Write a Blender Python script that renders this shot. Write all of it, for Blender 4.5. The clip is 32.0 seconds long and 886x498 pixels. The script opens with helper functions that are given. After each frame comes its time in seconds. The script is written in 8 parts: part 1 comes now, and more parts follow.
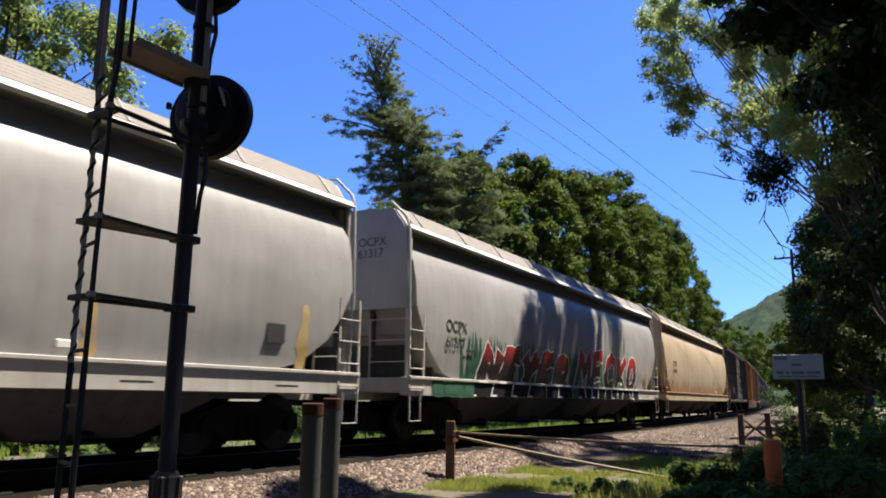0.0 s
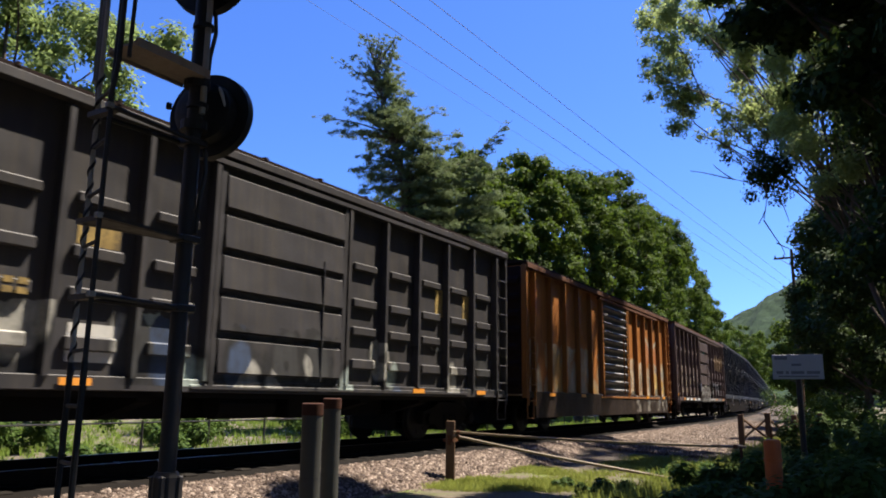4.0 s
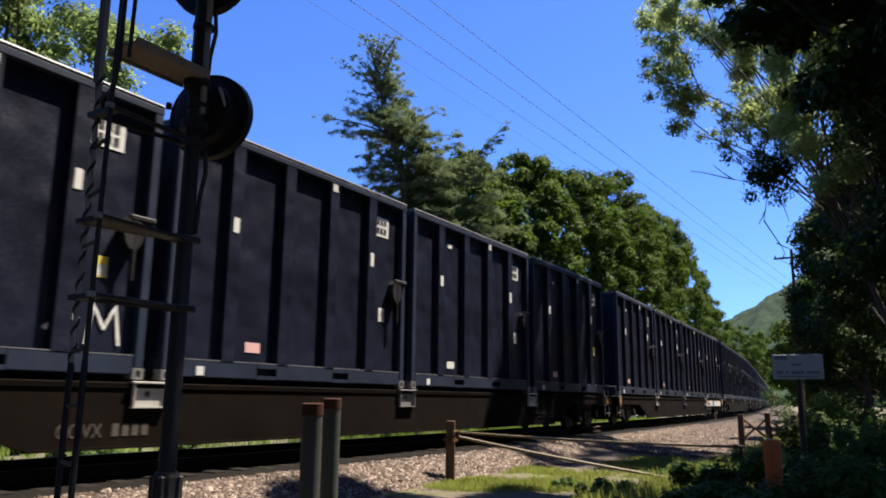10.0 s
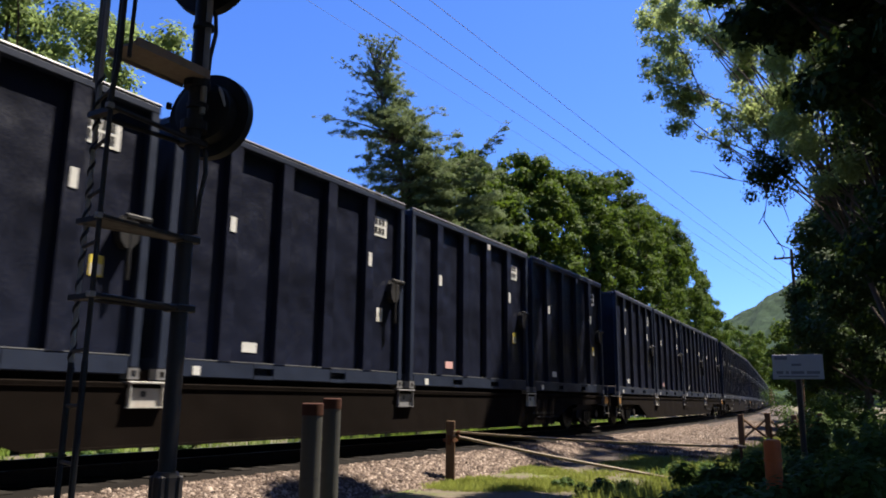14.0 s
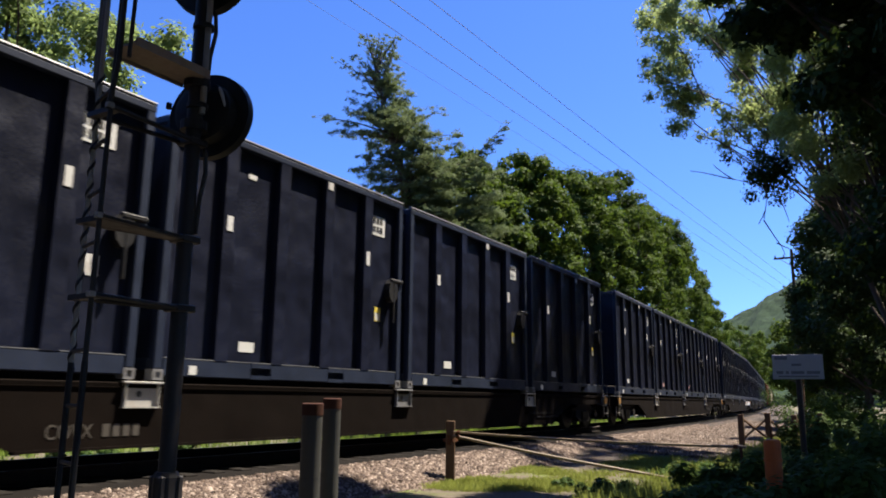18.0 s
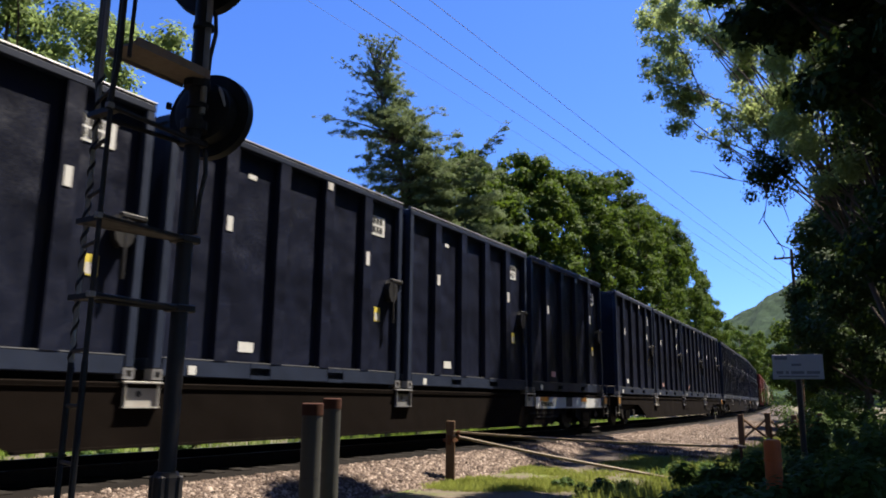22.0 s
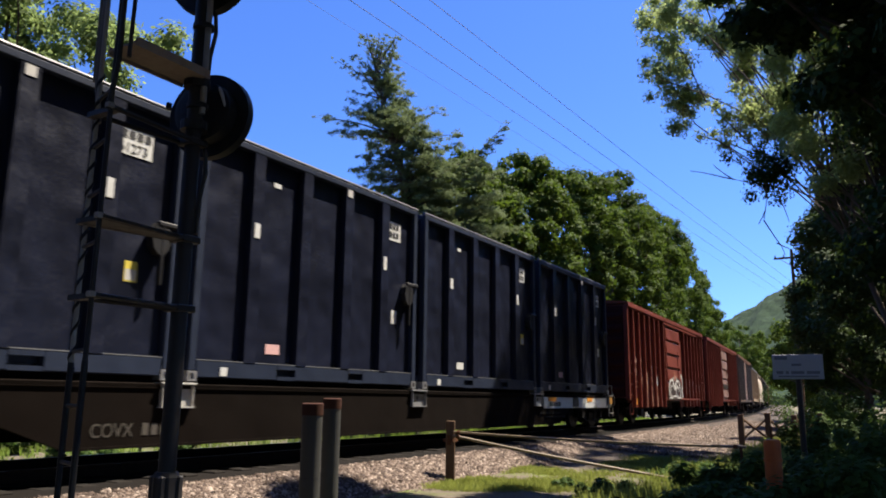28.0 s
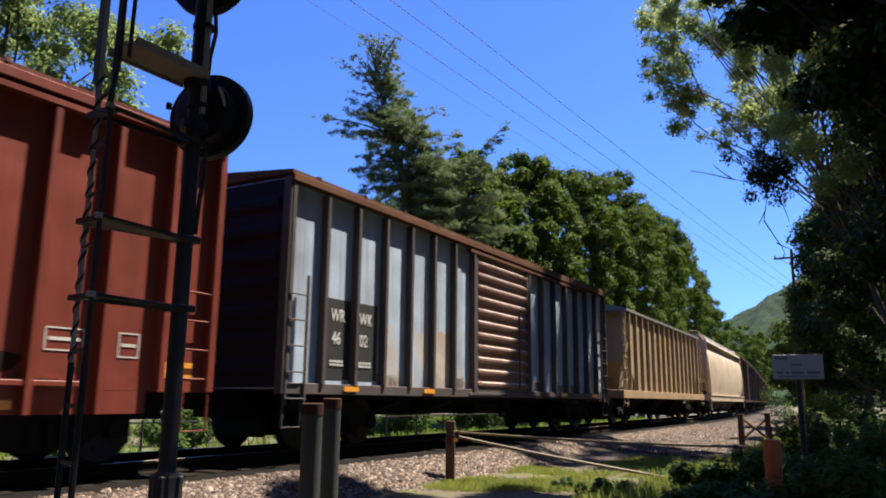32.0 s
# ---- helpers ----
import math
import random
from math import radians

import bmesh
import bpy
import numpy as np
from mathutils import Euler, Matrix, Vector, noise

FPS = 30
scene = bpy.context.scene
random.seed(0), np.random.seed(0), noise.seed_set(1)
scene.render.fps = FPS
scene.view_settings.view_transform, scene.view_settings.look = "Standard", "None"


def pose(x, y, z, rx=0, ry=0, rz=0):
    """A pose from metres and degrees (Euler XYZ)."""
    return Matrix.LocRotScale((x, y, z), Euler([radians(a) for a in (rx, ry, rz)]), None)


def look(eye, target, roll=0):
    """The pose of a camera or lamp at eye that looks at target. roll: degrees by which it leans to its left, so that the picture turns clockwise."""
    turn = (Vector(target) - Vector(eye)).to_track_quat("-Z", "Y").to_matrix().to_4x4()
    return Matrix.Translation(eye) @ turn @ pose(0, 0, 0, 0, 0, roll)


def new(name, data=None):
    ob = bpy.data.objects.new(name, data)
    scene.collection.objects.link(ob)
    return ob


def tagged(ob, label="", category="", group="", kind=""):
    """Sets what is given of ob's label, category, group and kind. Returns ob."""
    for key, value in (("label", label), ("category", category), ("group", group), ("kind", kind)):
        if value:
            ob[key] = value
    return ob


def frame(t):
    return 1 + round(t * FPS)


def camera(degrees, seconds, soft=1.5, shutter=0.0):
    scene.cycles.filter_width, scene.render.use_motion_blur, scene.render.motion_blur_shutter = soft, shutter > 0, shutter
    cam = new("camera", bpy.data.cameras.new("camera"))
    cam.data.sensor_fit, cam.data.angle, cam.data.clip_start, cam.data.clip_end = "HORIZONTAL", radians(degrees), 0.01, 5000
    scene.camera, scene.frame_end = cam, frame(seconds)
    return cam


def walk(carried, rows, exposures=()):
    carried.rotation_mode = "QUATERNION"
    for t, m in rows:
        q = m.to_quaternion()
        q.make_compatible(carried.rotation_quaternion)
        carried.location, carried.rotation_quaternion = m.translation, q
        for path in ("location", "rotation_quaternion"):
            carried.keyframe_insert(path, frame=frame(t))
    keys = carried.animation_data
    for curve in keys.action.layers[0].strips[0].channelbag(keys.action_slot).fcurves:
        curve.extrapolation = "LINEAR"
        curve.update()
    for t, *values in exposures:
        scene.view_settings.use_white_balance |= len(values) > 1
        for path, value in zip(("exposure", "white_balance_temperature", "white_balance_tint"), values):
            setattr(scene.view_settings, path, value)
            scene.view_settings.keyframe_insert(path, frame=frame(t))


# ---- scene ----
# Metres. z = 0 is the top of the rails; the camera stands at the origin, the near track runs along +y on its left (-x).
cam = camera(60.57, 32.0, soft=1.85, shutter=0.12)
EYE = (0.0, 0.0, 0.884)
VIEW = look(EYE, (-0.51589 * 10, 0.83432 * 10, 0.884 + 0.19434 * 10), 0.633)
walk(cam, [(0.0, VIEW), (32.0, VIEW)])

# ---------------------------------------------------------------- world, sun, exposure
SUN = Vector((0.255, 0.42, 0.93)).normalized()
world = bpy.data.worlds.new("sky")
scene.world = world
world.use_nodes = True
wn = world.node_tree.nodes
sky = wn.new("ShaderNodeTexSky")
sky.sky_type, sky.sun_disc = "NISHITA", False
sky.sun_elevation, sky.sun_rotation = math.asin(SUN.z), math.atan2(SUN.x, SUN.y)
sky.air_density, sky.dust_density, sky.ozone_density = 1.0, 0.3, 2.2
deep = wn.new("ShaderNodeMix")
deep.data_type, deep.blend_type = "RGBA", "MULTIPLY"
deep.inputs[0].default_value = 1.0
deep.inputs[7].default_value = (0.54, 0.84, 1.57, 1)
world.node_tree.links.new(sky.outputs[0], deep.inputs[6])
world.node_tree.links.new(deep.outputs[2], wn["Background"].inputs[0])
wn["Background"].inputs[1].default_value = 0.05
sun_data = bpy.data.lights.new("sun", "SUN")
sun_data.energy, sun_data.angle, sun_data.color = 5.0, radians(0.53), (1.0, 0.90, 0.76)
new("sun", sun_data).matrix_world = look(SUN * 60, (0, 0, 0))
scene.view_settings.exposure = 1.60


# ---------------------------------------------------------------- mesh building
class Form:
    """A mesh in the making: vertices and faces."""

    def __init__(self):
        self.v, self.f = [], []

    def add(self, v, f):
        n = len(self.v)
        self.v += [tuple(p) for p in v]
        self.f += [tuple(i + n for i in q) for q in f]
        return self

    def box(self, x0, x1, y0, y1, z0, z1, c=0.0):
        x0, x1 = min(x0, x1), max(x0, x1)
        y0, y1 = min(y0, y1), max(y0, y1)
        z0, z1 = min(z0, z1), max(z0, z1)
        c = min(c, (x1 - x0) * 0.45, (y1 - y0) * 0.45, (z1 - z0) * 0.45)
        if c <= 0:
            return self.add([(x, y, z) for x in (x0, x1) for y in (y0, y1) for z in (z0, z1)],
                            [(0, 1, 3, 2), (4, 6, 7, 5), (0, 4, 5, 1), (2, 3, 7, 6), (0, 2, 6, 4), (1, 5, 7, 3)])
        v, at = [], {}
        for ix in (0, 1):
            for iy in (0, 1):
                for iz in (0, 1):
                    p = ((x0, x1)[ix], (y0, y1)[iy], (z0, z1)[iz])
                    inn = ((x0 + c, x1 - c)[ix], (y0 + c, y1 - c)[iy], (z0 + c, z1 - c)[iz])
                    for a in range(3):
                        at[ix, iy, iz, a] = len(v)
                        v.append(tuple(p[k] if k == a else inn[k] for k in range(3)))
        f = []
        for a in range(3):
            b, d = (a + 1) % 3, (a + 2) % 3
            for e in (0, 1):
                quad = []
                for i, j in ((0, 0), (1, 0), (1, 1), (0, 1)):
                    k = [0, 0, 0]
                    k[a], k[b], k[d] = e, i, j
                    quad.append(at[(*k, a)])
                f.append(tuple(quad if e else quad[::-1]))
            for i in (0, 1):
                for j in (0, 1):
                    k0, k1 = [0, 0, 0], [0, 0, 0]
                    k0[b] = k1[b] = i
                    k0[d] = k1[d] = j
                    k0[a], k1[a] = 0, 1
                    quad = [at[(*k0, b)], at[(*k1, b)], at[(*k1, d)], at[(*k0, d)]]
                    f.append(tuple(quad if i == j else quad[::-1]))
        for ix in (0, 1):
            for iy in (0, 1):
                for iz in (0, 1):
                    tri = [at[ix, iy, iz, a] for a in range(3)]
                    f.append(tuple(tri if (ix + iy + iz) % 2 else tri[::-1]))
        return self.add(v, f)

    def tube(self, pts, rad, n=8, caps=True):
        pts = [Vector(p) for p in pts]
        rads = rad if isinstance(rad, (list, tuple)) else [rad] * len(pts)
        v, f = [], []
        side = None
        for i, p in enumerate(pts):
            d = (pts[min(i + 1, len(pts) - 1)] - pts[max(i - 1, 0)]).normalized()
            if side is None:
                side = d.orthogonal().normalized()
            side = (side - d * side.dot(d)).normalized()
            up = d.cross(side)
            for k in range(n):
                a = 2 * math.pi * k / n
                v.append(p + (side * math.cos(a) + up * math.sin(a)) * rads[i])
        for i in range(len(pts) - 1):
            for k in range(n):
                a, b = i * n + k, i * n + (k + 1) % n
                f.append((a, b, b + n, a + n))
        if caps:
            f.append(tuple(range(n))[::-1])
            f.append(tuple((len(pts) - 1) * n + k for k in range(n)))
        return self.add(v, f)

    def prism(self, poly, axis, a, b):
        """A polygon pushed along an axis: x takes (y, z), y takes (x, z), z takes (x, y)."""
        n = len(poly)
        put = {"x": lambda p, h: (h, p[0], p[1]), "y": lambda p, h: (p[0], h, p[1]), "z": lambda p, h: (p[0], p[1], h)}[axis]
        v = [put(p, a) for p in poly] + [put(p, b) for p in poly]
        f = [tuple(range(n)), tuple(range(2 * n - 1, n - 1, -1))]
        f += [(i, i + n, (i + 1) % n + n, (i + 1) % n) for i in range(n)]
        return self.add(v, f)

    def loft(self, rings, closed=True, caps=True):
        n = len(rings[0])
        v = [p for r in rings for p in r]
        f = []
        for i in range(len(rings) - 1):
            for k in range(n if closed else n - 1):
                a, b = i * n + k, i * n + (k + 1) % n
                f.append((a, b, b + n, a + n))
        if caps:
            f.append(tuple(range(n))[::-1])
            f.append(tuple((len(rings) - 1) * n + k for k in range(n)))
        return self.add(v, f)

    def mesh(self, name, material, smooth=False, fix=True):
        me = bpy.data.meshes.new(name)
        me.from_pydata(self.v, [], self.f)
        if fix:
            bm = bmesh.new()
            bm.from_mesh(me)
            bmesh.ops.recalc_face_normals(bm, faces=bm.faces)
            bm.to_mesh(me)
            bm.free()
        if smooth:
            me.shade_smooth()
            me.set_sharp_from_angle(angle=radians(38))
        me.materials.append(material)
        return me


def part(name, form, material, parent, label="", at=None, smooth=False):
    """Links a form, or a mesh that is shared, as one object under a thing or a part."""
    me = form if isinstance(form, bpy.types.Mesh) else form.mesh(name, material, smooth)
    ob = new(name, me)
    ob.parent = parent
    if at is not None:
        ob.matrix_basis = at if isinstance(at, Matrix) else Matrix.Translation(at)
    return tagged(ob, label)


def thing(name, label, category, group="", kind="", at=None, form=None, material=None, smooth=False):
    ob = new(name, form.mesh(name, material, smooth) if form else None)
    if at is not None:
        ob.matrix_basis = at if isinstance(at, Matrix) else Matrix.Translation(at)
    return tagged(ob, label, category, group, kind)


def soup(name, verts, count, material, per=4):
    """A mesh of many loose faces with per corners each, straight from an array."""
    me = bpy.data.meshes.new(name)
    me.vertices.add(count * per)
    me.vertices.foreach_set("co", np.asarray(verts, dtype=np.float32).ravel())
    me.loops.add(count * per)
    me.loops.foreach_set("vertex_index", np.arange(count * per, dtype=np.int32))
    me.polygons.add(count)
    me.polygons.foreach_set("loop_start", np.arange(0, count * per, per, dtype=np.int32))
    me.update(calc_edges=True)
    me.materials.append(material)
    return me


# ---------------------------------------------------------------- materials
class Nodes:
    """Short hand for building one node material."""

    def __init__(self, name):
        self.m = bpy.data.materials.new(name)
        self.m.use_nodes = True
        self.t = self.m.node_tree
        self.b = self.t.nodes["Principled BSDF"]

    def n(self, kind, **at):
        nd = self.t.nodes.new(kind)
        for k, v in at.items():
            if k in nd.inputs:
                self.put(v, nd.inputs[k])
        return nd

    def put(self, v, socket):
        if isinstance(v, bpy.types.NodeSocket):
            self.t.links.new(v, socket)
        elif isinstance(v, tuple) and len(v) == 3 and socket.type == "RGBA":
            socket.default_value = (*v, 1)
        else:
            socket.default_value = v

    def coords(self, scale=(1, 1, 1), kind="Object", turn=(0, 0, 0)):
        tc = self.n("ShaderNodeTexCoord")
        mp = self.n("ShaderNodeMapping", Vector=tc.outputs[kind])
        mp.inputs["Scale"].default_value = scale
        mp.inputs["Rotation"].default_value = turn
        info = self.n("ShaderNodeObjectInfo")
        shift = self.n("ShaderNodeVectorMath", )
        shift.operation = "ADD"
        self.put(mp.outputs[0], shift.inputs[0])
        mul = self.n("ShaderNodeMath")
        mul.operation = "MULTIPLY"
        self.put(info.outputs["Random"], mul.inputs[0])
        mul.inputs[1].default_value = 37.0
        self.put(mul.outputs[0], shift.inputs[1])
        return shift.outputs[0]

    def noise(self, vec, scale, detail=4.0, rough=0.6):
        return self.n("ShaderNodeTexNoise", Vector=vec, Scale=scale, Detail=detail, Roughness=rough).outputs["Fac"]

    def ramp(self, fac, *stops):
        r = self.n("ShaderNodeValToRGB", Fac=fac)
        e = r.color_ramp.elements
        while len(e) < len(stops):
            e.new(0.5)
        for el, (p, c) in zip(e, stops):
            el.position = p
            el.color = (*c, 1) if isinstance(c, tuple) else (c, c, c, 1)
        return r.outputs[0]

    def mix(self, fac, a, b, mode="MIX"):
        x = self.t.nodes.new("ShaderNodeMix")
        x.data_type, x.blend_type = "RGBA", mode
        self.put(fac, x.inputs["Factor"])
        self.put(a, x.inputs[6])
        self.put(b, x.inputs[7])
        return x.outputs[2]

    def math(self, op, a, b):
        x = self.t.nodes.new("ShaderNodeMath")
        x.operation = op
        self.put(a, x.inputs[0])
        self.put(b, x.inputs[1])
        return x.outputs[0]

    def done(self, color, rough=0.6, metal=0.0, bump=None, depth=0.01, dist=1.0, spec=0.5):
        self.put(color, self.b.inputs["Base Color"])
        self.put(rough, self.b.inputs["Roughness"])
        self.b.inputs["Metallic"].default_value = metal
        self.b.inputs["Specular IOR Level"].default_value = spec
        if bump is not None:
            bp = self.n("ShaderNodeBump", Height=bump, Strength=dist)
            bp.inputs["Distance"].default_value = depth
            self.put(bp.outputs[0], self.b.inputs["Normal"])
        return self.m


def tint(c, k):
    return tuple(min(1.0, x * k) for x in c)


def sprayed(k, base, y0, y1, z0, z1, fills, rim, size=1.0, seed=0.0):
    """Sprayed lettering as paint: rounded blots with rims in a band of the side, y0 to y1 along it and z0 to z1 up."""
    tc = k.n("ShaderNodeTexCoord")
    sep = k.n("ShaderNodeSeparateXYZ", Vector=tc.outputs["Object"])
    y, z = sep.outputs[1], sep.outputs[2]
    comb = k.n("ShaderNodeCombineXYZ", X=k.math("ADD", k.math("MULTIPLY", y, 1.15 / size), seed), Y=k.math("MULTIPLY", z, 0.75 / size), Z=seed)
    wob = k.n("ShaderNodeTexNoise", Vector=comb.outputs[0], Scale=2.2, Detail=2.0)
    bent = k.mix(0.16, comb.outputs[0], wob.outputs["Color"], "LINEAR_LIGHT")
    vo = k.n("ShaderNodeTexVoronoi", Vector=bent, Scale=1.25)
    vo.feature = "F1"
    d = vo.outputs["Distance"]
    edge = k.noise(comb.outputs[0], 2.5, 3)
    top = k.math("ADD", z1 - 0.25, k.math("MULTIPLY", edge, 0.5))
    band = k.math("MULTIPLY", k.math("GREATER_THAN", z, z0), k.math("LESS_THAN", z, top))
    band = k.math("MULTIPLY", band, k.math("MULTIPLY", k.math("GREATER_THAN", y, y0), k.math("LESS_THAN", y, y1)))
    pick = k.n("ShaderNodeSeparateColor", Color=vo.outputs["Color"]).outputs[0]
    stops = [((i + 0.02) / len(fills), f) for i, f in enumerate(fills)]
    ramp = k.n("ShaderNodeValToRGB", Fac=pick)
    ramp.color_ramp.interpolation = "CONSTANT"
    e = ramp.color_ramp.elements
    while len(e) < len(stops):
        e.new(0.5)
    for el, (p, c) in zip(e, stops):
        el.position, el.color = p, (*c, 1)
    drip = k.n("ShaderNodeMapping", Vector=tc.outputs["Object"])
    drip.inputs["Scale"].default_value = (2.0, 5.0, 0.7)
    worn = k.math("MULTIPLY", k.ramp(k.noise(tc.outputs["Object"], 4.0, 8, 0.75), (0.25, 0.25), (0.55, 1.0)), k.ramp(k.noise(drip.outputs[0], 2.0, 6, 0.7), (0.3, 0.45), (0.55, 1.0)))
    faded = k.math("MULTIPLY", band, worn)
    inner = k.math("MULTIPLY", faded, k.ramp(d, (0.40, 1.0), (0.49, 0.0)))
    hole = k.math("MULTIPLY", faded, k.ramp(d, (0.09, 1.0), (0.12, 0.0)))
    outer = k.math("MULTIPLY", faded, k.ramp(d, (0.54, 1.0), (0.64, 0.0)))
    return k.mix(hole, k.mix(inner, k.mix(outer, base, rim), ramp.outputs[0]), rim)


def painted(name, c, dirt=(0.06, 0.045, 0.03), wear=0.35, rust=None, rust_at=0.66, rough=0.5, streak=1.0, tags=(), dents=0.006, grain=0.4, gloss=0.2, foot=None):
    """Paint on steel: mottled, with grime running down in streaks and rust that breaks through."""
    k = Nodes(name)
    vec = k.coords()
    big = k.noise(vec, 0.7, 5)
    fine = k.noise(vec, 22.0, 6, 0.7)
    run = k.noise(k.coords((3.5, 3.5, 0.22)), 1.6 * streak, 5, 0.65)
    base = k.mix(k.ramp(big, (0.3, 0.0), (0.72, 1.0)), tint(c, 0.82), tint(c, 1.12))
    base = k.mix(k.math("MULTIPLY", k.ramp(run, (0.45, 0.0), (0.75, 1.0)), wear), base, dirt)
    base = k.mix(k.math("MULTIPLY", fine, 0.5 * grain), base, tint(c, 0.55))
    if rust:
        blot = k.math("ADD", k.math("MULTIPLY", k.noise(vec, 2.3, 8, 0.7), 0.6), k.math("MULTIPLY", run, 0.42))
        base = k.mix(k.ramp(blot, (rust_at - 0.06, 0.0), (rust_at + 0.03, 1.0)), base, rust)
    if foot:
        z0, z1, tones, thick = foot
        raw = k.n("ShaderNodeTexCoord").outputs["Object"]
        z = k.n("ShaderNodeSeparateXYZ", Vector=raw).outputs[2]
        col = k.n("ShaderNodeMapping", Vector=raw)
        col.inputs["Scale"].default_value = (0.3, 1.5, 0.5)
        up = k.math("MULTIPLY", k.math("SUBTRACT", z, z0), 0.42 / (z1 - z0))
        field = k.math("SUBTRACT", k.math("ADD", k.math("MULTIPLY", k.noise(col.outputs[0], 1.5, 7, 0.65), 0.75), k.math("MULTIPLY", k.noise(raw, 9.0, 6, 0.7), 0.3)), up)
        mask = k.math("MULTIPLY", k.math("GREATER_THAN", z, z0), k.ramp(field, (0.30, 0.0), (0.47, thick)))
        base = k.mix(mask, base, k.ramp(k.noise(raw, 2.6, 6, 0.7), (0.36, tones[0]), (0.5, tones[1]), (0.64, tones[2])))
    for tag in tags:
        base = sprayed(k, base, *tag)
    m = k.done(base, k.ramp(fine, (0.3, rough - 0.1), (0.8, rough + 0.2)), 0.0, fine, 0.003, grain, gloss)
    if dents:
        raw = k.n("ShaderNodeTexCoord").outputs["Object"]
        buckle = k.math("ADD", k.noise(raw, 1.3, 1.0, 0.3), k.math("MULTIPLY", k.noise(raw, 3.2, 0.0), 0.18))
        bp = k.n("ShaderNodeBump", Height=buckle, Strength=1.0)
        bp.inputs["Distance"].default_value = dents * 6
        for nd in k.t.nodes:
            if nd.bl_idname == "ShaderNodeBump" and nd != bp:
                k.put(bp.outputs[0], nd.inputs["Normal"])
    return m


def plain(name, c, rough=0.6, metal=0.0, amount=0.3, scale=14.0, spec=0.5):
    k = Nodes(name)
    vec = k.coords()
    a = k.noise(vec, scale, 6, 0.65)
    b = k.noise(vec, scale * 0.12, 4)
    col = k.mix(a, tint(c, 1 - amount), tint(c, 1 + amount))
    col = k.mix(k.math("MULTIPLY", b, 0.5), col, tint(c, 0.7))
    return k.done(col, k.ramp(a, (0.2, max(0.05, rough - 0.12)), (0.8, min(1, rough + 0.12))), metal, a, 0.004, 0.5, spec)


def leafy(name, dark, lit, thin=0.35, rough=0.7):
    """Leaves: colour varies from leaf to leaf and in drifts, and some light comes through."""
    k = Nodes(name)
    vec = k.coords()
    geo = k.n("ShaderNodeNewGeometry")
    drift = k.noise(vec, 0.35, 3)
    one = k.math("ADD", k.math("MULTIPLY", geo.outputs["Random Per Island"], 0.5), k.math("MULTIPLY", drift, 0.6))
    col = k.ramp(one, (0.15, dark), (0.55, tuple((a + b) / 2 for a, b in zip(dark, lit))), (0.95, lit))
    k.done(col, rough, spec=0.12)
    tr = k.n("ShaderNodeBsdfTranslucent", Color=k.mix(0.5, col, tint(lit, 1.6)))
    mx = k.n("ShaderNodeMixShader")
    mx.inputs[0].default_value = thin
    k.put(k.b.outputs[0], mx.inputs[1])
    k.put(tr.outputs[0], mx.inputs[2])
    k.put(mx.outputs[0], k.t.nodes["Material Output"].inputs["Surface"])
    return k.m


RUST = (0.12, 0.045, 0.018)
DARK_RUST = (0.05, 0.022, 0.012)
navy = painted("container_paint", (0.0056, 0.0074, 0.0186), (0.0066, 0.0095, 0.0238), 0.6, rough=0.40, dents=0.018, grain=0.06, gloss=0.22)
# Pale paint that draws highlight lines on container lips and rail edges.
rail_highlight_paint = painted("rail_highlight_paint", (0.15, 0.155, 0.165), (0.05, 0.05, 0.05), 0.5, rough=0.45)
navy_rail = painted("container_rail_paint", (0.019, 0.026, 0.048), (0.021, 0.028, 0.045), 0.5, rough=0.45)
casting = painted("casting_steel", (0.168, 0.168, 0.174), (0.1, 0.09, 0.08), 0.5, RUST, 0.7)
hopper_grey = painted("hopper_grey_paint", (0.285, 0.284, 0.283), (0.18, 0.165, 0.145), 0.34, rough=0.42, dents=0.0022)
# Paler copies of the hopper colours, for eaves that catch the sun.
eave_lit_white = painted("eave_white_sunlit", (0.62, 0.62, 0.61), (0.4, 0.38, 0.35), 0.3, rough=0.5)
eave_lit_tan = painted("eave_tan_sunlit", (0.50, 0.41, 0.29), (0.3, 0.2, 0.1), 0.4, rough=0.5)
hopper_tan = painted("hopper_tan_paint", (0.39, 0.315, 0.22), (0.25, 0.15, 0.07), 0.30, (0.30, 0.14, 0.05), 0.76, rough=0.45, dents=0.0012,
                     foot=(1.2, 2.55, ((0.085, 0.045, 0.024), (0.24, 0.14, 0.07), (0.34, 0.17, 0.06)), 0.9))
hopper_cream = painted("hopper_cream_paint", (0.52, 0.42, 0.31), (0.25, 0.16, 0.09), 0.35, (0.32, 0.16, 0.07), 0.74)
hopper_brown = painted("hopper_brown_paint", (0.36, 0.26, 0.16), (0.15, 0.09, 0.05), 0.4, RUST, 0.72)


def grating(name, c, dark):
    """Open steel grating: close bearing bars across the walk and a few cross rods."""
    k = Nodes(name)
    tc = k.n("ShaderNodeTexCoord")
    sep = k.n("ShaderNodeSeparateXYZ", Vector=tc.outputs["Object"])
    bar = k.math("SINE", k.math("MULTIPLY", sep.outputs[1], 105.0), 0.0)
    rod = k.math("SINE", k.math("MULTIPLY", sep.outputs[2], 90.0), 0.0)
    hole = k.math("MULTIPLY", k.ramp(bar, (0.35, 0.0), (0.65, 1.0)), k.ramp(rod, (0.2, 0.0), (0.5, 1.0)))
    wear = k.noise(k.coords(), 3.0, 5, 0.7)
    steel = k.mix(wear, tint(c, 0.75), tint(c, 1.25))
    return k.done(k.mix(k.math("MULTIPLY", hole, 0.75), steel, dark), 0.75, 0.0, hole, -0.01, 0.6, 0.2)


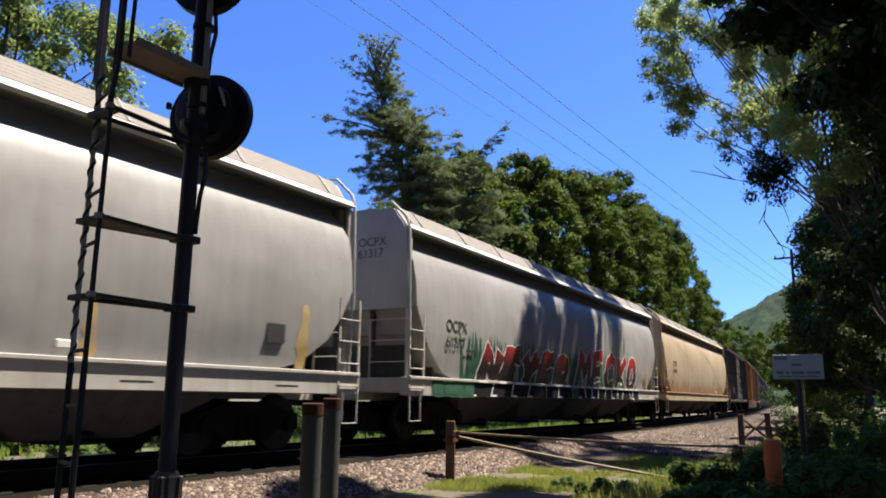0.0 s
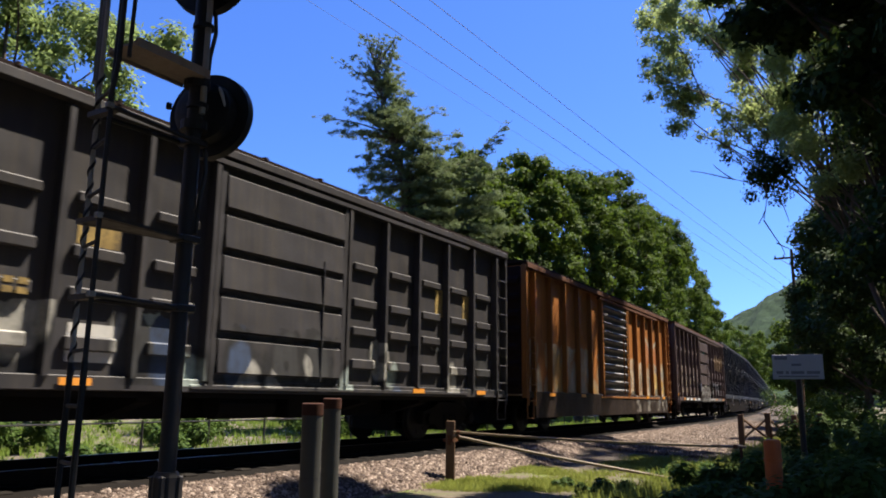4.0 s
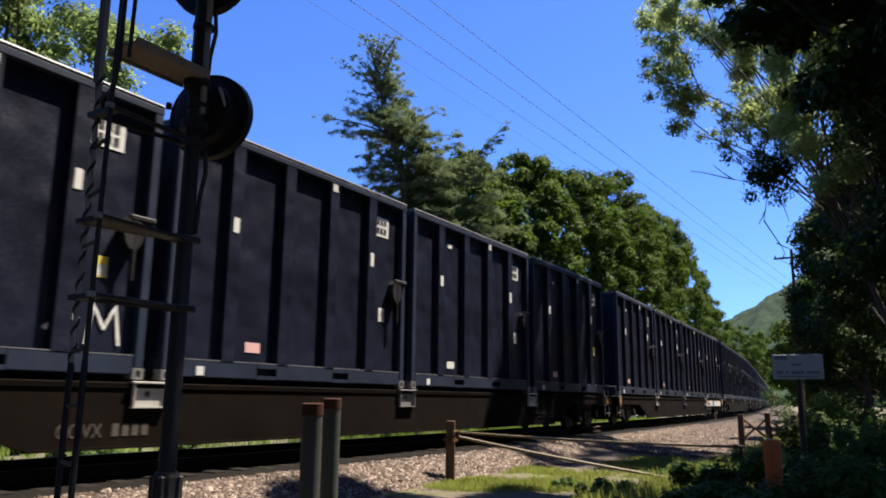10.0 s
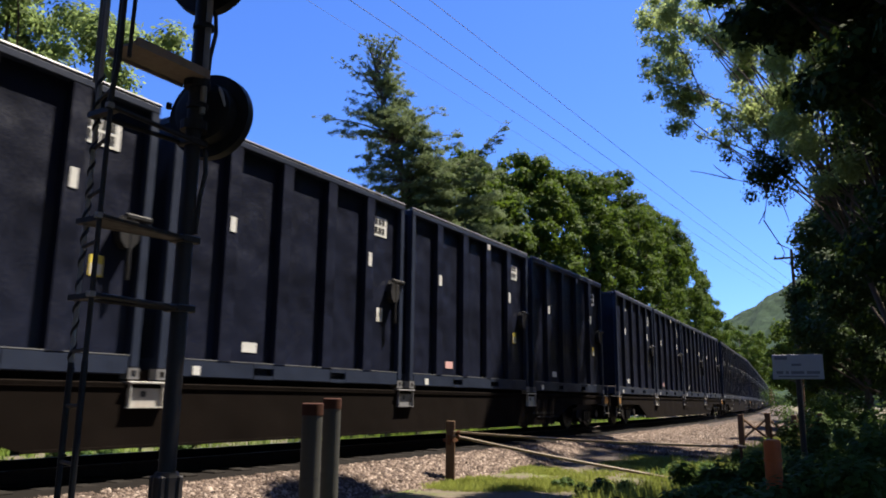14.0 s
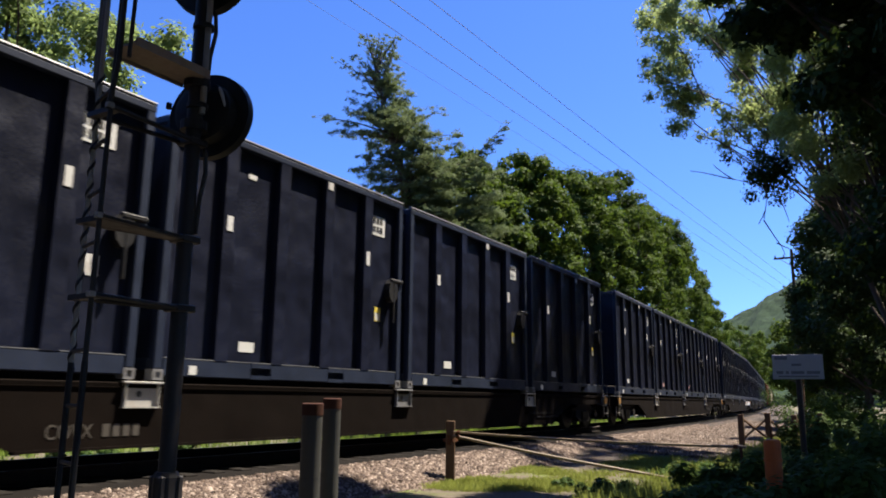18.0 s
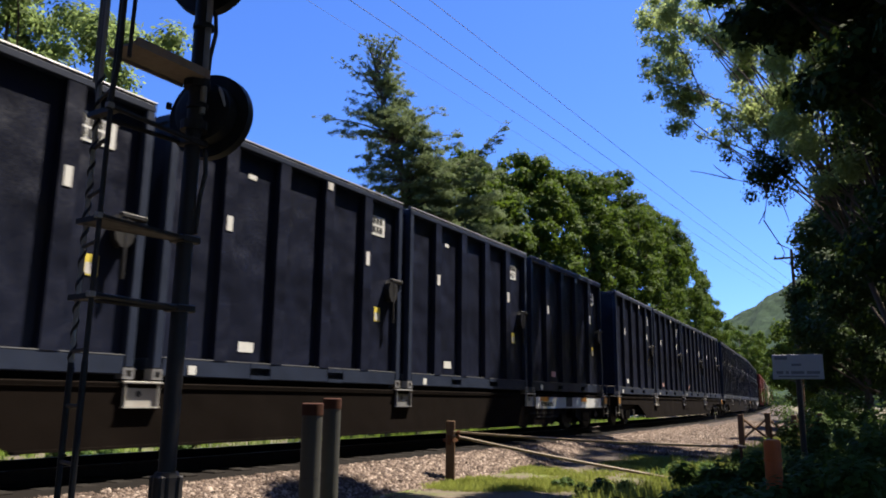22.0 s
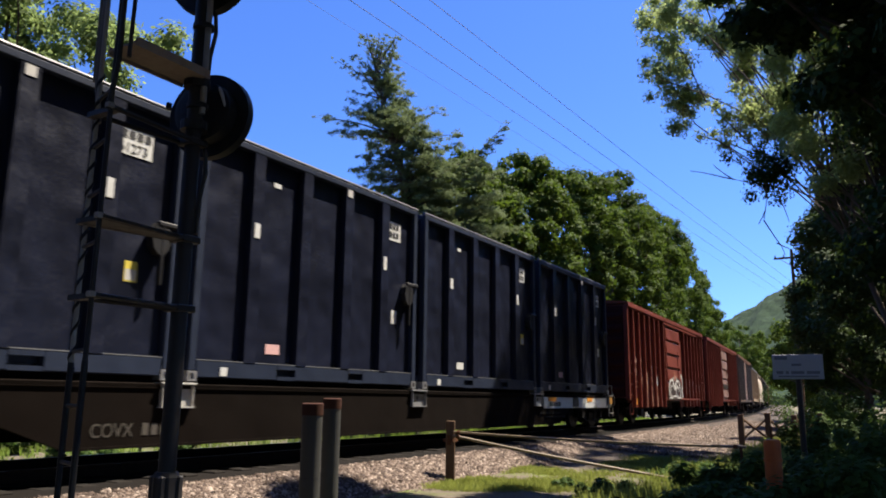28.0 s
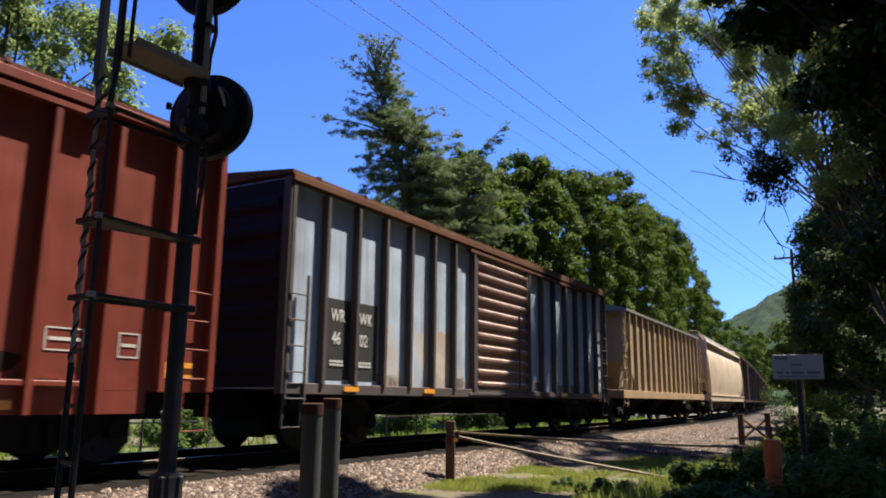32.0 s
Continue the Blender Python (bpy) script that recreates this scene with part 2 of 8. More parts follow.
roof_side_grey = grating("roof_side_grating", (0.20, 0.185, 0.165), (0.03, 0.028, 0.026))
# Hopper paint darkened to stand for the shade under the car.
chute_shade = painted("chute_shade", (0.075, 0.069, 0.062), (0.03, 0.025, 0.02), 0.6, rough=0.8, gloss=0.08)
roof_grey = plain("roof_walk_grey", (0.182, 0.175, 0.161), 0.55, 0.0)
box_red = painted("boxcar_red_paint", (0.145, 0.0303, 0.0145), (0.10, 0.035, 0.02), 0.5, (0.07, 0.025, 0.015), 0.76)
box_red2 = painted("boxcar_oxide_paint", (0.128, 0.0292, 0.017), (0.08, 0.03, 0.02), 0.5, (0.07, 0.025, 0.015), 0.76)
box_brown = painted("boxcar_brown_paint", (0.043, 0.0295, 0.0258), (0.12, 0.09, 0.07), 0.4, DARK_RUST, 0.72)
box_black = painted("boxcar_black_paint", (0.0295, 0.0295, 0.0328), (0.10, 0.085, 0.06), 0.4, RUST, 0.74)
WHITE, PALE, BLACK, GREEN, YELLOW, PEACH = (0.48, 0.48, 0.46), (0.31, 0.36, 0.33), (0.02, 0.02, 0.02), (0.04, 0.11, 0.06), (0.48, 0.34, 0.06), (0.46, 0.27, 0.17)
box_black_a = painted("boxcar_black_tagged", (0.042, 0.040, 0.043), (0.09, 0.075, 0.055), 0.4, RUST, 0.76,
                      tags=((-8.1, 8.1, 1.02, 1.95, (PALE, (0.05, 0.07, 0.12), (0.3, 0.29, 0.26), (0.05, 0.05, 0.05)), BLACK, 1.0, 3.0),))
box_orange_a = painted("boxcar_orange_tagged", (0.36, 0.135, 0.034), (0.16, 0.06, 0.022), 0.65, (0.20, 0.06, 0.02), 0.64,
                       tags=((-8.3, -1.6, 0.6, 2.5, ((0.40, 0.36, 0.28), (0.30, 0.27, 0.22), (0.40, 0.22, 0.06)), (0.34, 0.28, 0.18), 1.2, 6.0), (1.6, 8.3, 0.6, 2.55, ((0.40, 0.34, 0.24), (0.34, 0.28, 0.19), (0.42, 0.25, 0.08), (0.40, 0.20, 0.10)), (0.38, 0.32, 0.22), 1.5, 1.0),
                             (1.6, 8.3, 0.6, 2.2, ((0.25, 0.25, 0.22), (0.46, 0.43, 0.36), (0.33, 0.33, 0.27), (0.44, 0.27, 0.05), (0.20, 0.22, 0.18)), (0.20, 0.17, 0.12), 0.42, 3.0)))
orange_post = painted("orange_post_paint_dull", (0.26, 0.105, 0.026), (0.08, 0.035, 0.018), 0.6, (0.10, 0.04, 0.02), 0.68)
orange_sill = painted("orange_sill_dull", (0.020, 0.013, 0.010), (0.05, 0.03, 0.02), 0.6, DARK_RUST, 0.66,
                      tags=((1.6, 8.3, 0.5, 1.2, ((0.18, 0.17, 0.15), (0.07, 0.055, 0.045), (0.26, 0.23, 0.19)), (0.04, 0.028, 0.022), 0.6, 6.0),))
door_black = painted("door_dark_steel", (0.03, 0.025, 0.023), (0.03, 0.02, 0.018), 0.5, DARK_RUST, 0.74, rough=0.42)
box_brown_a = painted("boxcar_brown_tagged", (0.095, 0.067, 0.064), (0.10, 0.075, 0.06), 0.4, DARK_RUST, 0.74,
                      tags=((-1.6, 7.6, 0.6, 2.0, (WHITE, (0.40, 0.40, 0.38), BLACK, WHITE, (0.10, 0.08, 0.10)), BLACK, 0.75, 5.0), (4.1, 7.2, 2.8, 3.8, ((0.45, 0.33, 0.18), (0.50, 0.37, 0.21)), (0.40, 0.29, 0.16), 0.8, 11.0)))
box_red_a = painted("boxcar_red_paint_worn", (0.158, 0.0325, 0.0225), (0.08, 0.028, 0.016), 0.5, (0.07, 0.025, 0.015), 0.80)
box_red_b = painted("boxcar_oxide_paint_worn", (0.170, 0.0350, 0.0230), (0.07, 0.025, 0.016), 0.5, (0.07, 0.025, 0.015), 0.80)
# Rusty red darkened so that the end walls carry their own shade.
end_red = painted("end_red_shade", (0.040, 0.012, 0.011), (0.03, 0.014, 0.012), 0.5, DARK_RUST, 0.74, rough=0.85, gloss=0.06)
blue_post = painted("blue_post_paint", (0.085, 0.072, 0.070), (0.10, 0.07, 0.06), 0.6, (0.13, 0.055, 0.03), 0.66)
box_blue_a = painted("boxcar_pale_blue_worn", (0.38, 0.46, 0.57), (0.13, 0.09, 0.07), 0.6, (0.15, 0.06, 0.03), 0.78,
                     tags=((-5.4, -1.4, 0.9, 2.3, ((0.36, 0.27, 0.20), (0.40, 0.36, 0.33), (0.42, 0.34, 0.28)), (0.38, 0.36, 0.35), 1.3, 9.0), (-5.4, 8.2, 0.9, 1.35, ((0.10, 0.06, 0.045), (0.22, 0.16, 0.13), (0.34, 0.30, 0.28)), (0.26, 0.22, 0.2), 0.8, 4.0)))
door_umber = painted("door_umber", (0.058, 0.040, 0.038), (0.05, 0.035, 0.03), 0.5, DARK_RUST, 0.72, rough=0.6)
door_brown = painted("door_weathered_brown", (0.215, 0.128, 0.108), (0.07, 0.035, 0.02), 0.5, (0.08, 0.03, 0.018), 0.74)
# Puts shade into end walls; also the dark roofs of two cars.
end_dark = painted("shaded_end_dark_roof", (0.020, 0.013, 0.012), (0.03, 0.018, 0.014), 0.5, DARK_RUST, 0.72, rough=0.85, gloss=0.06)
rust_paint = painted("rusted_steel", (0.112, 0.045, 0.021), (0.05, 0.02, 0.012), 0.5, DARK_RUST, 0.62, rough=0.8)
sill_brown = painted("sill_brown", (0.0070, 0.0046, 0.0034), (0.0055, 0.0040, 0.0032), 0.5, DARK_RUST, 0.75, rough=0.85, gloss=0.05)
sill_white = painted("sill_white_paint", (0.376, 0.364, 0.34), (0.2, 0.15, 0.1), 0.4, RUST, 0.76)
amber_dull = plain("amber_dull", (0.40, 0.20, 0.045), 0.5, amount=0.4, scale=8.0)
amber = plain("amber_reflector", (0.75, 0.30, 0.04), 0.4)
white_paint = plain("white_paint", (0.637, 0.637, 0.612), 0.5, amount=0.12)
pale_paint = plain("pale_stencil", (0.527, 0.51, 0.476), 0.6, amount=0.2)
faded_paint = plain("faded_stencil", (0.055, 0.046, 0.036), 0.8, amount=0.5, scale=30.0)
plank_grey = painted("plank_weathered", (0.30, 0.235, 0.19), (0.16, 0.12, 0.10), 0.5, RUST, 0.76, rough=0.75, streak=3.0)
stile_paint = plain("stile_pale", (0.30, 0.27, 0.235), 0.7, amount=0.35)
black_paint = plain("black_stencil", (0.02, 0.02, 0.022), 0.6)
yellow_paint = plain("yellow_label", (0.68, 0.55, 0.08), 0.5, amount=0.15)
pink_label = plain("pink_label", (0.70, 0.42, 0.40), 0.5, amount=0.15)
green_paint = plain("teal_paint", (0.03, 0.15, 0.105), 0.65, amount=0.5, scale=5.0, spec=0.2)
buff_paint = plain("buff_stencil", (0.32, 0.265, 0.175), 0.65, amount=0.5, scale=9.0)
spray_blue = plain("blue_box_paint", (0.02, 0.024, 0.05), 0.5)
end_brown = painted("end_brown_dull", (0.085, 0.052, 0.048), (0.03, 0.018, 0.014), 0.5, DARK_RUST, 0.72, rough=0.85, gloss=0.06)
stripe_paint = plain("faded_stripe", (0.36, 0.31, 0.23), 0.7, amount=0.4, scale=5.0)
ghost_paint = plain("ghost_stencil", (0.42, 0.24, 0.19), 0.7, amount=0.45, scale=9.0)
ghost_patch = plain("repaint_red", (0.165, 0.050, 0.036), 0.7, amount=0.4, scale=5.0)


def worn_spray(name, colours, under, hold=0.55):
    """Old spray paint in blended tones, scoured and run down so that the car's own paint shows through."""
    k = Nodes(name)
    vec = k.n("ShaderNodeTexCoord").outputs["Object"]
    tone = k.ramp(k.noise(vec, 1.7, 5, 0.6), *[(0.34 + 0.32 * i / (len(colours) - 1), c) for i, c in enumerate(colours)])
    run = k.n("ShaderNodeMapping", Vector=vec)
    run.inputs["Scale"].default_value = (1.0, 6.0, 0.6)
    gone_by = k.math("ADD", k.math("MULTIPLY", k.noise(vec, 7.0, 8, 0.72), 0.55), k.math("MULTIPLY", k.noise(run.outputs[0], 2.2, 6, 0.7), 0.45))
    base = k.mix(k.ramp(gone_by, (hold - 0.06, 0.0), (hold + 0.08, 0.85)), tone, under)
    return k.done(base, 0.62, spec=0.25)


RED_UNDER = (0.15, 0.031, 0.021)
spray_tan = worn_spray("spray_tan", ((0.44, 0.24, 0.12), (0.66, 0.46, 0.29), (0.78, 0.60, 0.42)), RED_UNDER, 0.57)
spray_rose = worn_spray("spray_rose", ((0.25, 0.105, 0.07), (0.44, 0.22, 0.15), (0.56, 0.33, 0.23)), RED_UNDER, 0.55)
spray_pale = worn_spray("spray_peach", ((0.40, 0.20, 0.13), (0.58, 0.36, 0.25)), RED_UNDER, 0.53)
spray_mist = worn_spray("spray_mist", ((0.24, 0.28, 0.27), (0.46, 0.50, 0.47), (0.60, 0.62, 0.55)), RED_UNDER, 0.57)
spray_sea = worn_spray("spray_sea", ((0.07, 0.06, 0.06), (0.20, 0.25, 0.24)), RED_UNDER, 0.56)
spray_chalk = worn_spray("spray_chalk", ((0.45, 0.44, 0.42), (0.75, 0.75, 0.73)), (0.02, 0.012, 0.012), 0.56)
spray_soot = worn_spray("spray_soot", ((0.012, 0.010, 0.010), (0.035, 0.022, 0.020)), RED_UNDER, 0.58)
spray_ochre_grey = worn_spray("stain_ochre", ((0.38, 0.25, 0.08), (0.50, 0.36, 0.14)), (0.285, 0.284, 0.283), 0.54)
spray_soot_grey = worn_spray("stain_soot", ((0.03, 0.025, 0.03), (0.09, 0.08, 0.08)), (0.285, 0.284, 0.283), 0.50)
stain_rust = worn_spray("stain_rust", ((0.10, 0.05, 0.025), (0.22, 0.12, 0.055), (0.30, 0.17, 0.08)), (0.38, 0.29, 0.19), 0.50)
stencil_chalk = worn_spray("stencil_chalk", ((0.16, 0.16, 0.15), (0.36, 0.35, 0.33)), (0.03, 0.026, 0.024), 0.52)
stencil_dull = worn_spray("stencil_dull_yellow", ((0.22, 0.15, 0.05), (0.40, 0.28, 0.09)), (0.03, 0.026, 0.024), 0.52)
ORANGE_UNDER = (0.34, 0.12, 0.032)
spray_bone = worn_spray("spray_bone", ((0.20, 0.17, 0.12), (0.38, 0.33, 0.23), (0.50, 0.45, 0.34)), ORANGE_UNDER, 0.51)
spray_clay = worn_spray("spray_clay", ((0.36, 0.10, 0.045), (0.42, 0.16, 0.08), (0.40, 0.24, 0.15)), ORANGE_UNDER, 0.45)
spray_marigold = worn_spray("spray_marigold", ((0.40, 0.20, 0.03), (0.50, 0.36, 0.12)), (0.36, 0.26, 0.14), 0.52)
spray_umber = worn_spray("spray_umber", ((0.07, 0.06, 0.05), (0.17, 0.15, 0.12)), (0.33, 0.27, 0.18), 0.53)
spray_moss = worn_spray("spray_moss", ((0.012, 0.022, 0.016), (0.03, 0.05, 0.035), (0.22, 0.23, 0.22)), (0.07, 0.05, 0.048), 0.58)
spray_ochre = worn_spray("spray_ochre", ((0.42, 0.33, 0.13), (0.60, 0.52, 0.27)), RED_UNDER, 0.55)
stain_dark = plain("stain_dark", (0.022, 0.014, 0.011), 0.85, amount=0.4, scale=6.0, spec=0.1)
patch_olive = plain("patch_olive", (0.10, 0.095, 0.075), 0.6)
# The blue car's end wall, its shade set in the colour.
end_blue = painted("end_blue_shade", (0.024, 0.024, 0.034), (0.03, 0.02, 0.02), 0.5, DARK_RUST, 0.72, rough=0.85, gloss=0.06)


def faded_red():
    """Red spray that was faded into black towards the foot of the shapes."""
    k = Nodes("spray_red")
    tc = k.n("ShaderNodeTexCoord")
    z = k.n("ShaderNodeSeparateXYZ", Vector=tc.outputs["Object"]).outputs[2]
    lift = k.math("ADD", z, k.math("MULTIPLY", k.noise(tc.outputs["Object"], 2.5, 5, 0.7), 0.5))
    return k.done(k.ramp(k.math("MULTIPLY", lift, 0.25), (0.475, (0.012, 0.008, 0.008)), (0.54, (0.10, 0.010, 0.012)), (0.635, (0.33, 0.020, 0.026))), 0.5, spec=0.3)


spray_red = faded_red()
spray_green = plain("spray_green", (0.035, 0.095, 0.065), 0.6, scale=4, amount=0.5, spec=0.2)
spray_white = plain("spray_white", (0.68, 0.68, 0.66), 0.55, scale=5, amount=0.2)
spray_black = plain("spray_black", (0.013, 0.011, 0.014), 0.75, scale=5, spec=0.08)
truck_steel = plain("truck_steel", (0.0075, 0.0062, 0.0056), 0.85, 0.0, 0.4, 14.0, 0.15)
wheel_steel = plain("wheel_steel", (0.016, 0.013, 0.012), 0.55, 0.6)
rail_steel = plain("rail_head_steel", (0.22, 0.17, 0.14), 0.5, 0.6, 0.2)
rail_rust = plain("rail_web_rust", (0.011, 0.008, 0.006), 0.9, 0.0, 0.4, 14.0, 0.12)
dark_edge_mat = plain("dark_edge_ballast", (0.0075, 0.006, 0.005), 0.95, 0.0, 0.6, 26.0, 0.1)
cap_rust = plain("cap_rust", (0.042, 0.018, 0.012), 0.9, 0.0, 0.4, 20.0, 0.1)
tie_wood = plain("tie_wood", (0.012, 0.010, 0.008), 0.95, 0.0, 0.45, 9.0, 0.15)
signal_black = painted("signal_black_paint", (0.0144, 0.0144, 0.016), (0.05, 0.045, 0.04), 0.4, rough=0.5)
mast_paint = painted("mast_grey_paint", (0.030, 0.027, 0.027), (0.02, 0.02, 0.02), 0.5, DARK_RUST, 0.74, rough=0.5)
galvanised = painted("galvanised_steel", (0.154, 0.147, 0.134), (0.12, 0.10, 0.08), 0.5, RUST, 0.74, rough=0.5)
post_wood = painted("post_wood", (0.128, 0.076, 0.044), (0.05, 0.03, 0.02), 0.6, rough=0.85, streak=3.0)
bollard_paint = painted("bollard_grey", (0.0405, 0.0405, 0.0368), (0.06, 0.05, 0.04), 0.5, rough=0.65)
gate_steel = painted("gate_pipe_paint", (0.19, 0.145, 0.095), (0.12, 0.08, 0.05), 0.5, RUST, 0.66)
orange_plastic = painted("orange_post_paint", (0.62, 0.14, 0.03), (0.2, 0.06, 0.03), 0.3, rough=0.5)
sign_face = plain("sign_face", (0.40, 0.41, 0.43), 0.5, amount=0.1)
bark = plain("bark", (0.085, 0.065, 0.050), 0.95, 0.0, 0.5, 7.0)
cable_black = plain("cable_black", (0.03, 0.03, 0.03), 0.7)
leaf_green = leafy("maple_leaves", (0.013, 0.030, 0.005), (0.086, 0.132, 0.015), 0.36)
locust_green = leafy("far_locust_leaves", (0.050, 0.086, 0.034), (0.20, 0.26, 0.085), 0.5)
# Bright paints that put the sun's glint on door bar edges.
door_bar = painted("door_bar_glint", (0.36, 0.35, 0.34), (0.12, 0.09, 0.07), 0.6, RUST, 0.70)
door_bar_rust = painted("door_bar_rusty_glint", (0.50, 0.40, 0.35), (0.10, 0.05, 0.03), 0.5, RUST, 0.70)
# Leaf tones set pale for sunlit trees, dark for shaded ones.
leaf_light = leafy("sunlit_locust_leaves", (0.10, 0.14, 0.052), (0.34, 0.40, 0.15), 0.5)
leaf_shade = leafy("shaded_oak_leaves", (0.009, 0.020, 0.006), (0.050, 0.082, 0.018), 0.15)
pine_green = leafy("pine_needles", (0.058, 0.090, 0.040), (0.185, 0.230, 0.100), 0.28)
grass_green = leafy("grass_blades", (0.078, 0.102, 0.018), (0.295, 0.330, 0.075), 0.3)
lawn_green = leafy("lawn_blades", (0.060, 0.100, 0.014), (0.200, 0.285, 0.050), 0.35)
weed_green = leafy("weed_leaves", (0.018, 0.040, 0.008), (0.075, 0.125, 0.022), 0.25)


# ---------------------------------------------------------------- the line of the track
BEND, BEND_END, SIDE = -0.0016506, 84.79, 9.98
_s = np.arange(-400.0, 1400.0, 0.5)
_a = np.where(_s < BEND_END - 20, BEND * np.clip(_s, -60, None),
              np.where(_s < BEND_END + 20, BEND * (_s - (_s - BEND_END + 20) ** 2 / 80), BEND * BEND_END))
_x, _y = np.cumsum(np.sin(_a)) * 0.5, np.cumsum(np.cos(_a)) * 0.5
_i = int(np.argmin(abs(_s)))
_x, _y = _x - _x[_i] - SIDE, _y - _y[_i]


def line(s, lat=0.0, z=0.0):
    """A point beside the track: s metres along it, lat metres to its near side."""
    a = float(np.interp(s, _s, _a))
    return Vector((float(np.interp(s, _s, _x)) + lat * math.cos(a), float(np.interp(s, _s, _y)) - lat * math.sin(a), z))


def line_pose(s, base):
    """The pose of a car whose trucks stand base metres apart."""
    a, b = line(s - base / 2), line(s + base / 2)
    d = b - a
    return Matrix.Translation((a + b) / 2) @ Matrix.Rotation(-math.atan2(d.x, d.y), 4, "Z")


def strip(profile, stations):
    """A cross-section (lat, z) drawn along the track."""
    fm = Form()
    return fm.loft([[line(s, lat, z) for lat, z in profile] for s in stations], closed=False, caps=False)


STATIONS = [-60 + 2 * i for i in range(50)] + [40 + 5 * i for i in range(32)] + [200 + 30 * i for i in range(30)]


# ---------------------------------------------------------------- ground, ballast, road
def ground_material():
    k = Nodes("ground_cover")
    vec = k.coords((1, 1, 1), "Object")
    big, mid, fine = k.noise(vec, 0.16, 4), k.noise(vec, 1.1, 6, 0.7), k.noise(vec, 34.0, 5, 0.75)
    soil = k.ramp(fine, (0.25, (0.055, 0.044, 0.032)), (0.5, (0.115, 0.095, 0.070)), (0.8, (0.21, 0.18, 0.14)))
    turf = k.ramp(k.noise(vec, 60, 4), (0.3, (0.055, 0.08, 0.015)), (0.7, (0.15, 0.19, 0.04)))
    grow = k.math("ADD", k.math("MULTIPLY", big, 0.55), k.math("MULTIPLY", mid, 0.5))
    return k.done(k.mix(k.ramp(grow, (0.53, 0.0), (0.64, 1.0)), soil, turf), 0.95, 0.0, fine, 0.03, 0.8, 0.2)


def gravel_material(name, lo, mid, hi, scale):
    k = Nodes(name)
    vec = k.coords()
    vo = k.n("ShaderNodeTexVoronoi", Vector=vec, Scale=scale)
    dust = k.noise(vec, 0.9, 5)
    col = k.ramp(k.mix(0.5, vo.outputs["Color"], k.noise(vec, scale * 1.5, 3)), (0.2, lo), (0.5, mid), (0.8, hi))
    col = k.mix(k.math("MULTIPLY", dust, 0.55), col, mid)
    patch = k.math("ADD", k.math("MULTIPLY", k.noise(vec, 0.35, 5, 0.7), 0.6), k.math("MULTIPLY", k.noise(vec, 3.0, 5, 0.7), 0.5))
    col = k.mix(k.ramp(patch, (0.42, 0.75), (0.66, 0.0)), col, tint(lo, 0.9))
    edge = k.ramp(vo.outputs["Distance"], (0.0, 1.0), (0.6, 0.0))
    return k.done(col, 0.92, 0.0, edge, 0.03, 0.9, 0.25)


ballast_mat = gravel_material("ballast_stone", (0.021, 0.0155, 0.0125), (0.062, 0.044, 0.035), (0.14, 0.106, 0.083), 22)
road_mat = gravel_material("road_gravel", (0.032, 0.024, 0.020), (0.078, 0.061, 0.050), (0.15, 0.124, 0.105), 40)
stone_mat = None


def stone_material(name="loose_stone", k2=1.0):
    k = Nodes(name)
    geo = k.n("ShaderNodeNewGeometry")
    vec = k.coords()
    col = k.ramp(geo.outputs["Random Per Island"], *[(f, tint(c, k2)) for f, c in ((0.0, (0.022, 0.0155, 0.0125)), (0.45, (0.080, 0.057, 0.046)), (0.8, (0.175, 0.132, 0.106)), (1.0, (0.33, 0.27, 0.225)))])
    return k.done(k.mix(k.math("MULTIPLY", k.noise(vec, 40, 4), 0.4), col, tint((0.13, 0.09, 0.07), k2)), 0.9, 0.0, k.noise(vec, 60, 5), 0.01, 0.6, 0.25)


stone_mat = stone_material("loose_stone", 0.95)
shoulder_stone = stone_material("shoulder_stone", 0.85)
GROUND = -0.62


def ground_height(x, y):
    d = math.hypot(x + 10, y)
    z = GROUND + 0.05 * noise.noise((x * 0.21, y * 0.21, 0)) + 0.02 * noise.noise((x * 0.9, y * 0.9, 3))
    return z - 0.25 * min(1, max(0, (d - 60) / 60))


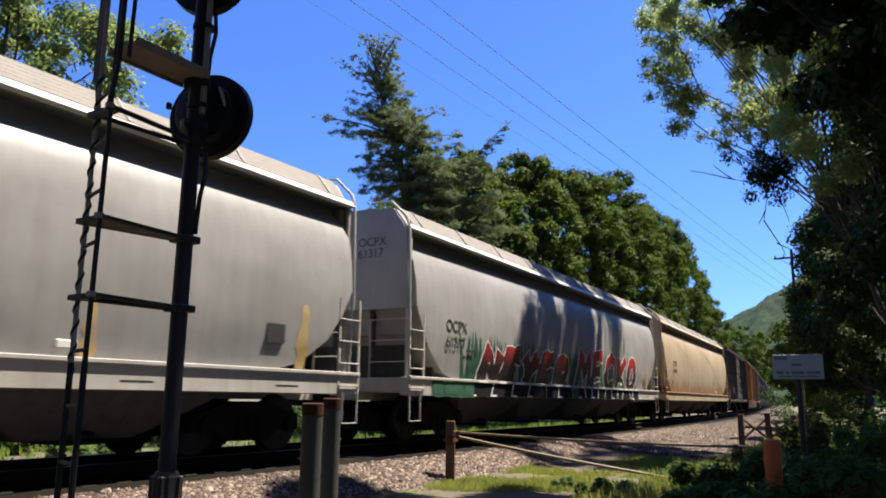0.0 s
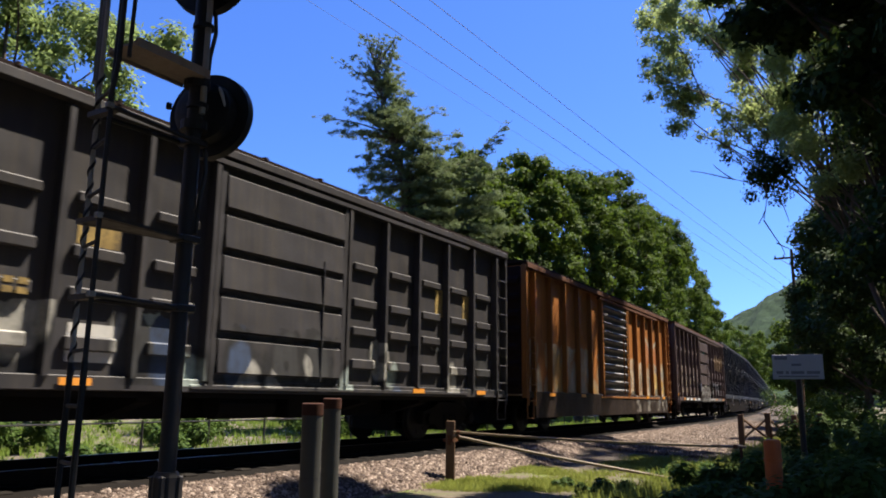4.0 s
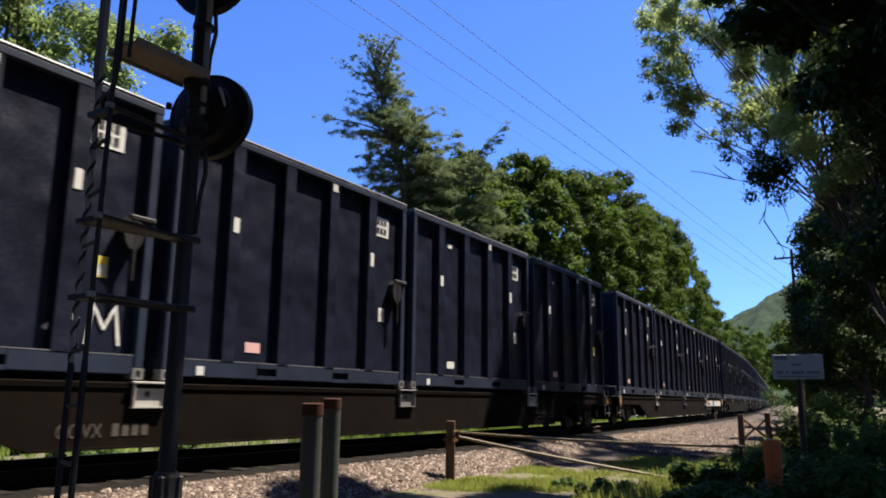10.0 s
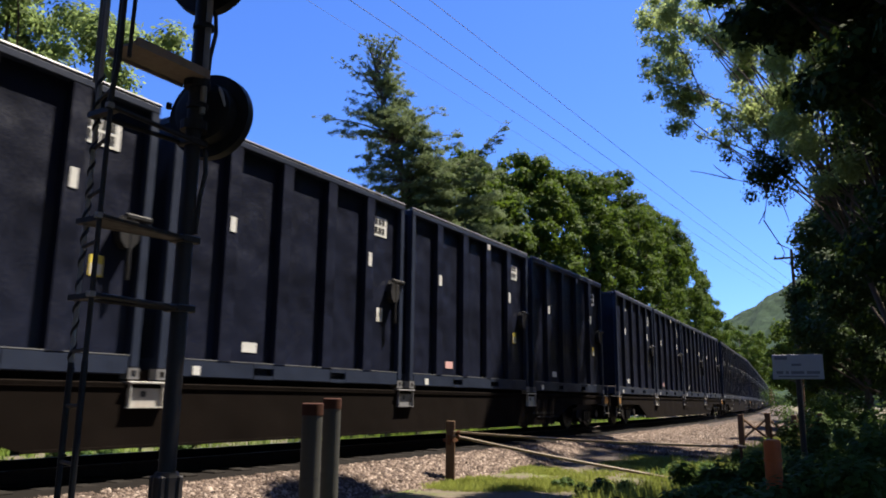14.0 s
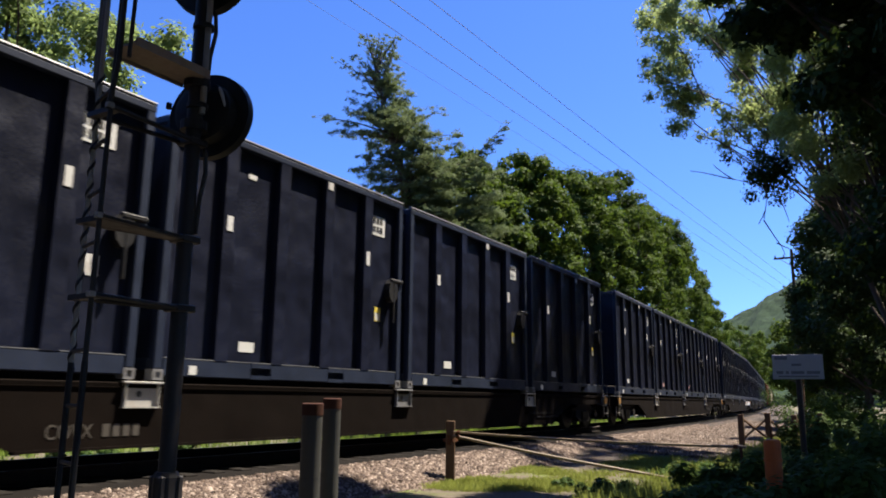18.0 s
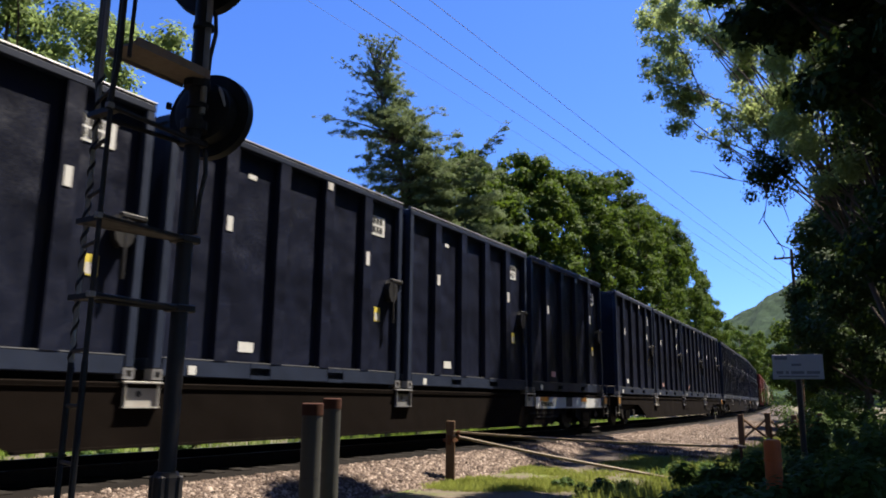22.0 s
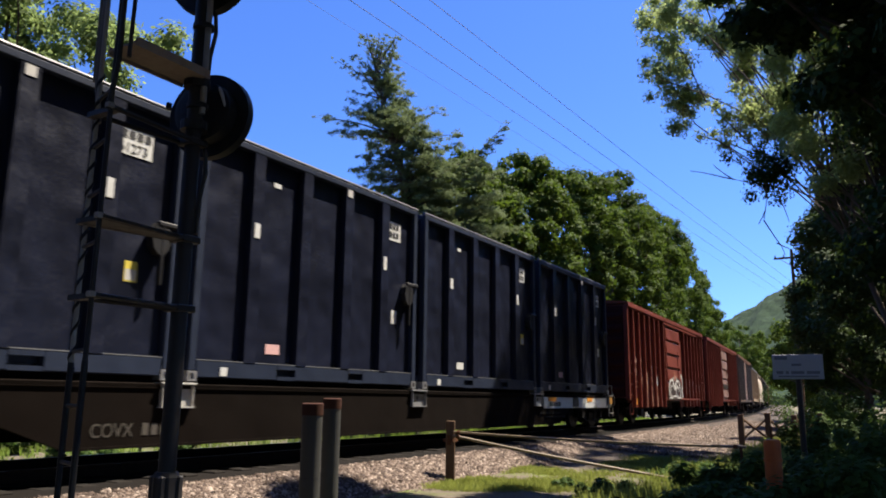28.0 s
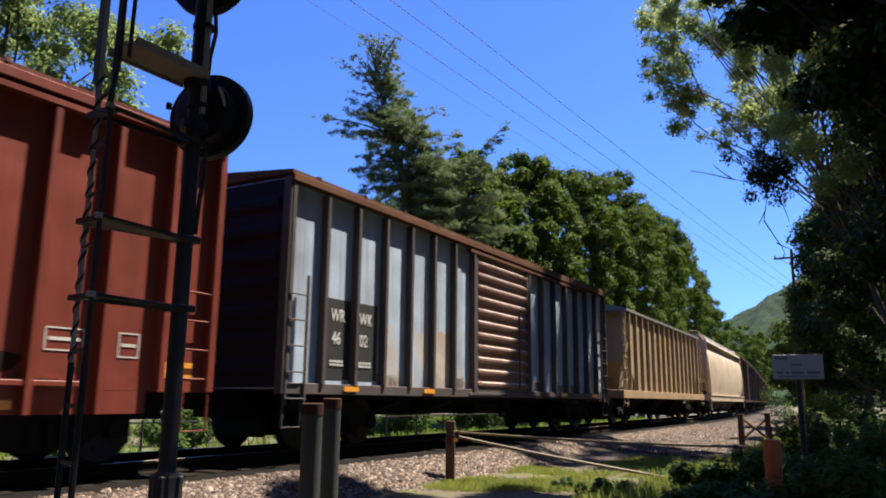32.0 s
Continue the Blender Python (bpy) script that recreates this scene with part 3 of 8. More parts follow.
def build_ground():
    axis = [0.0]
    step = 0.7
    while axis[-1] < 2600:
        axis.append(axis[-1] + step)
        if axis[-1] > 30:
            step *= 1.14
    axis = [-a for a in axis[:0:-1]] + axis
    n = len(axis)
    fm = Form()
    fm.v = [(x, y + 14, ground_height(x, y + 14)) for y in axis for x in axis]
    fm.f = [(j * n + i, j * n + i + 1, (j + 1) * n + i + 1, (j + 1) * n + i) for j in range(n - 1) for i in range(n - 1)]
    ob = new("ground", fm.mesh("ground", ground_material(), True, fix=False))
    tagged(ob, "grassy earth with bare dusty patches", "ground", kind="structure")
    bed = strip([(-3.2, -0.75), (-1.9, -0.33), (-1.35, -0.27), (0, -0.26), (1.35, -0.285), (1.54, -0.262), (1.80, -0.32), (2.75, -0.66)], STATIONS)
    tagged(new("ballast_bed", bed.mesh("ballast_bed", ballast_mat, True)), "grey-brown crushed stone ballast bed", "ballast", kind="structure")
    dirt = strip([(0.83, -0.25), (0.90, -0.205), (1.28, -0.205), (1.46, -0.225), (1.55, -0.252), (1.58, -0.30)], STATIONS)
    tagged(new("ballast_edge", dirt.mesh("ballast_edge", dark_edge_mat, True)), "black ballast along the tie ends", "ballast", kind="structure")
    prof = [(1.7, -0.36), (2.4, -0.40), (3.4, -0.48), (4.6, -0.545), (5.7, -0.575), (6.4, -0.70)]
    runs = [16.5, 18, 19.5, 21, 23] + [s for s in STATIONS if s > 23]
    lane = Form().loft([[line(s, lat, z - 0.22 * max(0.0, min(1.0, (22 - s) / 5))) for lat, z in prof] for s in runs], closed=False, caps=False)
    tagged(new("road", lane.mesh("road", road_mat, True)), "brown-grey gravel access lane beside the track", "road", kind="structure")


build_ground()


def stones(name, label, n, s0, s1, la, lb, zf, size, seed, material):
    """Loose stones: five-sided lumps strewn over a stretch."""
    rs = np.random.RandomState(seed)
    cube = np.array([(-1, -1, -.7), (1, -1, -.8), (1.1, 1, -.7), (-1, .9, -.8), (-.7, -.8, .7), (.8, -.7, .6), (.7, .8, .8), (-.8, .7, .6)], float)
    quads = np.array([(4, 5, 6, 7), (0, 1, 5, 4), (1, 2, 6, 5), (2, 3, 7, 6), (3, 0, 4, 7)])
    verts = []
    ss = s0 + (s1 - s0) * rs.rand(n) ** 1.5
    ll = la + (lb - la) * rs.rand(n)
    for s, l in zip(ss, ll):
        c = cube * (size * rs.uniform(0.5, 1.25, 3)) + rs.normal(0, size * 0.18, (8, 3))
        a, b = rs.uniform(0, 6.28), rs.normal(0, 0.5)
        ra = np.array([(math.cos(a), -math.sin(a), 0), (math.sin(a), math.cos(a), 0), (0, 0, 1)])
        rb = np.array([(1, 0, 0), (0, math.cos(b), -math.sin(b)), (0, math.sin(b), math.cos(b))])
        c = c @ rb.T @ ra.T + np.array(line(s, l, zf(l) + size * 0.3))
        verts.append(c)
    v = np.concatenate(verts)
    f = (np.arange(n)[:, None, None] * 8 + quads[None]).reshape(-1)
    me = bpy.data.meshes.new(name)
    me.vertices.add(len(v))
    me.vertices.foreach_set("co", v.astype(np.float32).ravel())
    me.loops.add(len(f))
    me.loops.foreach_set("vertex_index", f.astype(np.int32))
    me.polygons.add(len(f) // 4)
    me.polygons.foreach_set("loop_start", np.arange(0, len(f), 4, dtype=np.int32))
    me.update(calc_edges=True)
    me.materials.append(material)
    tagged(new(name, me), label, "gravel", kind="stuff")


def bed_z(l):
    return float(np.interp(l, [1.54, 1.80, 2.75, 3.4], [-0.262, -0.32, -0.66, -0.62]))


stones("ballast_stones", "grey-brown crushed stones of the track bed", 26000, 4, 36, 1.75, 3.0, bed_z, 0.037, 5, stone_mat)
stones("shoulder_stones", "brown crushed stones on the shoulder of the bed", 9000, 4, 42, 1.56, 2.1, bed_z, 0.036, 6, shoulder_stone)
stones("lane_gravel", "loose brown-grey gravel on the access lane", 16000, 21.5, 60, 2.0, 5.6, lambda l: float(np.interp(l, [1.7, 2.4, 3.4, 4.6, 5.7], [-0.36, -0.40, -0.48, -0.545, -0.575])) - 0.015, 0.032, 7, stone_mat)


# ---------------------------------------------------------------- rails and ties
def build_track():
    track = thing("railway_track", "rusty steel rails on dark weathered wooden ties", "track", kind="structure")
    prof = [(-0.075, -0.185), (-0.07, -0.165), (-0.012, -0.145), (-0.012, -0.045), (-0.035, -0.035), (-0.036, -0.004),
            (0.036, -0.004), (0.035, -0.035), (0.012, -0.045), (0.012, -0.145), (0.07, -0.165), (0.075, -0.185)]
    head = [(-0.034, -0.003), (-0.03, 0.0), (0.03, 0.0), (0.034, -0.003)]
    for side in (-0.7535, 0.7535):
        fm = Form().loft([[line(s, side + a, z) for a, z in prof] for s in STATIONS])
        rail = part("rail", fm, rail_rust, track, "rust-brown steel rail")
        fm = Form().loft([[line(s, side + a, z) for a, z in head] for s in STATIONS], closed=False, caps=False)
        part("rail_head", fm, rail_steel, rail, "worn bright running surface")
    shape = Form().box(-1.3, 1.3, -0.115, 0.115, -0.36, -0.19, 0.015).mesh("tie", tie_wood)
    rs = random.Random(4)
    for i in range(240):
        s = -6 + i * 0.52
        a = float(np.interp(s, _s, _a))
        part("tie", shape, None, track, at=Matrix.Translation(line(s, rs.uniform(-0.04, 0.04), rs.uniform(-0.012, 0.012)))
             @ Matrix.Rotation(-a + rs.uniform(-0.02, 0.02), 4, "Z"))


build_track()


# ---------------------------------------------------------------- rolling stock
SPEED = 13.507          # metres a second towards the camera
MOVERS = []             # thing, place along the line at the start, truck spacing, its own offset on the car
WHEELS = {-1: [], 1: []}
TRAIN = "cars of the freight train"

truck_meshes = {}


def make_truck_meshes():
    fm = Form().box(-1.0, 1.0, -0.2, 0.2, 0.42, 0.72, 0.03).box(-0.25, 0.25, -0.3, 0.3, 0.5, 0.86, 0.03)
    truck_meshes["bolster"] = fm.mesh("truck", truck_steel)
    poly = [(-1.12, 0.36), (-1.12, 0.62), (-0.80, 0.68), (-0.45, 0.82), (0.45, 0.82), (0.80, 0.68), (1.12, 0.62), (1.12, 0.36),
            (0.72, 0.42), (0.42, 0.22), (-0.42, 0.22), (-0.72, 0.42)]
    fm = Form().prism(poly, "x", -0.08, 0.08)
    for y in (-0.2, 0.0, 0.2):
        fm.tube([(0.1, y, 0.27), (0.1, y, 0.55)], 0.07, 8)
    for y in (-0.89, 0.89):
        fm.tube([(0.0, y, 0.46), (0.17, y, 0.46)], 0.13, 10)
    truck_meshes["side"] = fm.mesh("side_frame", truck_steel)
    fm = Form().tube([(-1.05, 0, 0), (1.05, 0, 0)], 0.075, 10)
    for s in (-1, 1):
        fm.tube([(s * 0.69, 0, 0), (s * 0.715, 0, 0), (s * 0.72, 0, 0), (s * 0.80, 0, 0), (s * 0.82, 0, 0)], [0.49, 0.49, 0.46, 0.455, 0.43], 28)
        for a in range(6):
            c, d = math.cos(a * 1.047), math.sin(a * 1.047)
            fm.tube([(s * 0.81, 0.27 * c, 0.27 * d), (s * 0.835, 0.27 * c, 0.27 * d)], 0.05, 6)
    truck_meshes["wheelset"] = fm.mesh("wheelset", wheel_steel, True)


make_truck_meshes()


rigging_mesh = Form().box(-0.62, 0.62, -0.42, 0.42, 0.20, 0.66, 0.05).box(-0.55, 0.55, -1.55, -1.36, 0.22, 0.60, 0.04).box(-0.55, 0.55, 1.36, 1.55, 0.22, 0.60, 0.04).box(-0.3, 0.3, -1.5, 1.5, 0.52, 0.72, 0.03).mesh("brake_rigging", truck_steel)


def add_truck(car, y):
    tr = part("truck", truck_meshes["bolster"], None, car, "black cast-steel truck", at=(0, y, 0))
    for s in (-1, 1):
        part("side_frame", truck_meshes["side"], None, tr, at=Matrix.Translation((s * 0.98, 0, 0)) @ Matrix.Scale(s, 4, (1, 0, 0)))
    part("brake_rigging", rigging_mesh, None, tr)
    for s in (-1, 1):
        WHEELS[s].append(part("wheelset", truck_meshes["wheelset"], None, tr, "worn steel wheels on an axle", at=(0, s * 0.89, 0.46)))


coupler_mesh = Form().box(-0.09, 0.09, -0.5, 0.25, 0.74, 0.93, 0.03).box(-0.16, 0.16, 0.2, 0.46, 0.68, 0.98, 0.05).mesh("coupler", truck_steel)


def add_couplers(car, half):
    part("coupler", coupler_mesh, None, car, at=(0, half, 0))
    part("coupler", coupler_mesh, None, car, at=Matrix.Translation((0, -half, 0)) @ Matrix.Rotation(math.pi, 4, "Z"))


def ladder(car, x, y0, y1, z0, z1, material, step=0.40, r=0.014):
    """A side ladder: two uprights and its rungs, each a piece of its own."""
    ob = part("ladder", Form().box(x - 0.01, x + 0.03, y0 - 0.02, y0 + 0.02, z0, z1), material, car, "steel side ladder")
    part("stile", Form().box(x - 0.01, x + 0.03, y1 - 0.02, y1 + 0.02, z0, z1), material, ob)
    z = z0 + 0.12
    rung = Form().tube([(x + 0.03, y0, 0), (x + 0.05, y0 + 0.03, 0), (x + 0.05, y1 - 0.03, 0), (x + 0.03, y1, 0)], r, 6).mesh("rung", material)
    while z < z1 - 0.05:
        part("rung", rung, None, ob, at=(0, 0, z))
        z += step


def stirrup(car, sx, x, ya, yb, low, high, material):
    """A U-shaped step hung under the side."""
    part("step", Form().tube([(sx * x, ya, high), (sx * x, ya, low), (sx * x, yb, low), (sx * x, yb, high)], 0.018, 6), material, car, "steel stirrup step")


def bars(car, name, material, x, y, z, rows, w, h, gap, label=""):
    """Writing that cannot be read, as plain bars on the near side."""
    ob = None
    for j, n in enumerate(rows):
        for i in range(n):
            fm = Form().box(x, x + 0.006, y + i * (w + gap), y + i * (w + gap) + w, z - j * (h * 1.5), z - j * (h * 1.5) + h)
            ob = part(name, fm, material, car, label)
    return ob


def letters(car, name, text, size, material, x, y, z, label="", wide=1.0):
    """Raised lettering on the near side, read from outside."""
    cu = bpy.data.curves.new(name, "FONT")
    cu.body, cu.size, cu.extrude, cu.align_x = text, size, 0.002, "LEFT"
    cu.space_line = 0.95
    tmp = bpy.data.objects.new(name, cu)
    me = bpy.data.meshes.new_from_object(tmp)
    bpy.data.objects.remove(tmp)
    me.materials.clear()
    me.materials.append(material)
    m = Matrix.Translation((x, y, z)) @ Matrix(((0, 0, 1, 0), (wide, 0, 0, 0), (0, 1, 0, 0), (0, 0, 0, 1)))
    return part(name, me, None, car, label, at=m)


def slabs(car, surface, y0, y1, z0, z1, n, fill, rim, seed, label="spray-painted block shapes"):
    """Sprayed block shapes, no writing: slanting slabs with notched tops, a rim behind and a fill in front. surface(y, z) gives the side's x."""
    rs = random.Random(seed)
    w = (y1 - y0) / n
    h = z1 - z0
    for i in range(n):
        a, b = y0 + i * w, y0 + (i + 1) * w - 0.04
        lean = rs.uniform(0.04, 0.16) * h * rs.choice((1, 1, -1))
        tops = [rs.uniform(0.72, 1.0) for _ in range(3)]
        lows = [rs.uniform(0.0, 0.12) for _ in range(3)]
        bite = rs.uniform(0.25, 0.7)
        for name, material, grow, lift in (("spray_rim", rim, 0.05, 0.006), ("spray_fill", fill, 0.0, 0.011)):
            fm = Form()
            m, k = 6, 7
            v = []
            for q in range(m + 1):
                f = q / m
                seg = min(1, int(f * 2))
                g = f * 2 - seg
                top = (tops[seg] + (tops[seg + 1] - tops[seg]) * g) * h
                low = (lows[seg] + (lows[seg + 1] - lows[seg]) * g) * h
                if abs(f - bite) < 0.12 and not grow:
                    low += 0.28 * h
                for r in range(k + 1):
                    z = z0 + low - grow + (top - low + 2 * grow) * r / k
                    y = a - grow + (b - a + 2 * grow) * f + lean * (z - z0) / h
                    v.append((surface(y, z) + lift, y, z))
            fm.add(v, [(q * (k + 1) + r, q * (k + 1) + r + 1, (q + 1) * (k + 1) + r + 1, (q + 1) * (k + 1) + r) for q in range(m) for r in range(k)])
            part(name, fm, material, car, label)


STROKES = ([[(0.0, 0.0), (0.14, 1.0), (0.5, 0.4), (0.82, 1.0), (1.0, 0.02)]],
           [[(0.85, 1.0), (0.16, 0.96), (0.08, 0.0), (0.85, 0.04)], [(0.12, 0.5), (0.7, 0.54)]],
           [[(0.9, 0.85), (0.55, 1.0), (0.16, 0.75), (0.1, 0.3), (0.45, 0.0), (0.9, 0.18)]],
           [[(0.12, 0.0), (0.2, 1.0)], [(0.9, 1.0), (0.25, 0.45), (0.95, 0.0)]],
           [[(0.3, 0.06), (0.08, 0.4), (0.25, 0.9), (0.65, 0.97), (0.9, 0.6), (0.75, 0.1), (0.3, 0.06)]],
           [[(0.0, 0.88), (1.25, 0.98)], [(0.42, 0.0), (0.5, 0.9)]],
           [[(0.0, 0.3), (0.9, 0.62), (0.2, 0.95), (0.45, 0.0), (0.75, 0.9), (0.0, 0.3)]],
           [[(0.1, 0.0), (0.1, 1.0), (0.8, 0.05), (0.85, 1.0)]],
           [[(0.0, 1.0), (0.45, 0.45), (0.9, 1.0)], [(0.45, 0.45), (0.4, 0.0)]],
           [[(0.12, 0.0), (0.14, 0.95), (0.8, 0.92), (0.85, 0.55), (0.2, 0.5), (0.9, 0.0)]])


def swashes(car, surface, y0, y1, z0, z1, order, fill, rim, halo, wide, low=1.335, grow=(0.20, 0.065), lean=0.0):
    """Sprayed shapes of thick bent strokes: a dark halo, a pale rim and a fill, one over the other."""
    w = (y1 - y0) / len(order)
    for c, kind in enumerate(order):
        for name, material, more, lift in (("spray_halo", halo, grow[0], 0.004), ("spray_rim", rim, grow[1], 0.008), ("spray_fill", fill, 0.0, 0.013)):
            if material is None:
                continue
            fm = Form()
            for q, stroke in enumerate(STROKES[kind]):
                pts = [(y0 + (c + 0.06 + 0.84 * u) * w + lean * (v - 0.5) * (z1 - z0), z0 + v * (z1 - z0)) for u, v in stroke]
                fine = []
                for a, b in zip(pts, pts[1:]):
                    fine += [(a[0] + (b[0] - a[0]) * i / 4, a[1] + (b[1] - a[1]) * i / 4) for i in range(4)]
                fine.append(pts[-1])
                v = []
                for i, p in enumerate(fine):
                    a, b = fine[max(0, i - 1)], fine[min(len(fine) - 1, i + 1)]
                    d = math.hypot(b[0] - a[0], b[1] - a[1]) or 1.0
                    end = more * 0.7 * ((i == len(fine) - 1) - (i == 0))
                    n = (-(b[1] - a[1]) / d, (b[0] - a[0]) / d)
                    h = wide * (1.0 + 0.18 * math.sin(i * 1.7 + c)) / 2 + more
                    for s in (1, -1):
                        y, z = p[0] + n[0] * h * s + (b[0] - a[0]) / d * end, p[1] + n[1] * h * s + (b[1] - a[1]) / d * end
                        z = max(z, low)
                        v.append((surface(y, z) + lift + 0.0008 * q, y, z))
                fm.add(v, [(2 * i, 2 * i + 1, 2 * i + 3, 2 * i + 2) for i in range(len(fine) - 1)])
            part(name, fm, material, car, "spray-painted stroke shapes")


# ---- covered hopper with bulging sides
HOPPER = [(1.50, 1.30), (1.565, 1.75), (1.60, 2.25), (1.60, 2.75), (1.57, 3.25), (1.495, 3.66), (1.40, 3.92), (1.30, 4.06), (1.12, 4.20), (1.06, 4.36)]


def hopper_x(z):
    return float(np.interp(z, [p[1] for p in HOPPER], [p[0] for p in HOPPER]))


def rounded_hopper(name_label, shell, sill, s0, s1, seed, ends):
    half = (s1 - s0) / 2
    car = thing("covered_hopper", name_label, "freight car", TRAIN)
    reach = half - 0.24
    rings = []
    outline = [(x, z) for x, z in HOPPER]
    outline = outline + [(-x, z) for x, z in outline[::-1]]
    body_half = half - 0.50
    for y, low in ((-body_half, 2.75), (-body_half + 0.25, 2.30), (-body_half + 0.6, 1.85), (-body_half + 1.2, 1.45), (-body_half + 1.8, 1.30), (-half * 0.4, 1.30), (0, 1.30),
                   (half * 0.4, 1.30), (body_half - 1.8, 1.30), (body_half - 1.2, 1.45), (body_half - 0.6, 1.85), (body_half - 0.25, 2.30), (body_half, 2.75)):
        rings.append([(math.copysign(hopper_x(max(z, low)), x), y, max(z, low)) for x, z in outline])
    part("shell", Form().loft(rings), shell, car, smooth=True)
    # roof: overhanging eaves, low hip, running boards
    eave = Form().prism([(1.00, 4.345), (1.42, 4.345), (1.425, 4.36), (1.10, 4.80), (0.5, 4.88), (-0.5, 4.88), (-1.10, 4.80), (-1.425, 4.36), (-1.42, 4.345), (-1.00, 4.345)],
                        "y", -half + 0.42, half - 0.42)
    roof = part("roof", eave, shell, car)
    lit = eave_lit_tan if shell in (hopper_tan, hopper_cream) else eave_lit_white
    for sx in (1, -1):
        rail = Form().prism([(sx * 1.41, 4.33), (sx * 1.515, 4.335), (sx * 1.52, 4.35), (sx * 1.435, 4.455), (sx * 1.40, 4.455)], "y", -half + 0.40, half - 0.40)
        part("eave_rail", rail, lit, roof, "eave rail, sunlight in its pale colour")
    side = Form().prism([(1.405, 4.46), (1.405, 4.48), (1.11, 4.85), (1.09, 4.84)], "y", -half + 0.6, half - 0.6)
    part("running_board", side, roof_side_grey, roof, "dull grating walkway along the roof's edge")
    clip = Form().prism([(1.42, 4.45), (1.425, 4.49), (1.11, 4.875), (1.09, 4.86)], "y", -0.02, 0.02).mesh("walkway_bracket", roof_grey)
    n = int(2 * half / 1.9)
    for i in range(n):
        part("walkway_bracket", clip, None, roof, at=(0, -half + 1.0 + i * (2 * half - 2.0) / (n - 1), 0))
    hatch = Form().box(-0.45, 0.45, -body_half + 1, body_half - 1, 4.86, 4.95, 0.04)
    part("hatch", hatch, roof_grey, roof)
    for sx in (-1, 1):
        fm = Form().box(sx * 1.40, sx * 1.60, -reach, reach, 0.95, 1.31, 0.01).box(sx * 1.56, sx * 1.64, -reach, reach, 1.27, 1.33, 0.01)
        part("side_sill", fm, sill, car, "pale side sill")
        for y in np.linspace(-half * 0.8, half * 0.8, 7):
            part("sill_stencil", Form().box(sx * 1.6, sx * 1.604, y - 0.25, y + 0.25, 1.06, 1.08), black_paint, car)
    for k, y in enumerate((-half * 0.52, -half * 0.18, half * 0.18, half * 0.52)):
        fm = Form().loft([[(-1.42, y - 1.95, 1.32), (1.42, y - 1.95, 1.32), (1.42, y + 1.95, 1.32), (-1.42, y + 1.95, 1.32)],
                          [(-1.2, y - 1.75, 0.85), (1.2, y - 1.75, 0.85), (1.2, y + 1.75, 0.85), (-1.2, y + 1.75, 0.85)],
                          [(-0.8, y - 1.0, 0.42), (0.8, y - 1.0, 0.42), (0.8, y + 1.0, 0.42), (-0.8, y + 1.0, 0.42)],
                          [(-0.7, y - 0.8, 0.32), (0.7, y - 0.8, 0.32), (0.7, y + 0.8, 0.32), (-0.7, y + 0.8, 0.32)]])
        chute = part("discharge_chute", fm, chute_shade, car, "bottom discharge chute, shade in its dark colour")
        part("gate", Form().box(-0.9, 0.9, y - 0.3, y + 0.3, 0.26, 0.33, 0.02).tube([(-1.0, y, 0.4), (1.0, y, 0.4)], 0.03, 8), truck_steel, chute)
    for e in (-1, 1):
        fm = Form().box(-1.45, 1.45, e * reach, e * (reach - 0.12), 1.0, 1.30, 0.02)
        fm.box(-0.3, 0.3, e * (half + 0.05), e * (half - 3.4), 0.85, 1.15)
        part("end_sill", fm, sill, car)
        for x in (-1.42, 1.42):
            part("end_post", Form().box(x - 0.04, x + 0.04, e * (half - 0.42), e * (half - 0.50), 1.3, 4.3), ends, car)
        part("end_beam", Form().box(-1.3, 1.3, e * (half - 0.45), e * (half - 0.55), 4.0, 4.3), ends, car)
        # a shade-dark deck and bulkheads fill under the slope, hand rails across the end
        fm = Form().box(-1.40, 1.40, e * (reach - 0.12), e * (half - 3.0), 1.20, 1.27).box(-1.38, 1.38, e * (half - 2.55), e * (half - 2.60), 1.27, 1.75)
        fm.box(-1.36, 1.36, e * (half - 1.55), e * (half - 1.60), 1.27, 1.85).box(-1.34, 1.20, e * (half - 0.98), e * (half - 1.03), 1.27, 2.25).box(-1.42, -1.39, e * (half - 2.6), e * (half - 0.6), 1.27, 2.6)
        part("end_deck", fm, chute_shade, car, "dark deck and bulkheads below the slope sheet")
        for x in (-0.45, 0.5):
            part("slope_strut", Form().box(x - 0.05, x + 0.05, e * (half - 0.50), e * (half - 0.60), 1.27, 2.75), chute_shade, car, "dark upright under the end")
        for z in (1.62, 2.05, 2.48):
            part("hand_rail", Form().tube([(1.46, e * (half - 0.38), z), (0.55, e * (half - 0.38), z)], 0.014, 6), ends, car)
        part("hand_rail", Form().tube([(0.55, e * (half - 0.38), 1.27), (0.55, e * (half - 0.38), 2.5)], 0.02, 6), ends, car)
        # slanting end sheet between body and end sill
        fm = Form().prism([(e * (body_half - 0.02), 2.72), (e * (body_half - 0.3), 2.2), (e * (body_half - 1.9), 1.25), (e * (body_half - 2.3), 1.35), (e * (body_half - 0.7), 2.6)], "x", -1.35, 1.35)
        part("end_sheet", fm, shell, car)
        for sx in (-1, 1):
            ladder(car, sx * 1.58 if sx > 0 else -1.62, *sorted((e * (reach - 0.02), e * (reach - 0.56))), 0.98, 2.62, ends, 0.38)
        for sx in (-1, 1):
            stirrup(car, sx, 1.6, e * (reach - 0.04), e * (reach - 0.44), 0.46, 1.0, ends)
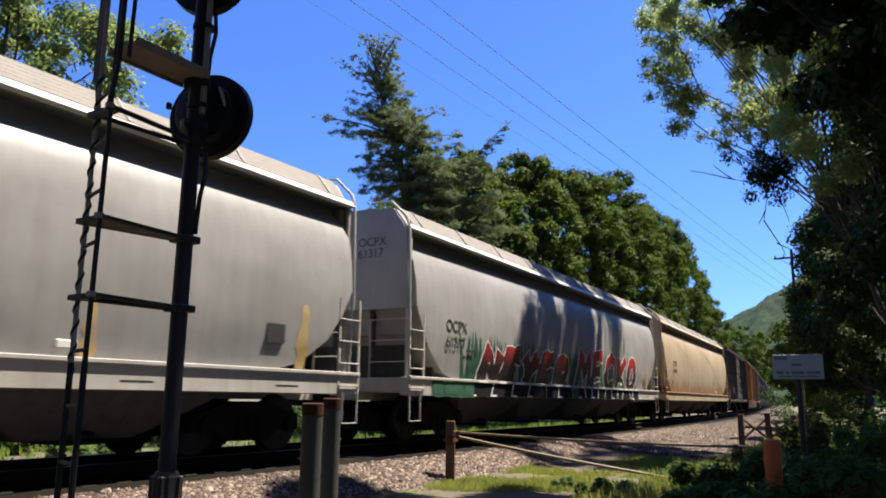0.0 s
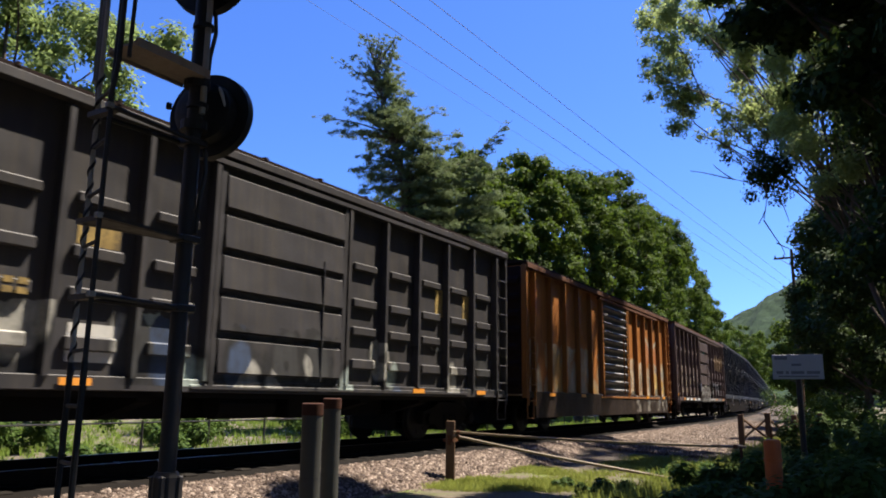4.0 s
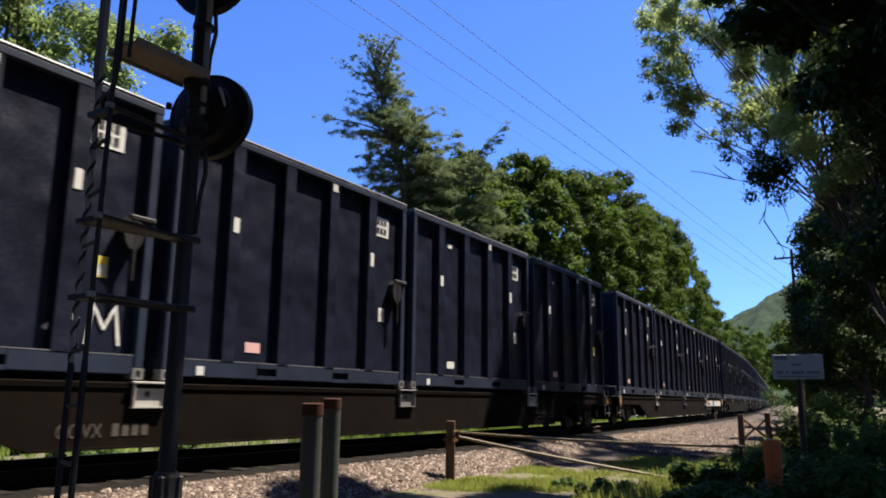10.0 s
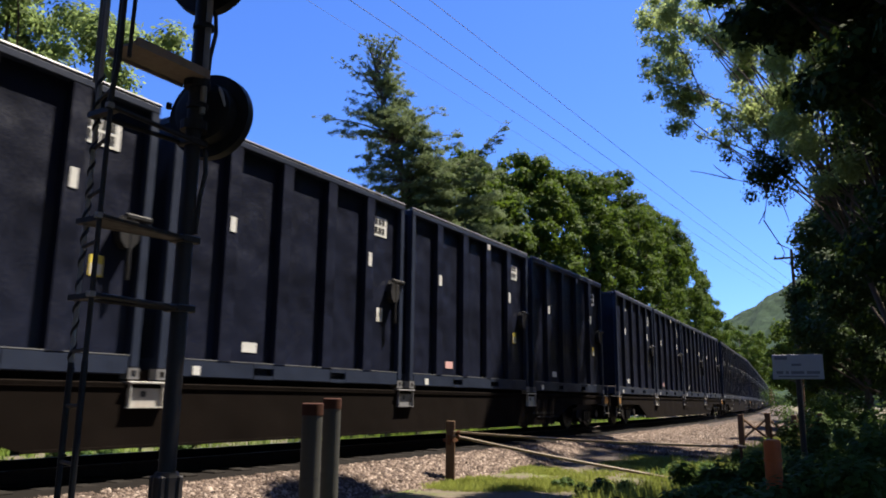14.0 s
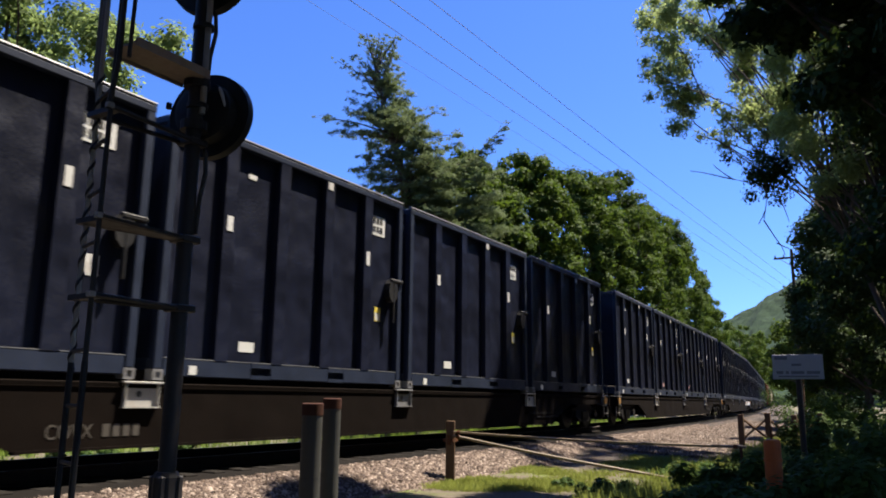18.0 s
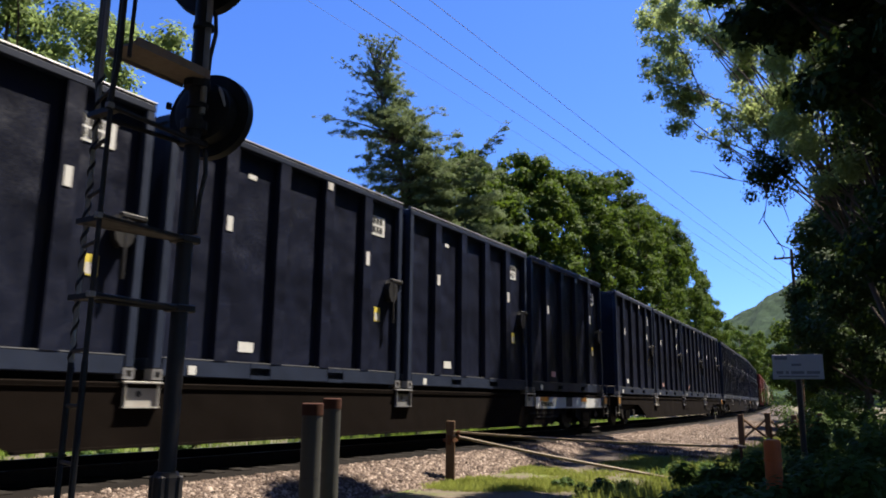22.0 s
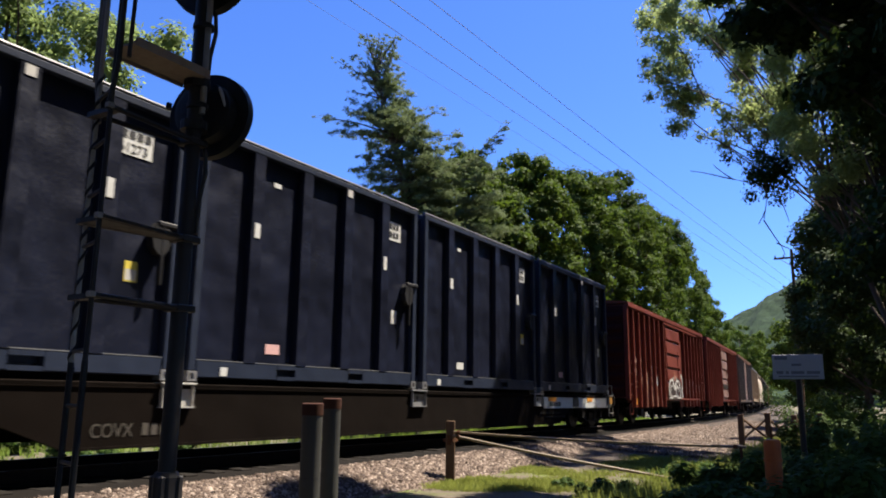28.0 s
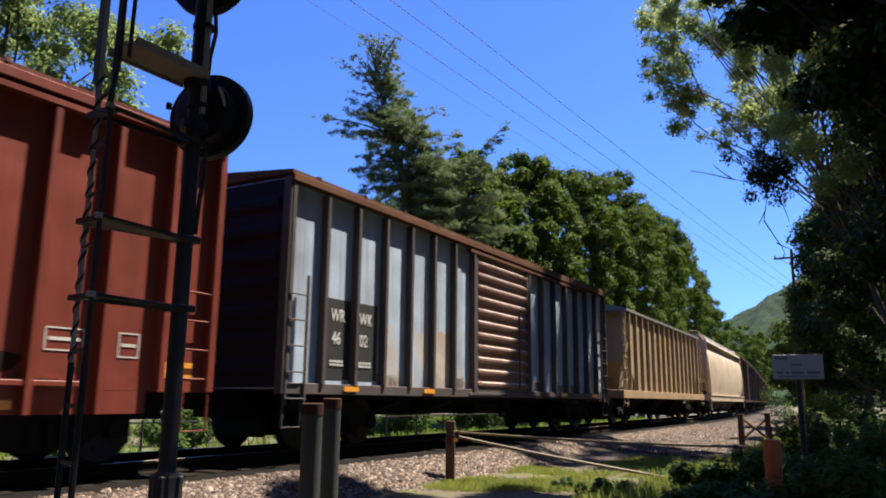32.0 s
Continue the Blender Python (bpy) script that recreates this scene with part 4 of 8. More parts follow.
        for sx in (1, -1):
            fm = Form().tube([(sx * 1.45, e * (half - 0.36), 1.3), (sx * 1.52, e * (half - 0.36), 2.6), (sx * 1.48, e * (half - 0.36), 4.38), (sx * 1.40, e * (half - 0.36), 4.60), (sx * 1.02, e * (half - 0.36), 4.96), (sx * 0.6, e * (half - 0.36), 4.98)], 0.028, 8)
            part("corner_rail", fm, ends, car, "bent pipe round the roof corner", smooth=True)
        part("end_plate", Form().prism([(-1.42, 2.7), (-1.46, 3.2), (-1.40, 4.34), (-1.05, 4.82), (1.05, 4.82), (1.40, 4.34), (1.46, 3.2), (1.42, 2.7)], "y", e * (half - 0.38), e * (half - 0.44)), shell, car)
        add_truck(car, e * (half - 2.3))
    add_couplers(car, half + 0.1)
    fm = Form()
    fm.box(1.62, 1.66, half * 0.42, half * 0.42 + 0.26, 1.42, 1.52, 0.01)
    part("reflector", fm, white_paint, car)
    MOVERS.append((car, (s0 + s1) / 2, 2 * half - 4.6, None))
    return car, half


def end_mark(car, y, text):
    """A small reporting mark on the end plate that faces down the line."""
    me = letters(car, "end_mark", text, 0.26, black_paint, 0, 0, 0, "black stencilled mark on the end plate")
    me.matrix_basis = Matrix.Translation((0.18, y, 4.05)) @ Matrix(((1, 0, 0, 0), (0, 0, -1, 0), (0, 1, 0, 0), (0, 0, 0, 1)))


def side_of_hopper(y, z):
    return hopper_x(z)


# ---- boxcar
def boxcar(name_label, paint, door_paint, s0, s1, seed, posts=7, drop=0.0, door_w=3.1, roof=None, post_paint=None, door_style="bars", height=4.62, end_paint=None, blocks=(), chord_paint=None, end_bay=0.14, rib_paint=None, sill_paint=None, deep=False):
    half = (s1 - s0) / 2
    rs = random.Random(seed)
    post_paint = post_paint or paint
    car = thing("boxcar", name_label, "freight car", TRAIN)
    X = 1.375
    body = Form().box(-X, X, -half, half, 1.02, height - 0.12)
    part("body", body, paint, car)
    fm = Form().box(-1.3, 1.3, -half + 0.3, half - 0.3, 0.86, 1.0).box(-0.35, 0.35, -half - 0.1, half + 0.1, 0.55, 1.0)
    for y in (-half * 0.55, -half * 0.3, half * 0.3, half * 0.55):
        fm.prism([(1.3, 0.95), (1.3, 0.8), (0.35, 0.55), (-0.35, 0.55), (-1.3, 0.8), (-1.3, 0.95)], "y", y - 0.12, y + 0.12)
    part("underframe", fm, truck_steel, car)
    # roof with raised seams
    fm = Form().prism([(1.53, height - 0.06), (1.53, height), (0, height + 0.14), (-1.53, height), (-1.53, height - 0.06)], "y", -half - 0.04, half + 0.04)
    top = part("roof", fm, roof or rust_paint, car, "rusty roof with raised seams")
    seam = Form().prism([(1.54, height - 0.02), (1.54, height + 0.035), (0, height + 0.175), (-1.54, height + 0.035), (-1.54, height - 0.02)], "y", -0.03, 0.03).mesh("seam", roof or rust_paint)
    for i in range(12):
        part("seam", seam, None, top, at=(0, -half + (i + 0.5) * 2 * half / 12, 0))
    for sx in (-1, 1):
        part("top_chord", Form().box(sx * X, sx * 1.54, -half, half, height - 0.18, height - 0.05, 0.01), chord_paint or post_paint, car)
        sill = Form().box(sx * X, sx * 1.478, -half, half, 0.94, 1.12, 0.01)
        if deep:
            sill = Form().box(sx * X, sx * 1.381, -half, half, 0.94, 1.13)
            sill.box(sx * 1.35, sx * 1.381, -half + 0.7, -door_w / 2 - 0.1, 0.94 - drop, 0.95).box(sx * 1.35, sx * 1.381, door_w / 2 + 0.25, half - 1.0, 0.94 - drop, 0.95)
        elif drop:
            sill.prism([(-half + 0.60, 0.95), (-half + 0.64, 0.94 - drop), (half - 0.64, 0.94 - drop), (half - 0.60, 0.95)], "x", sx * (X - 0.02), sx * 1.476)
        part("side_sill", sill, sill_paint or post_paint, car)
    # posts
    span = half - door_w / 2
    if deep:
        for y in [-1.91 - 0.876 * i for i in range(7)] + [2.70 + 0.886 * i for i in range(6)]:
            for sx in (1, -1):
                low = 0.94 - drop if -half + 0.75 < y < half - 1.1 else 0.95
                part("side_post", Form().prism([(sx * (X - 0.01), y - 0.055), (sx * 1.515, y - 0.04), (sx * 1.515, y + 0.04), (sx * (X - 0.01), y + 0.055)], "z", low, height - 0.22), post_paint, car)
    for e in () if deep else (-1, 1):
        for i in range(posts + 1):
            y = e * (door_w / 2 + 0.06 + (span - end_bay) * i / posts)
            for sx in (1, -1):
                part("side_post", Form().prism([(sx * (X - 0.01), y - 0.055), (sx * 1.515, y - 0.04), (sx * 1.515, y + 0.04), (sx * (X - 0.01), y + 0.055)], "z", 1.10, height - 0.22), post_paint, car)
    # pressed blocks in the bays
    if blocks:
        for e in (-1, 1):
            for i in range(posts):
                y = e * (door_w / 2 + 0.06 + (span - end_bay) * (i + 0.5) / posts)
                for z, w, h in blocks:
                    part("panel_block", Form().box(X - 0.01, X + 0.07, y - w / 2, y + w / 2, z - h / 2, z + h / 2, 0.02), paint, car)
    # doors
    for sx in (1, -1):
        a = sx * (X + 0.03)
        door = part("door", Form().box(a, sx * (X + 0.075), -door_w / 2, door_w / 2, 1.04, height - 0.26, 0.01), door_paint, car, "sliding side door")
        fm = Form()
        if door_style == "bars":
            n = 11
            for i in range(n):
                z = 1.25 + i * (height - 1.75) / (n - 1)
                fm.prism([(sx * (X + 0.07), z - 0.10), (sx * (X + 0.135), z - 0.03), (sx * (X + 0.135), z + 0.025), (sx * (X + 0.07), z + 0.07)], "y", -door_w / 2 + 0.12, door_w / 2 - 0.12)
                # A thin strip holds the glint along the bar's top.
                edge = Form().prism([(sx * (X + 0.130), z + 0.024), (sx * (X + 0.137), z + 0.024), (sx * (X + 0.112), z + 0.050), (sx * (X + 0.10), z + 0.050)], "y", -door_w / 2 + 0.16 + rs.uniform(0, 0.3), door_w / 2 - 0.16 - rs.uniform(0, 0.3))
                part("bar_edge", edge, rib_paint or door_paint, door, "thin edge strip for the glint on a door bar")
        else:
            step = (height - 1.55) / 5
            for i in range(5):
                z = 1.14 + i * step
                fm.prism([(sx * (X + 0.07), z + 0.06), (sx * (X + 0.155), z + 0.09), (sx * (X + 0.13), z + step - 0.05), (sx * (X + 0.07), z + step)], "y", -door_w / 2 + 0.14, door_w / 2 - 0.14)
        part("door_rib", fm, door_paint, door)
        fm = Form()
        for y in (-door_w / 2 + 0.06, door_w / 2 - 0.06):
            part("door_stile", Form().box(sx * (X + 0.06), sx * (X + 0.12), y - 0.05, y + 0.05, 1.04, height - 0.28), post_paint, door)
        fm.tube([(sx * (X + 0.15), door_w * 0.28, 1.15), (sx * (X + 0.15), door_w * 0.28, 3.2)], 0.02, 6)
        part("door_lock_rod", fm, post_paint, door)
        part("door_track", Form().box(sx * (X + 0.02), sx * 1.495, -door_w / 2 - 0.3, half * 0.75, 0.98, 1.05, 0.01), post_paint, car)
        part("door_track", Form().box(sx * (X + 0.02), sx * 1.525, -door_w / 2 - 0.3, half * 0.75, height - 0.30, height - 0.23), chord_paint or post_paint, car)
    for e in (-1, 1):
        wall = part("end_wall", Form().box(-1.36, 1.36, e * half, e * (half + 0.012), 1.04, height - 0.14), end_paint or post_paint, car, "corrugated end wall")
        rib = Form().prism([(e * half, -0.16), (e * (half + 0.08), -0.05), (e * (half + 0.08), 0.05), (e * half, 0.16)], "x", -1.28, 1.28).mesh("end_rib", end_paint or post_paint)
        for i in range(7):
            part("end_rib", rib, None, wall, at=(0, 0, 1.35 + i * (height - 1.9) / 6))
        for sx in (-1, 1):
            part("corner_post", Form().box(sx * 1.34, sx * 1.50, e * (half + 0.03), e * (half - 0.10), 0.94, height - 0.1, 0.015), post_paint, car)
        if deep:
            ya, yb = e * (half - 0.05), e * (half - 0.50)
            for z in (1.12, 1.52, 1.92, 2.32):
                part("grab_iron", Form().tube([(1.38, ya, z), (1.47, ya, z), (1.47, yb, z), (1.38, yb, z)], 0.014, 6), post_paint, car)
        else:
            ladder(car, 1.49, *sorted((e * (half - 0.06), e * (half - 0.52))), 0.75, 2.9 if e < 0 else height - 0.4, post_paint, 0.42)
        ladder(car, -1.53, *sorted((e * (half - 0.06), e * (half - 0.52))), 0.75, 2.9, post_paint, 0.42)
        for sx in (-1, 1):
            stirrup(car, sx, 1.47, e * (half - 0.05), e * (half - 0.48), 0.42, 0.95, post_paint)
        add_truck(car, e * (half - 2.1))
    fm = Form().tube([(1.0, -1.0, 0.75), (1.0, 0.2, 0.75)], 0.2, 10).box(0.6, 1.1, 0.6, 1.2, 0.55, 0.9, 0.03)
    part("air_tank", fm, truck_steel, car)
    strip_mesh = Form().box(1.5, 1.508, 0, 0.42, 1.0, 1.09).mesh("reflector", amber)
    for y in () if deep else (-half + 1.6, -half + 4.3, half - 4.3, half - 1.6):
        part("reflector", strip_mesh, None, car, "amber reflective strip", at=(0, y, 0))
    add_couplers(car, half + 0.1)
    MOVERS.append((car, (s0 + s1) / 2, 2 * half - 4.2, None))
    return car, half


# ---- ribbed hopper with flat sides
def ribbed_hopper(name_label, paint, s0, s1, seed):
    half = (s1 - s0) / 2
    car = thing("covered_hopper", name_label, "freight car", TRAIN)
    fm = Form().prism([(-half + 1.2, 4.3), (half - 1.2, 4.3), (half - 1.2, 2.4), (half - 2.6, 1.25), (-half + 2.6, 1.25), (-half + 1.2, 2.4)], "x", -1.42, 1.42)
    part("shell", fm, paint, car)
    rib = Form().prism([(1.41, -0.06), (1.53, -0.04), (1.53, 0.04), (1.41, 0.06)], "z", 1.3, 4.25).mesh("side_rib", paint)
    for i in range(15):
        y = -half + 1.3 + i * (2 * half - 2.6) / 14
        for sx in (1, -1):
            part("side_rib", rib, None, car, at=Matrix.Translation((0, y, 0)) @ Matrix.Scale(sx, 4, (1, 0, 0)))
    part("roof", Form().prism([(1.55, 4.24), (1.55, 4.34), (0.6, 4.55), (-0.6, 4.55), (-1.55, 4.34), (-1.55, 4.24)], "y", -half + 0.7, half - 0.7), roof_grey, car)
    part("running_board", Form().box(-0.4, 0.4, -half + 0.4, half - 0.4, 4.6, 4.68, 0.02), roof_grey, car)
    for sx in (-1, 1):
        part("side_sill", Form().box(sx * 1.40, sx * 1.56, -half, half, 1.0, 1.28, 0.01), paint, car)
    for k in range(3):
        y = (k - 1) * half * 0.5
        part("discharge_chute", Form().loft([[(-1.3, y - 1.6, 1.27), (1.3, y - 1.6, 1.27), (1.3, y + 1.6, 1.27), (-1.3, y + 1.6, 1.27)],
                                             [(-0.5, y - 0.4, 0.34), (0.5, y - 0.4, 0.34), (0.5, y + 0.4, 0.34), (-0.5, y + 0.4, 0.34)]]), sill_brown, car)
    for e in (-1, 1):
        fm = Form().box(-1.5, 1.5, e * half, e * (half - 0.12), 1.0, 1.3, 0.02).box(-0.3, 0.3, e * half, e * (half - 3), 0.85, 1.15)
        part("end_sill", fm, paint, car)
        for x in (-1.4, 1.4):
            part("end_post", Form().box(x - 0.06, x + 0.06, e * (half - 0.7), e * (half - 0.82), 1.28, 4.3), paint, car)
            part("end_brace", Form().prism([(e * (half - 0.05), 1.3), (e * (half - 0.2), 1.3), (e * (half - 1.3), 3.2), (e * (half - 1.3), 3.4)], "x", x - 0.05, x + 0.05), paint, car)
        ladder(car, 1.5, *sorted((e * (half - 0.2), e * (half - 0.66))), 0.7, 4.2, paint, 0.42)
        add_truck(car, e * (half - 2.1))
    add_couplers(car, half + 0.1)
    MOVERS.append((car, (s0 + s1) / 2, 2 * half - 4.2, None))
    return car, half


# ---- open-topped waste container
CON_L, CON_H, CON_GAP, DECK = 6.096, 3.90, 0.295, 1.10
con_parts = {}


def make_container_parts():
    h, l = CON_H, CON_L / 2
    X, R = 1.09, 1.22
    c = con_parts
    c["side_sheet"] = Form().box(X - 0.02, X + 0.02, -l + 0.1, l - 0.1, 0.30, h - 0.16).mesh("side_sheet", navy)
    c["end_sheet"] = Form().box(-1.12, 1.12, l - 0.10, l - 0.05, 0.30, h - 0.16).mesh("end_sheet", navy)
    c["floor_sheet"] = Form().box(-1.1, 1.1, -l + 0.1, l - 0.1, 0.14, 0.24).mesh("floor_sheet", navy)
    c["side_rib"] = Form().prism([(X + 0.01, -0.15), (R - 0.005, -0.125), (R - 0.005, 0.125), (X + 0.01, 0.15)], "z", 0.31, h - 0.155).mesh("side_rib", navy)
    c["top_rail"] = Form().box(X - 0.04, R, -l, l, h - 0.165, h - 0.06, 0.012).mesh("top_rail", navy_rail)
    c["lip"] = Form().tube([(R - 0.035, -l, h - 0.03), (R - 0.035, l, h - 0.03)], 0.036, 8).mesh("lip", rail_highlight_paint)
    c["end_rail"] = Form().box(-R + 0.12, R - 0.12, l - 0.13, l - 0.01, h - 0.16, h - 0.04, 0.012).mesh("end_rail", navy_rail)
    fm = Form()
    edges = [-l + 0.16, -1.18, -0.74, 0.74, 1.18, l - 0.16]
    for a, b in ((edges[0], edges[1]), (edges[2], edges[3]), (edges[4], edges[5])):
        fm.box(X - 0.02, R - 0.012, a, b, 0.06, 0.31, 0.012)
    for a, b in ((edges[1], edges[2]), (edges[3], edges[4])):
        fm.box(X - 0.02, R - 0.012, a, b, 0.235, 0.31).box(X - 0.02, R - 0.012, a, b, 0.06, 0.12).box(X - 0.08, X - 0.03, a, b, 0.12, 0.235)
    c["bottom_rail"] = fm.mesh("bottom_rail", navy_rail)
    c["rail_edge"] = Form().box(R - 0.032, R - 0.009, -l + 0.16, l - 0.16, 0.308, 0.322).mesh("rail_edge", rail_highlight_paint)
    c["end_sill"] = Form().box(-R + 0.14, R - 0.14, l - 0.14, l - 0.015, 0.06, 0.30, 0.012).mesh("end_sill", navy_rail)
    c["corner_post"] = Form().box(R - 0.13, R - 0.004, l - 0.15, l - 0.004, 0.15, h - 0.06, 0.015).mesh("corner_post", navy_rail)
    fm = Form()
    # a casting with its oval hole
    x0, x1, y0, y1, z0, z1 = R - 0.16, R + 0.004, l - 0.17, l + 0.004, 0.0, 0.15
    fm.box(x0, x1 - 0.03, y0, y1, z0, z1)
    fm.box(x1 - 0.03, x1, y0, y0 + 0.05, z0, z1).box(x1 - 0.03, x1, y1 - 0.05, y1, z0, z1)
    fm.box(x1 - 0.03, x1, y0 + 0.05, y1 - 0.05, z0, z0 + 0.035).box(x1 - 0.03, x1, y0 + 0.05, y1 - 0.05, z1 - 0.035, z1)
    c["corner_casting"] = fm.mesh("corner_casting", casting)
    fm = Form().tube([(R + 0.02, l - 0.34, 1.3), (R + 0.02, l - 0.34, 2.15)], 0.03, 8)
    fm.loft([[(R - 0.1 + 0.14 * k, l - 0.36 + 0.16 * math.cos(t), 1.95 + 0.24 * math.sin(t)) for t in [j * 0.628 for j in range(10)]] for k in (0, 1)])
    fm.box(R - 0.02, R + 0.05, l - 0.44, l - 0.02, 2.12, 2.2, 0.02)
    c["door_latch"] = fm.mesh("door_latch", signal_black)


make_container_parts()


def flip(sx, sy):
    return Matrix.Diagonal((sx, sy, 1, 1))


def container(seed, number=""):
    rs = random.Random(seed)
    con = thing("waste_container", "dark navy open-top steel waste container with outer ribs", "container", "containers on the flat cars")
    c = con_parts
    l = CON_L / 2
    R = 1.22
    for sx in (1, -1):
        part("side_sheet", c["side_sheet"], None, con, at=flip(sx, 1))
        part("top_rail", c["top_rail"], None, con, at=flip(sx, 1))
        part("lip", c["lip"], None, con, "pale top lip with its highlight painted", at=flip(sx, 1))
        part("bottom_rail", c["bottom_rail"], None, con, at=flip(sx, 1))
        part("rail_edge", c["rail_edge"], None, con, "pale edge with its highlight painted", at=flip(sx, 1))
        for i in range(1, 5):
            part("side_rib", c["side_rib"], None, con, at=Matrix.Translation((0, -l + i * CON_L / 5, 0)) @ flip(sx, 1))
        for sy in (1, -1):
            part("corner_post", c["corner_post"], None, con, at=flip(sx, sy))
            part("corner_casting", c["corner_casting"], None, con, "bare steel corner casting", at=flip(sx, sy))
    for sy in (1, -1):
        for n in ("end_sheet", "end_rail", "end_sill"):
            part(n, c[n], None, con, at=flip(1, sy))
    part("floor_sheet", c["floor_sheet"], None, con)
    part("door_latch", c["door_latch"], None, con, "black door latch")
    # plates and stickers on the near side
    sheet = 1.112
    y = l - 0.80
    plate = part("number_plate", Form().box(sheet, sheet + 0.008, y - 0.31, y + 0.26, 3.04, 3.44), white_paint, con, "white number plate")
    if number:
        bars(plate, "number_bar", black_paint, sheet + 0.009, y - 0.26, 3.28, (4,), 0.09, 0.11, 0.04)
        letters(plate, "number", number, 0.19, black_paint, sheet + 0.012, y - 0.29, 3.08, wide=1.0)
    else:
        bars(plate, "number_bar", black_paint, sheet + 0.009, y - 0.27, 3.28, (4, 4), 0.08, 0.12, 0.04)
    fm = Form().box(R - 0.004, R + 0.004, l - CON_L / 5 - 0.06, l - CON_L / 5 + 0.05, 2.35, 2.62)
    part("sticker", fm, white_paint, con)
    fm = Form().box(R - 0.004, R + 0.004, -l + CON_L / 5 - 0.06, -l + CON_L / 5 + 0.06, 2.32, 2.56)
    part("sticker", fm, white_paint, con)
    if rs.random() < 0.8:
        part("sticker", Form().box(R - 0.004, R + 0.004, l - CON_L * 0.4 - 0.08, l - CON_L * 0.4 + 0.06, 3.58, 3.72), pale_paint, con)
    yy = l - 0.72
    part("warning_label", Form().box(sheet, sheet + 0.006, yy - 0.10, yy + 0.10, 1.30, 1.58), yellow_paint if rs.random() < 0.7 else white_paint, con)
    part("warning_label", Form().box(sheet, sheet + 0.008, yy - 0.085, yy + 0.085, 1.32, 1.47), pale_paint, con)
    part("notice", Form().box(sheet, sheet + 0.006, -l + 1.66, -l + 1.99, 0.48, 0.64), pink_label if rs.random() < 0.5 else white_paint, con)
    part("notice", Form().box(R - 0.012, R, -l + 0.62, -l + 0.76, 0.09, 0.22), white_paint, con)
    if rs.random() < 0.5:
        part("sticker", Form().box(sheet, sheet + 0.006, -l + 1.66, -l + 1.84, 3.30, 3.38), white_paint, con)
    return con


def flatcar(start, seed, white_end=False, numbers=None):
    total = 4 * CON_L + 3 * CON_GAP
    half = total / 2 + 0.42
    car = thing("flatcar", "dark brown deep-sided flat car with container pedestals" + (" and a white-painted end" if white_end else ""), "freight car", TRAIN)
    deck = Form().box(-1.2, 1.2, -half, half, 0.98, 1.06, 0.01).box(-1.06, 1.06, -half + 0.5, half - 0.5, 1.05, 1.235)
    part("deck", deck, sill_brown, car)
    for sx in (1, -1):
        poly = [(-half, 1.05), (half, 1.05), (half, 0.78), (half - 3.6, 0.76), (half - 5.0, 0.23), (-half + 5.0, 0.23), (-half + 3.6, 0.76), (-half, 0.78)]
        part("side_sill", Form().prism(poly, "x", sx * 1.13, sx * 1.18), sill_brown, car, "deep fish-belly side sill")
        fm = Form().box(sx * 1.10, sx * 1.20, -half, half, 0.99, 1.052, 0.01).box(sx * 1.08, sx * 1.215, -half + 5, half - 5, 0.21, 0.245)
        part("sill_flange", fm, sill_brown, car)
    part("centre_sill", Form().box(-0.35, 0.35, -half + 0.1, half - 0.1, 0.62, 0.98), truck_steel, car)
    for i in range(5):
        y = -total / 2 + i * (CON_L + CON_GAP) - CON_GAP / 2
        y = min(max(y, -half + 0.35), half - 0.35)
        fm = Form().box(1.02, 1.26, y - 0.31, y + 0.31, 1.045, 1.075, 0.006)
        for k in (-0.27, 0.255):
            fm.box(1.18, 1.245, y + k, y + k + 0.015, 0.74, 1.05)
        fm.box(1.03, 1.195, y - 0.27, y + 0.27, 0.74, 1.05).box(1.18, 1.25, y - 0.29, y + 0.29, 0.725, 0.745)
        shoe = part("container_pedestal", fm, sill_white if i % 2 else casting, car, "pale container pedestal bracket")
        if i == 1 and seed in (21, 25, 30):
            letters(car, "reporting_mark", "COVX", 0.25, faded_paint, 1.184, y - 1.30, 0.36, "faded stencilled reporting mark", 0.9)
            bars(car, "stencil", faded_paint, 1.181, y - 0.52, 0.37, (4,), 0.10, 0.16, 0.05, "faded stencilled mark")
        part("lock_hole", Form().tube([(1.192, y - 0.03, 0.91), (1.199, y - 0.03, 0.91)], 0.045, 14), black_paint, shoe)
    for e in (-1, 1):
        part("end_sill", Form().box(-1.3, 1.3, e * half, e * (half - 0.18), 0.72, 1.06, 0.02), sill_brown, car)
        part("reflector", Form().box(1.245, 1.262, e * (half - 0.0), e * (half - 0.50), 0.79, 1.01, 0.01), amber_dull, car, "dull amber marker plate")
        ladder(car, 1.20, *sorted((e * (half - 0.05), e * (half - 0.45))), 0.35, 1.0, galvanised, 0.3)
        part("grab_rail", Form().tube([(1.2, e * (half - 0.02), 1.0), (1.2, e * (half - 0.02), 1.42), (0.5, e * (half - 0.02), 1.42), (0.5, e * (half - 0.02), 1.0)], 0.018, 6), galvanised, car)
        add_truck(car, e * (half - 2.0))
        if white_end and e > 0:
            fm = Form().box(1.10, 1.19, half - 6.2, half - 0.1, 0.66, 1.03, 0.01)
            panel = part("end_panel", fm, white_paint, car, "white-painted sill panel")
            part("reflector", Form().box(1.19, 1.2, half - 5.9, half - 5.3, 0.86, 0.98), amber, panel)
            part("reflector", Form().box(1.19, 1.2, half - 2.6, half - 2.1, 0.86, 0.98), amber, panel)
            bars(panel, "stencil", black_paint, 1.19, half - 5.8, 0.72, (6,), 0.1, 0.12, 0.05)
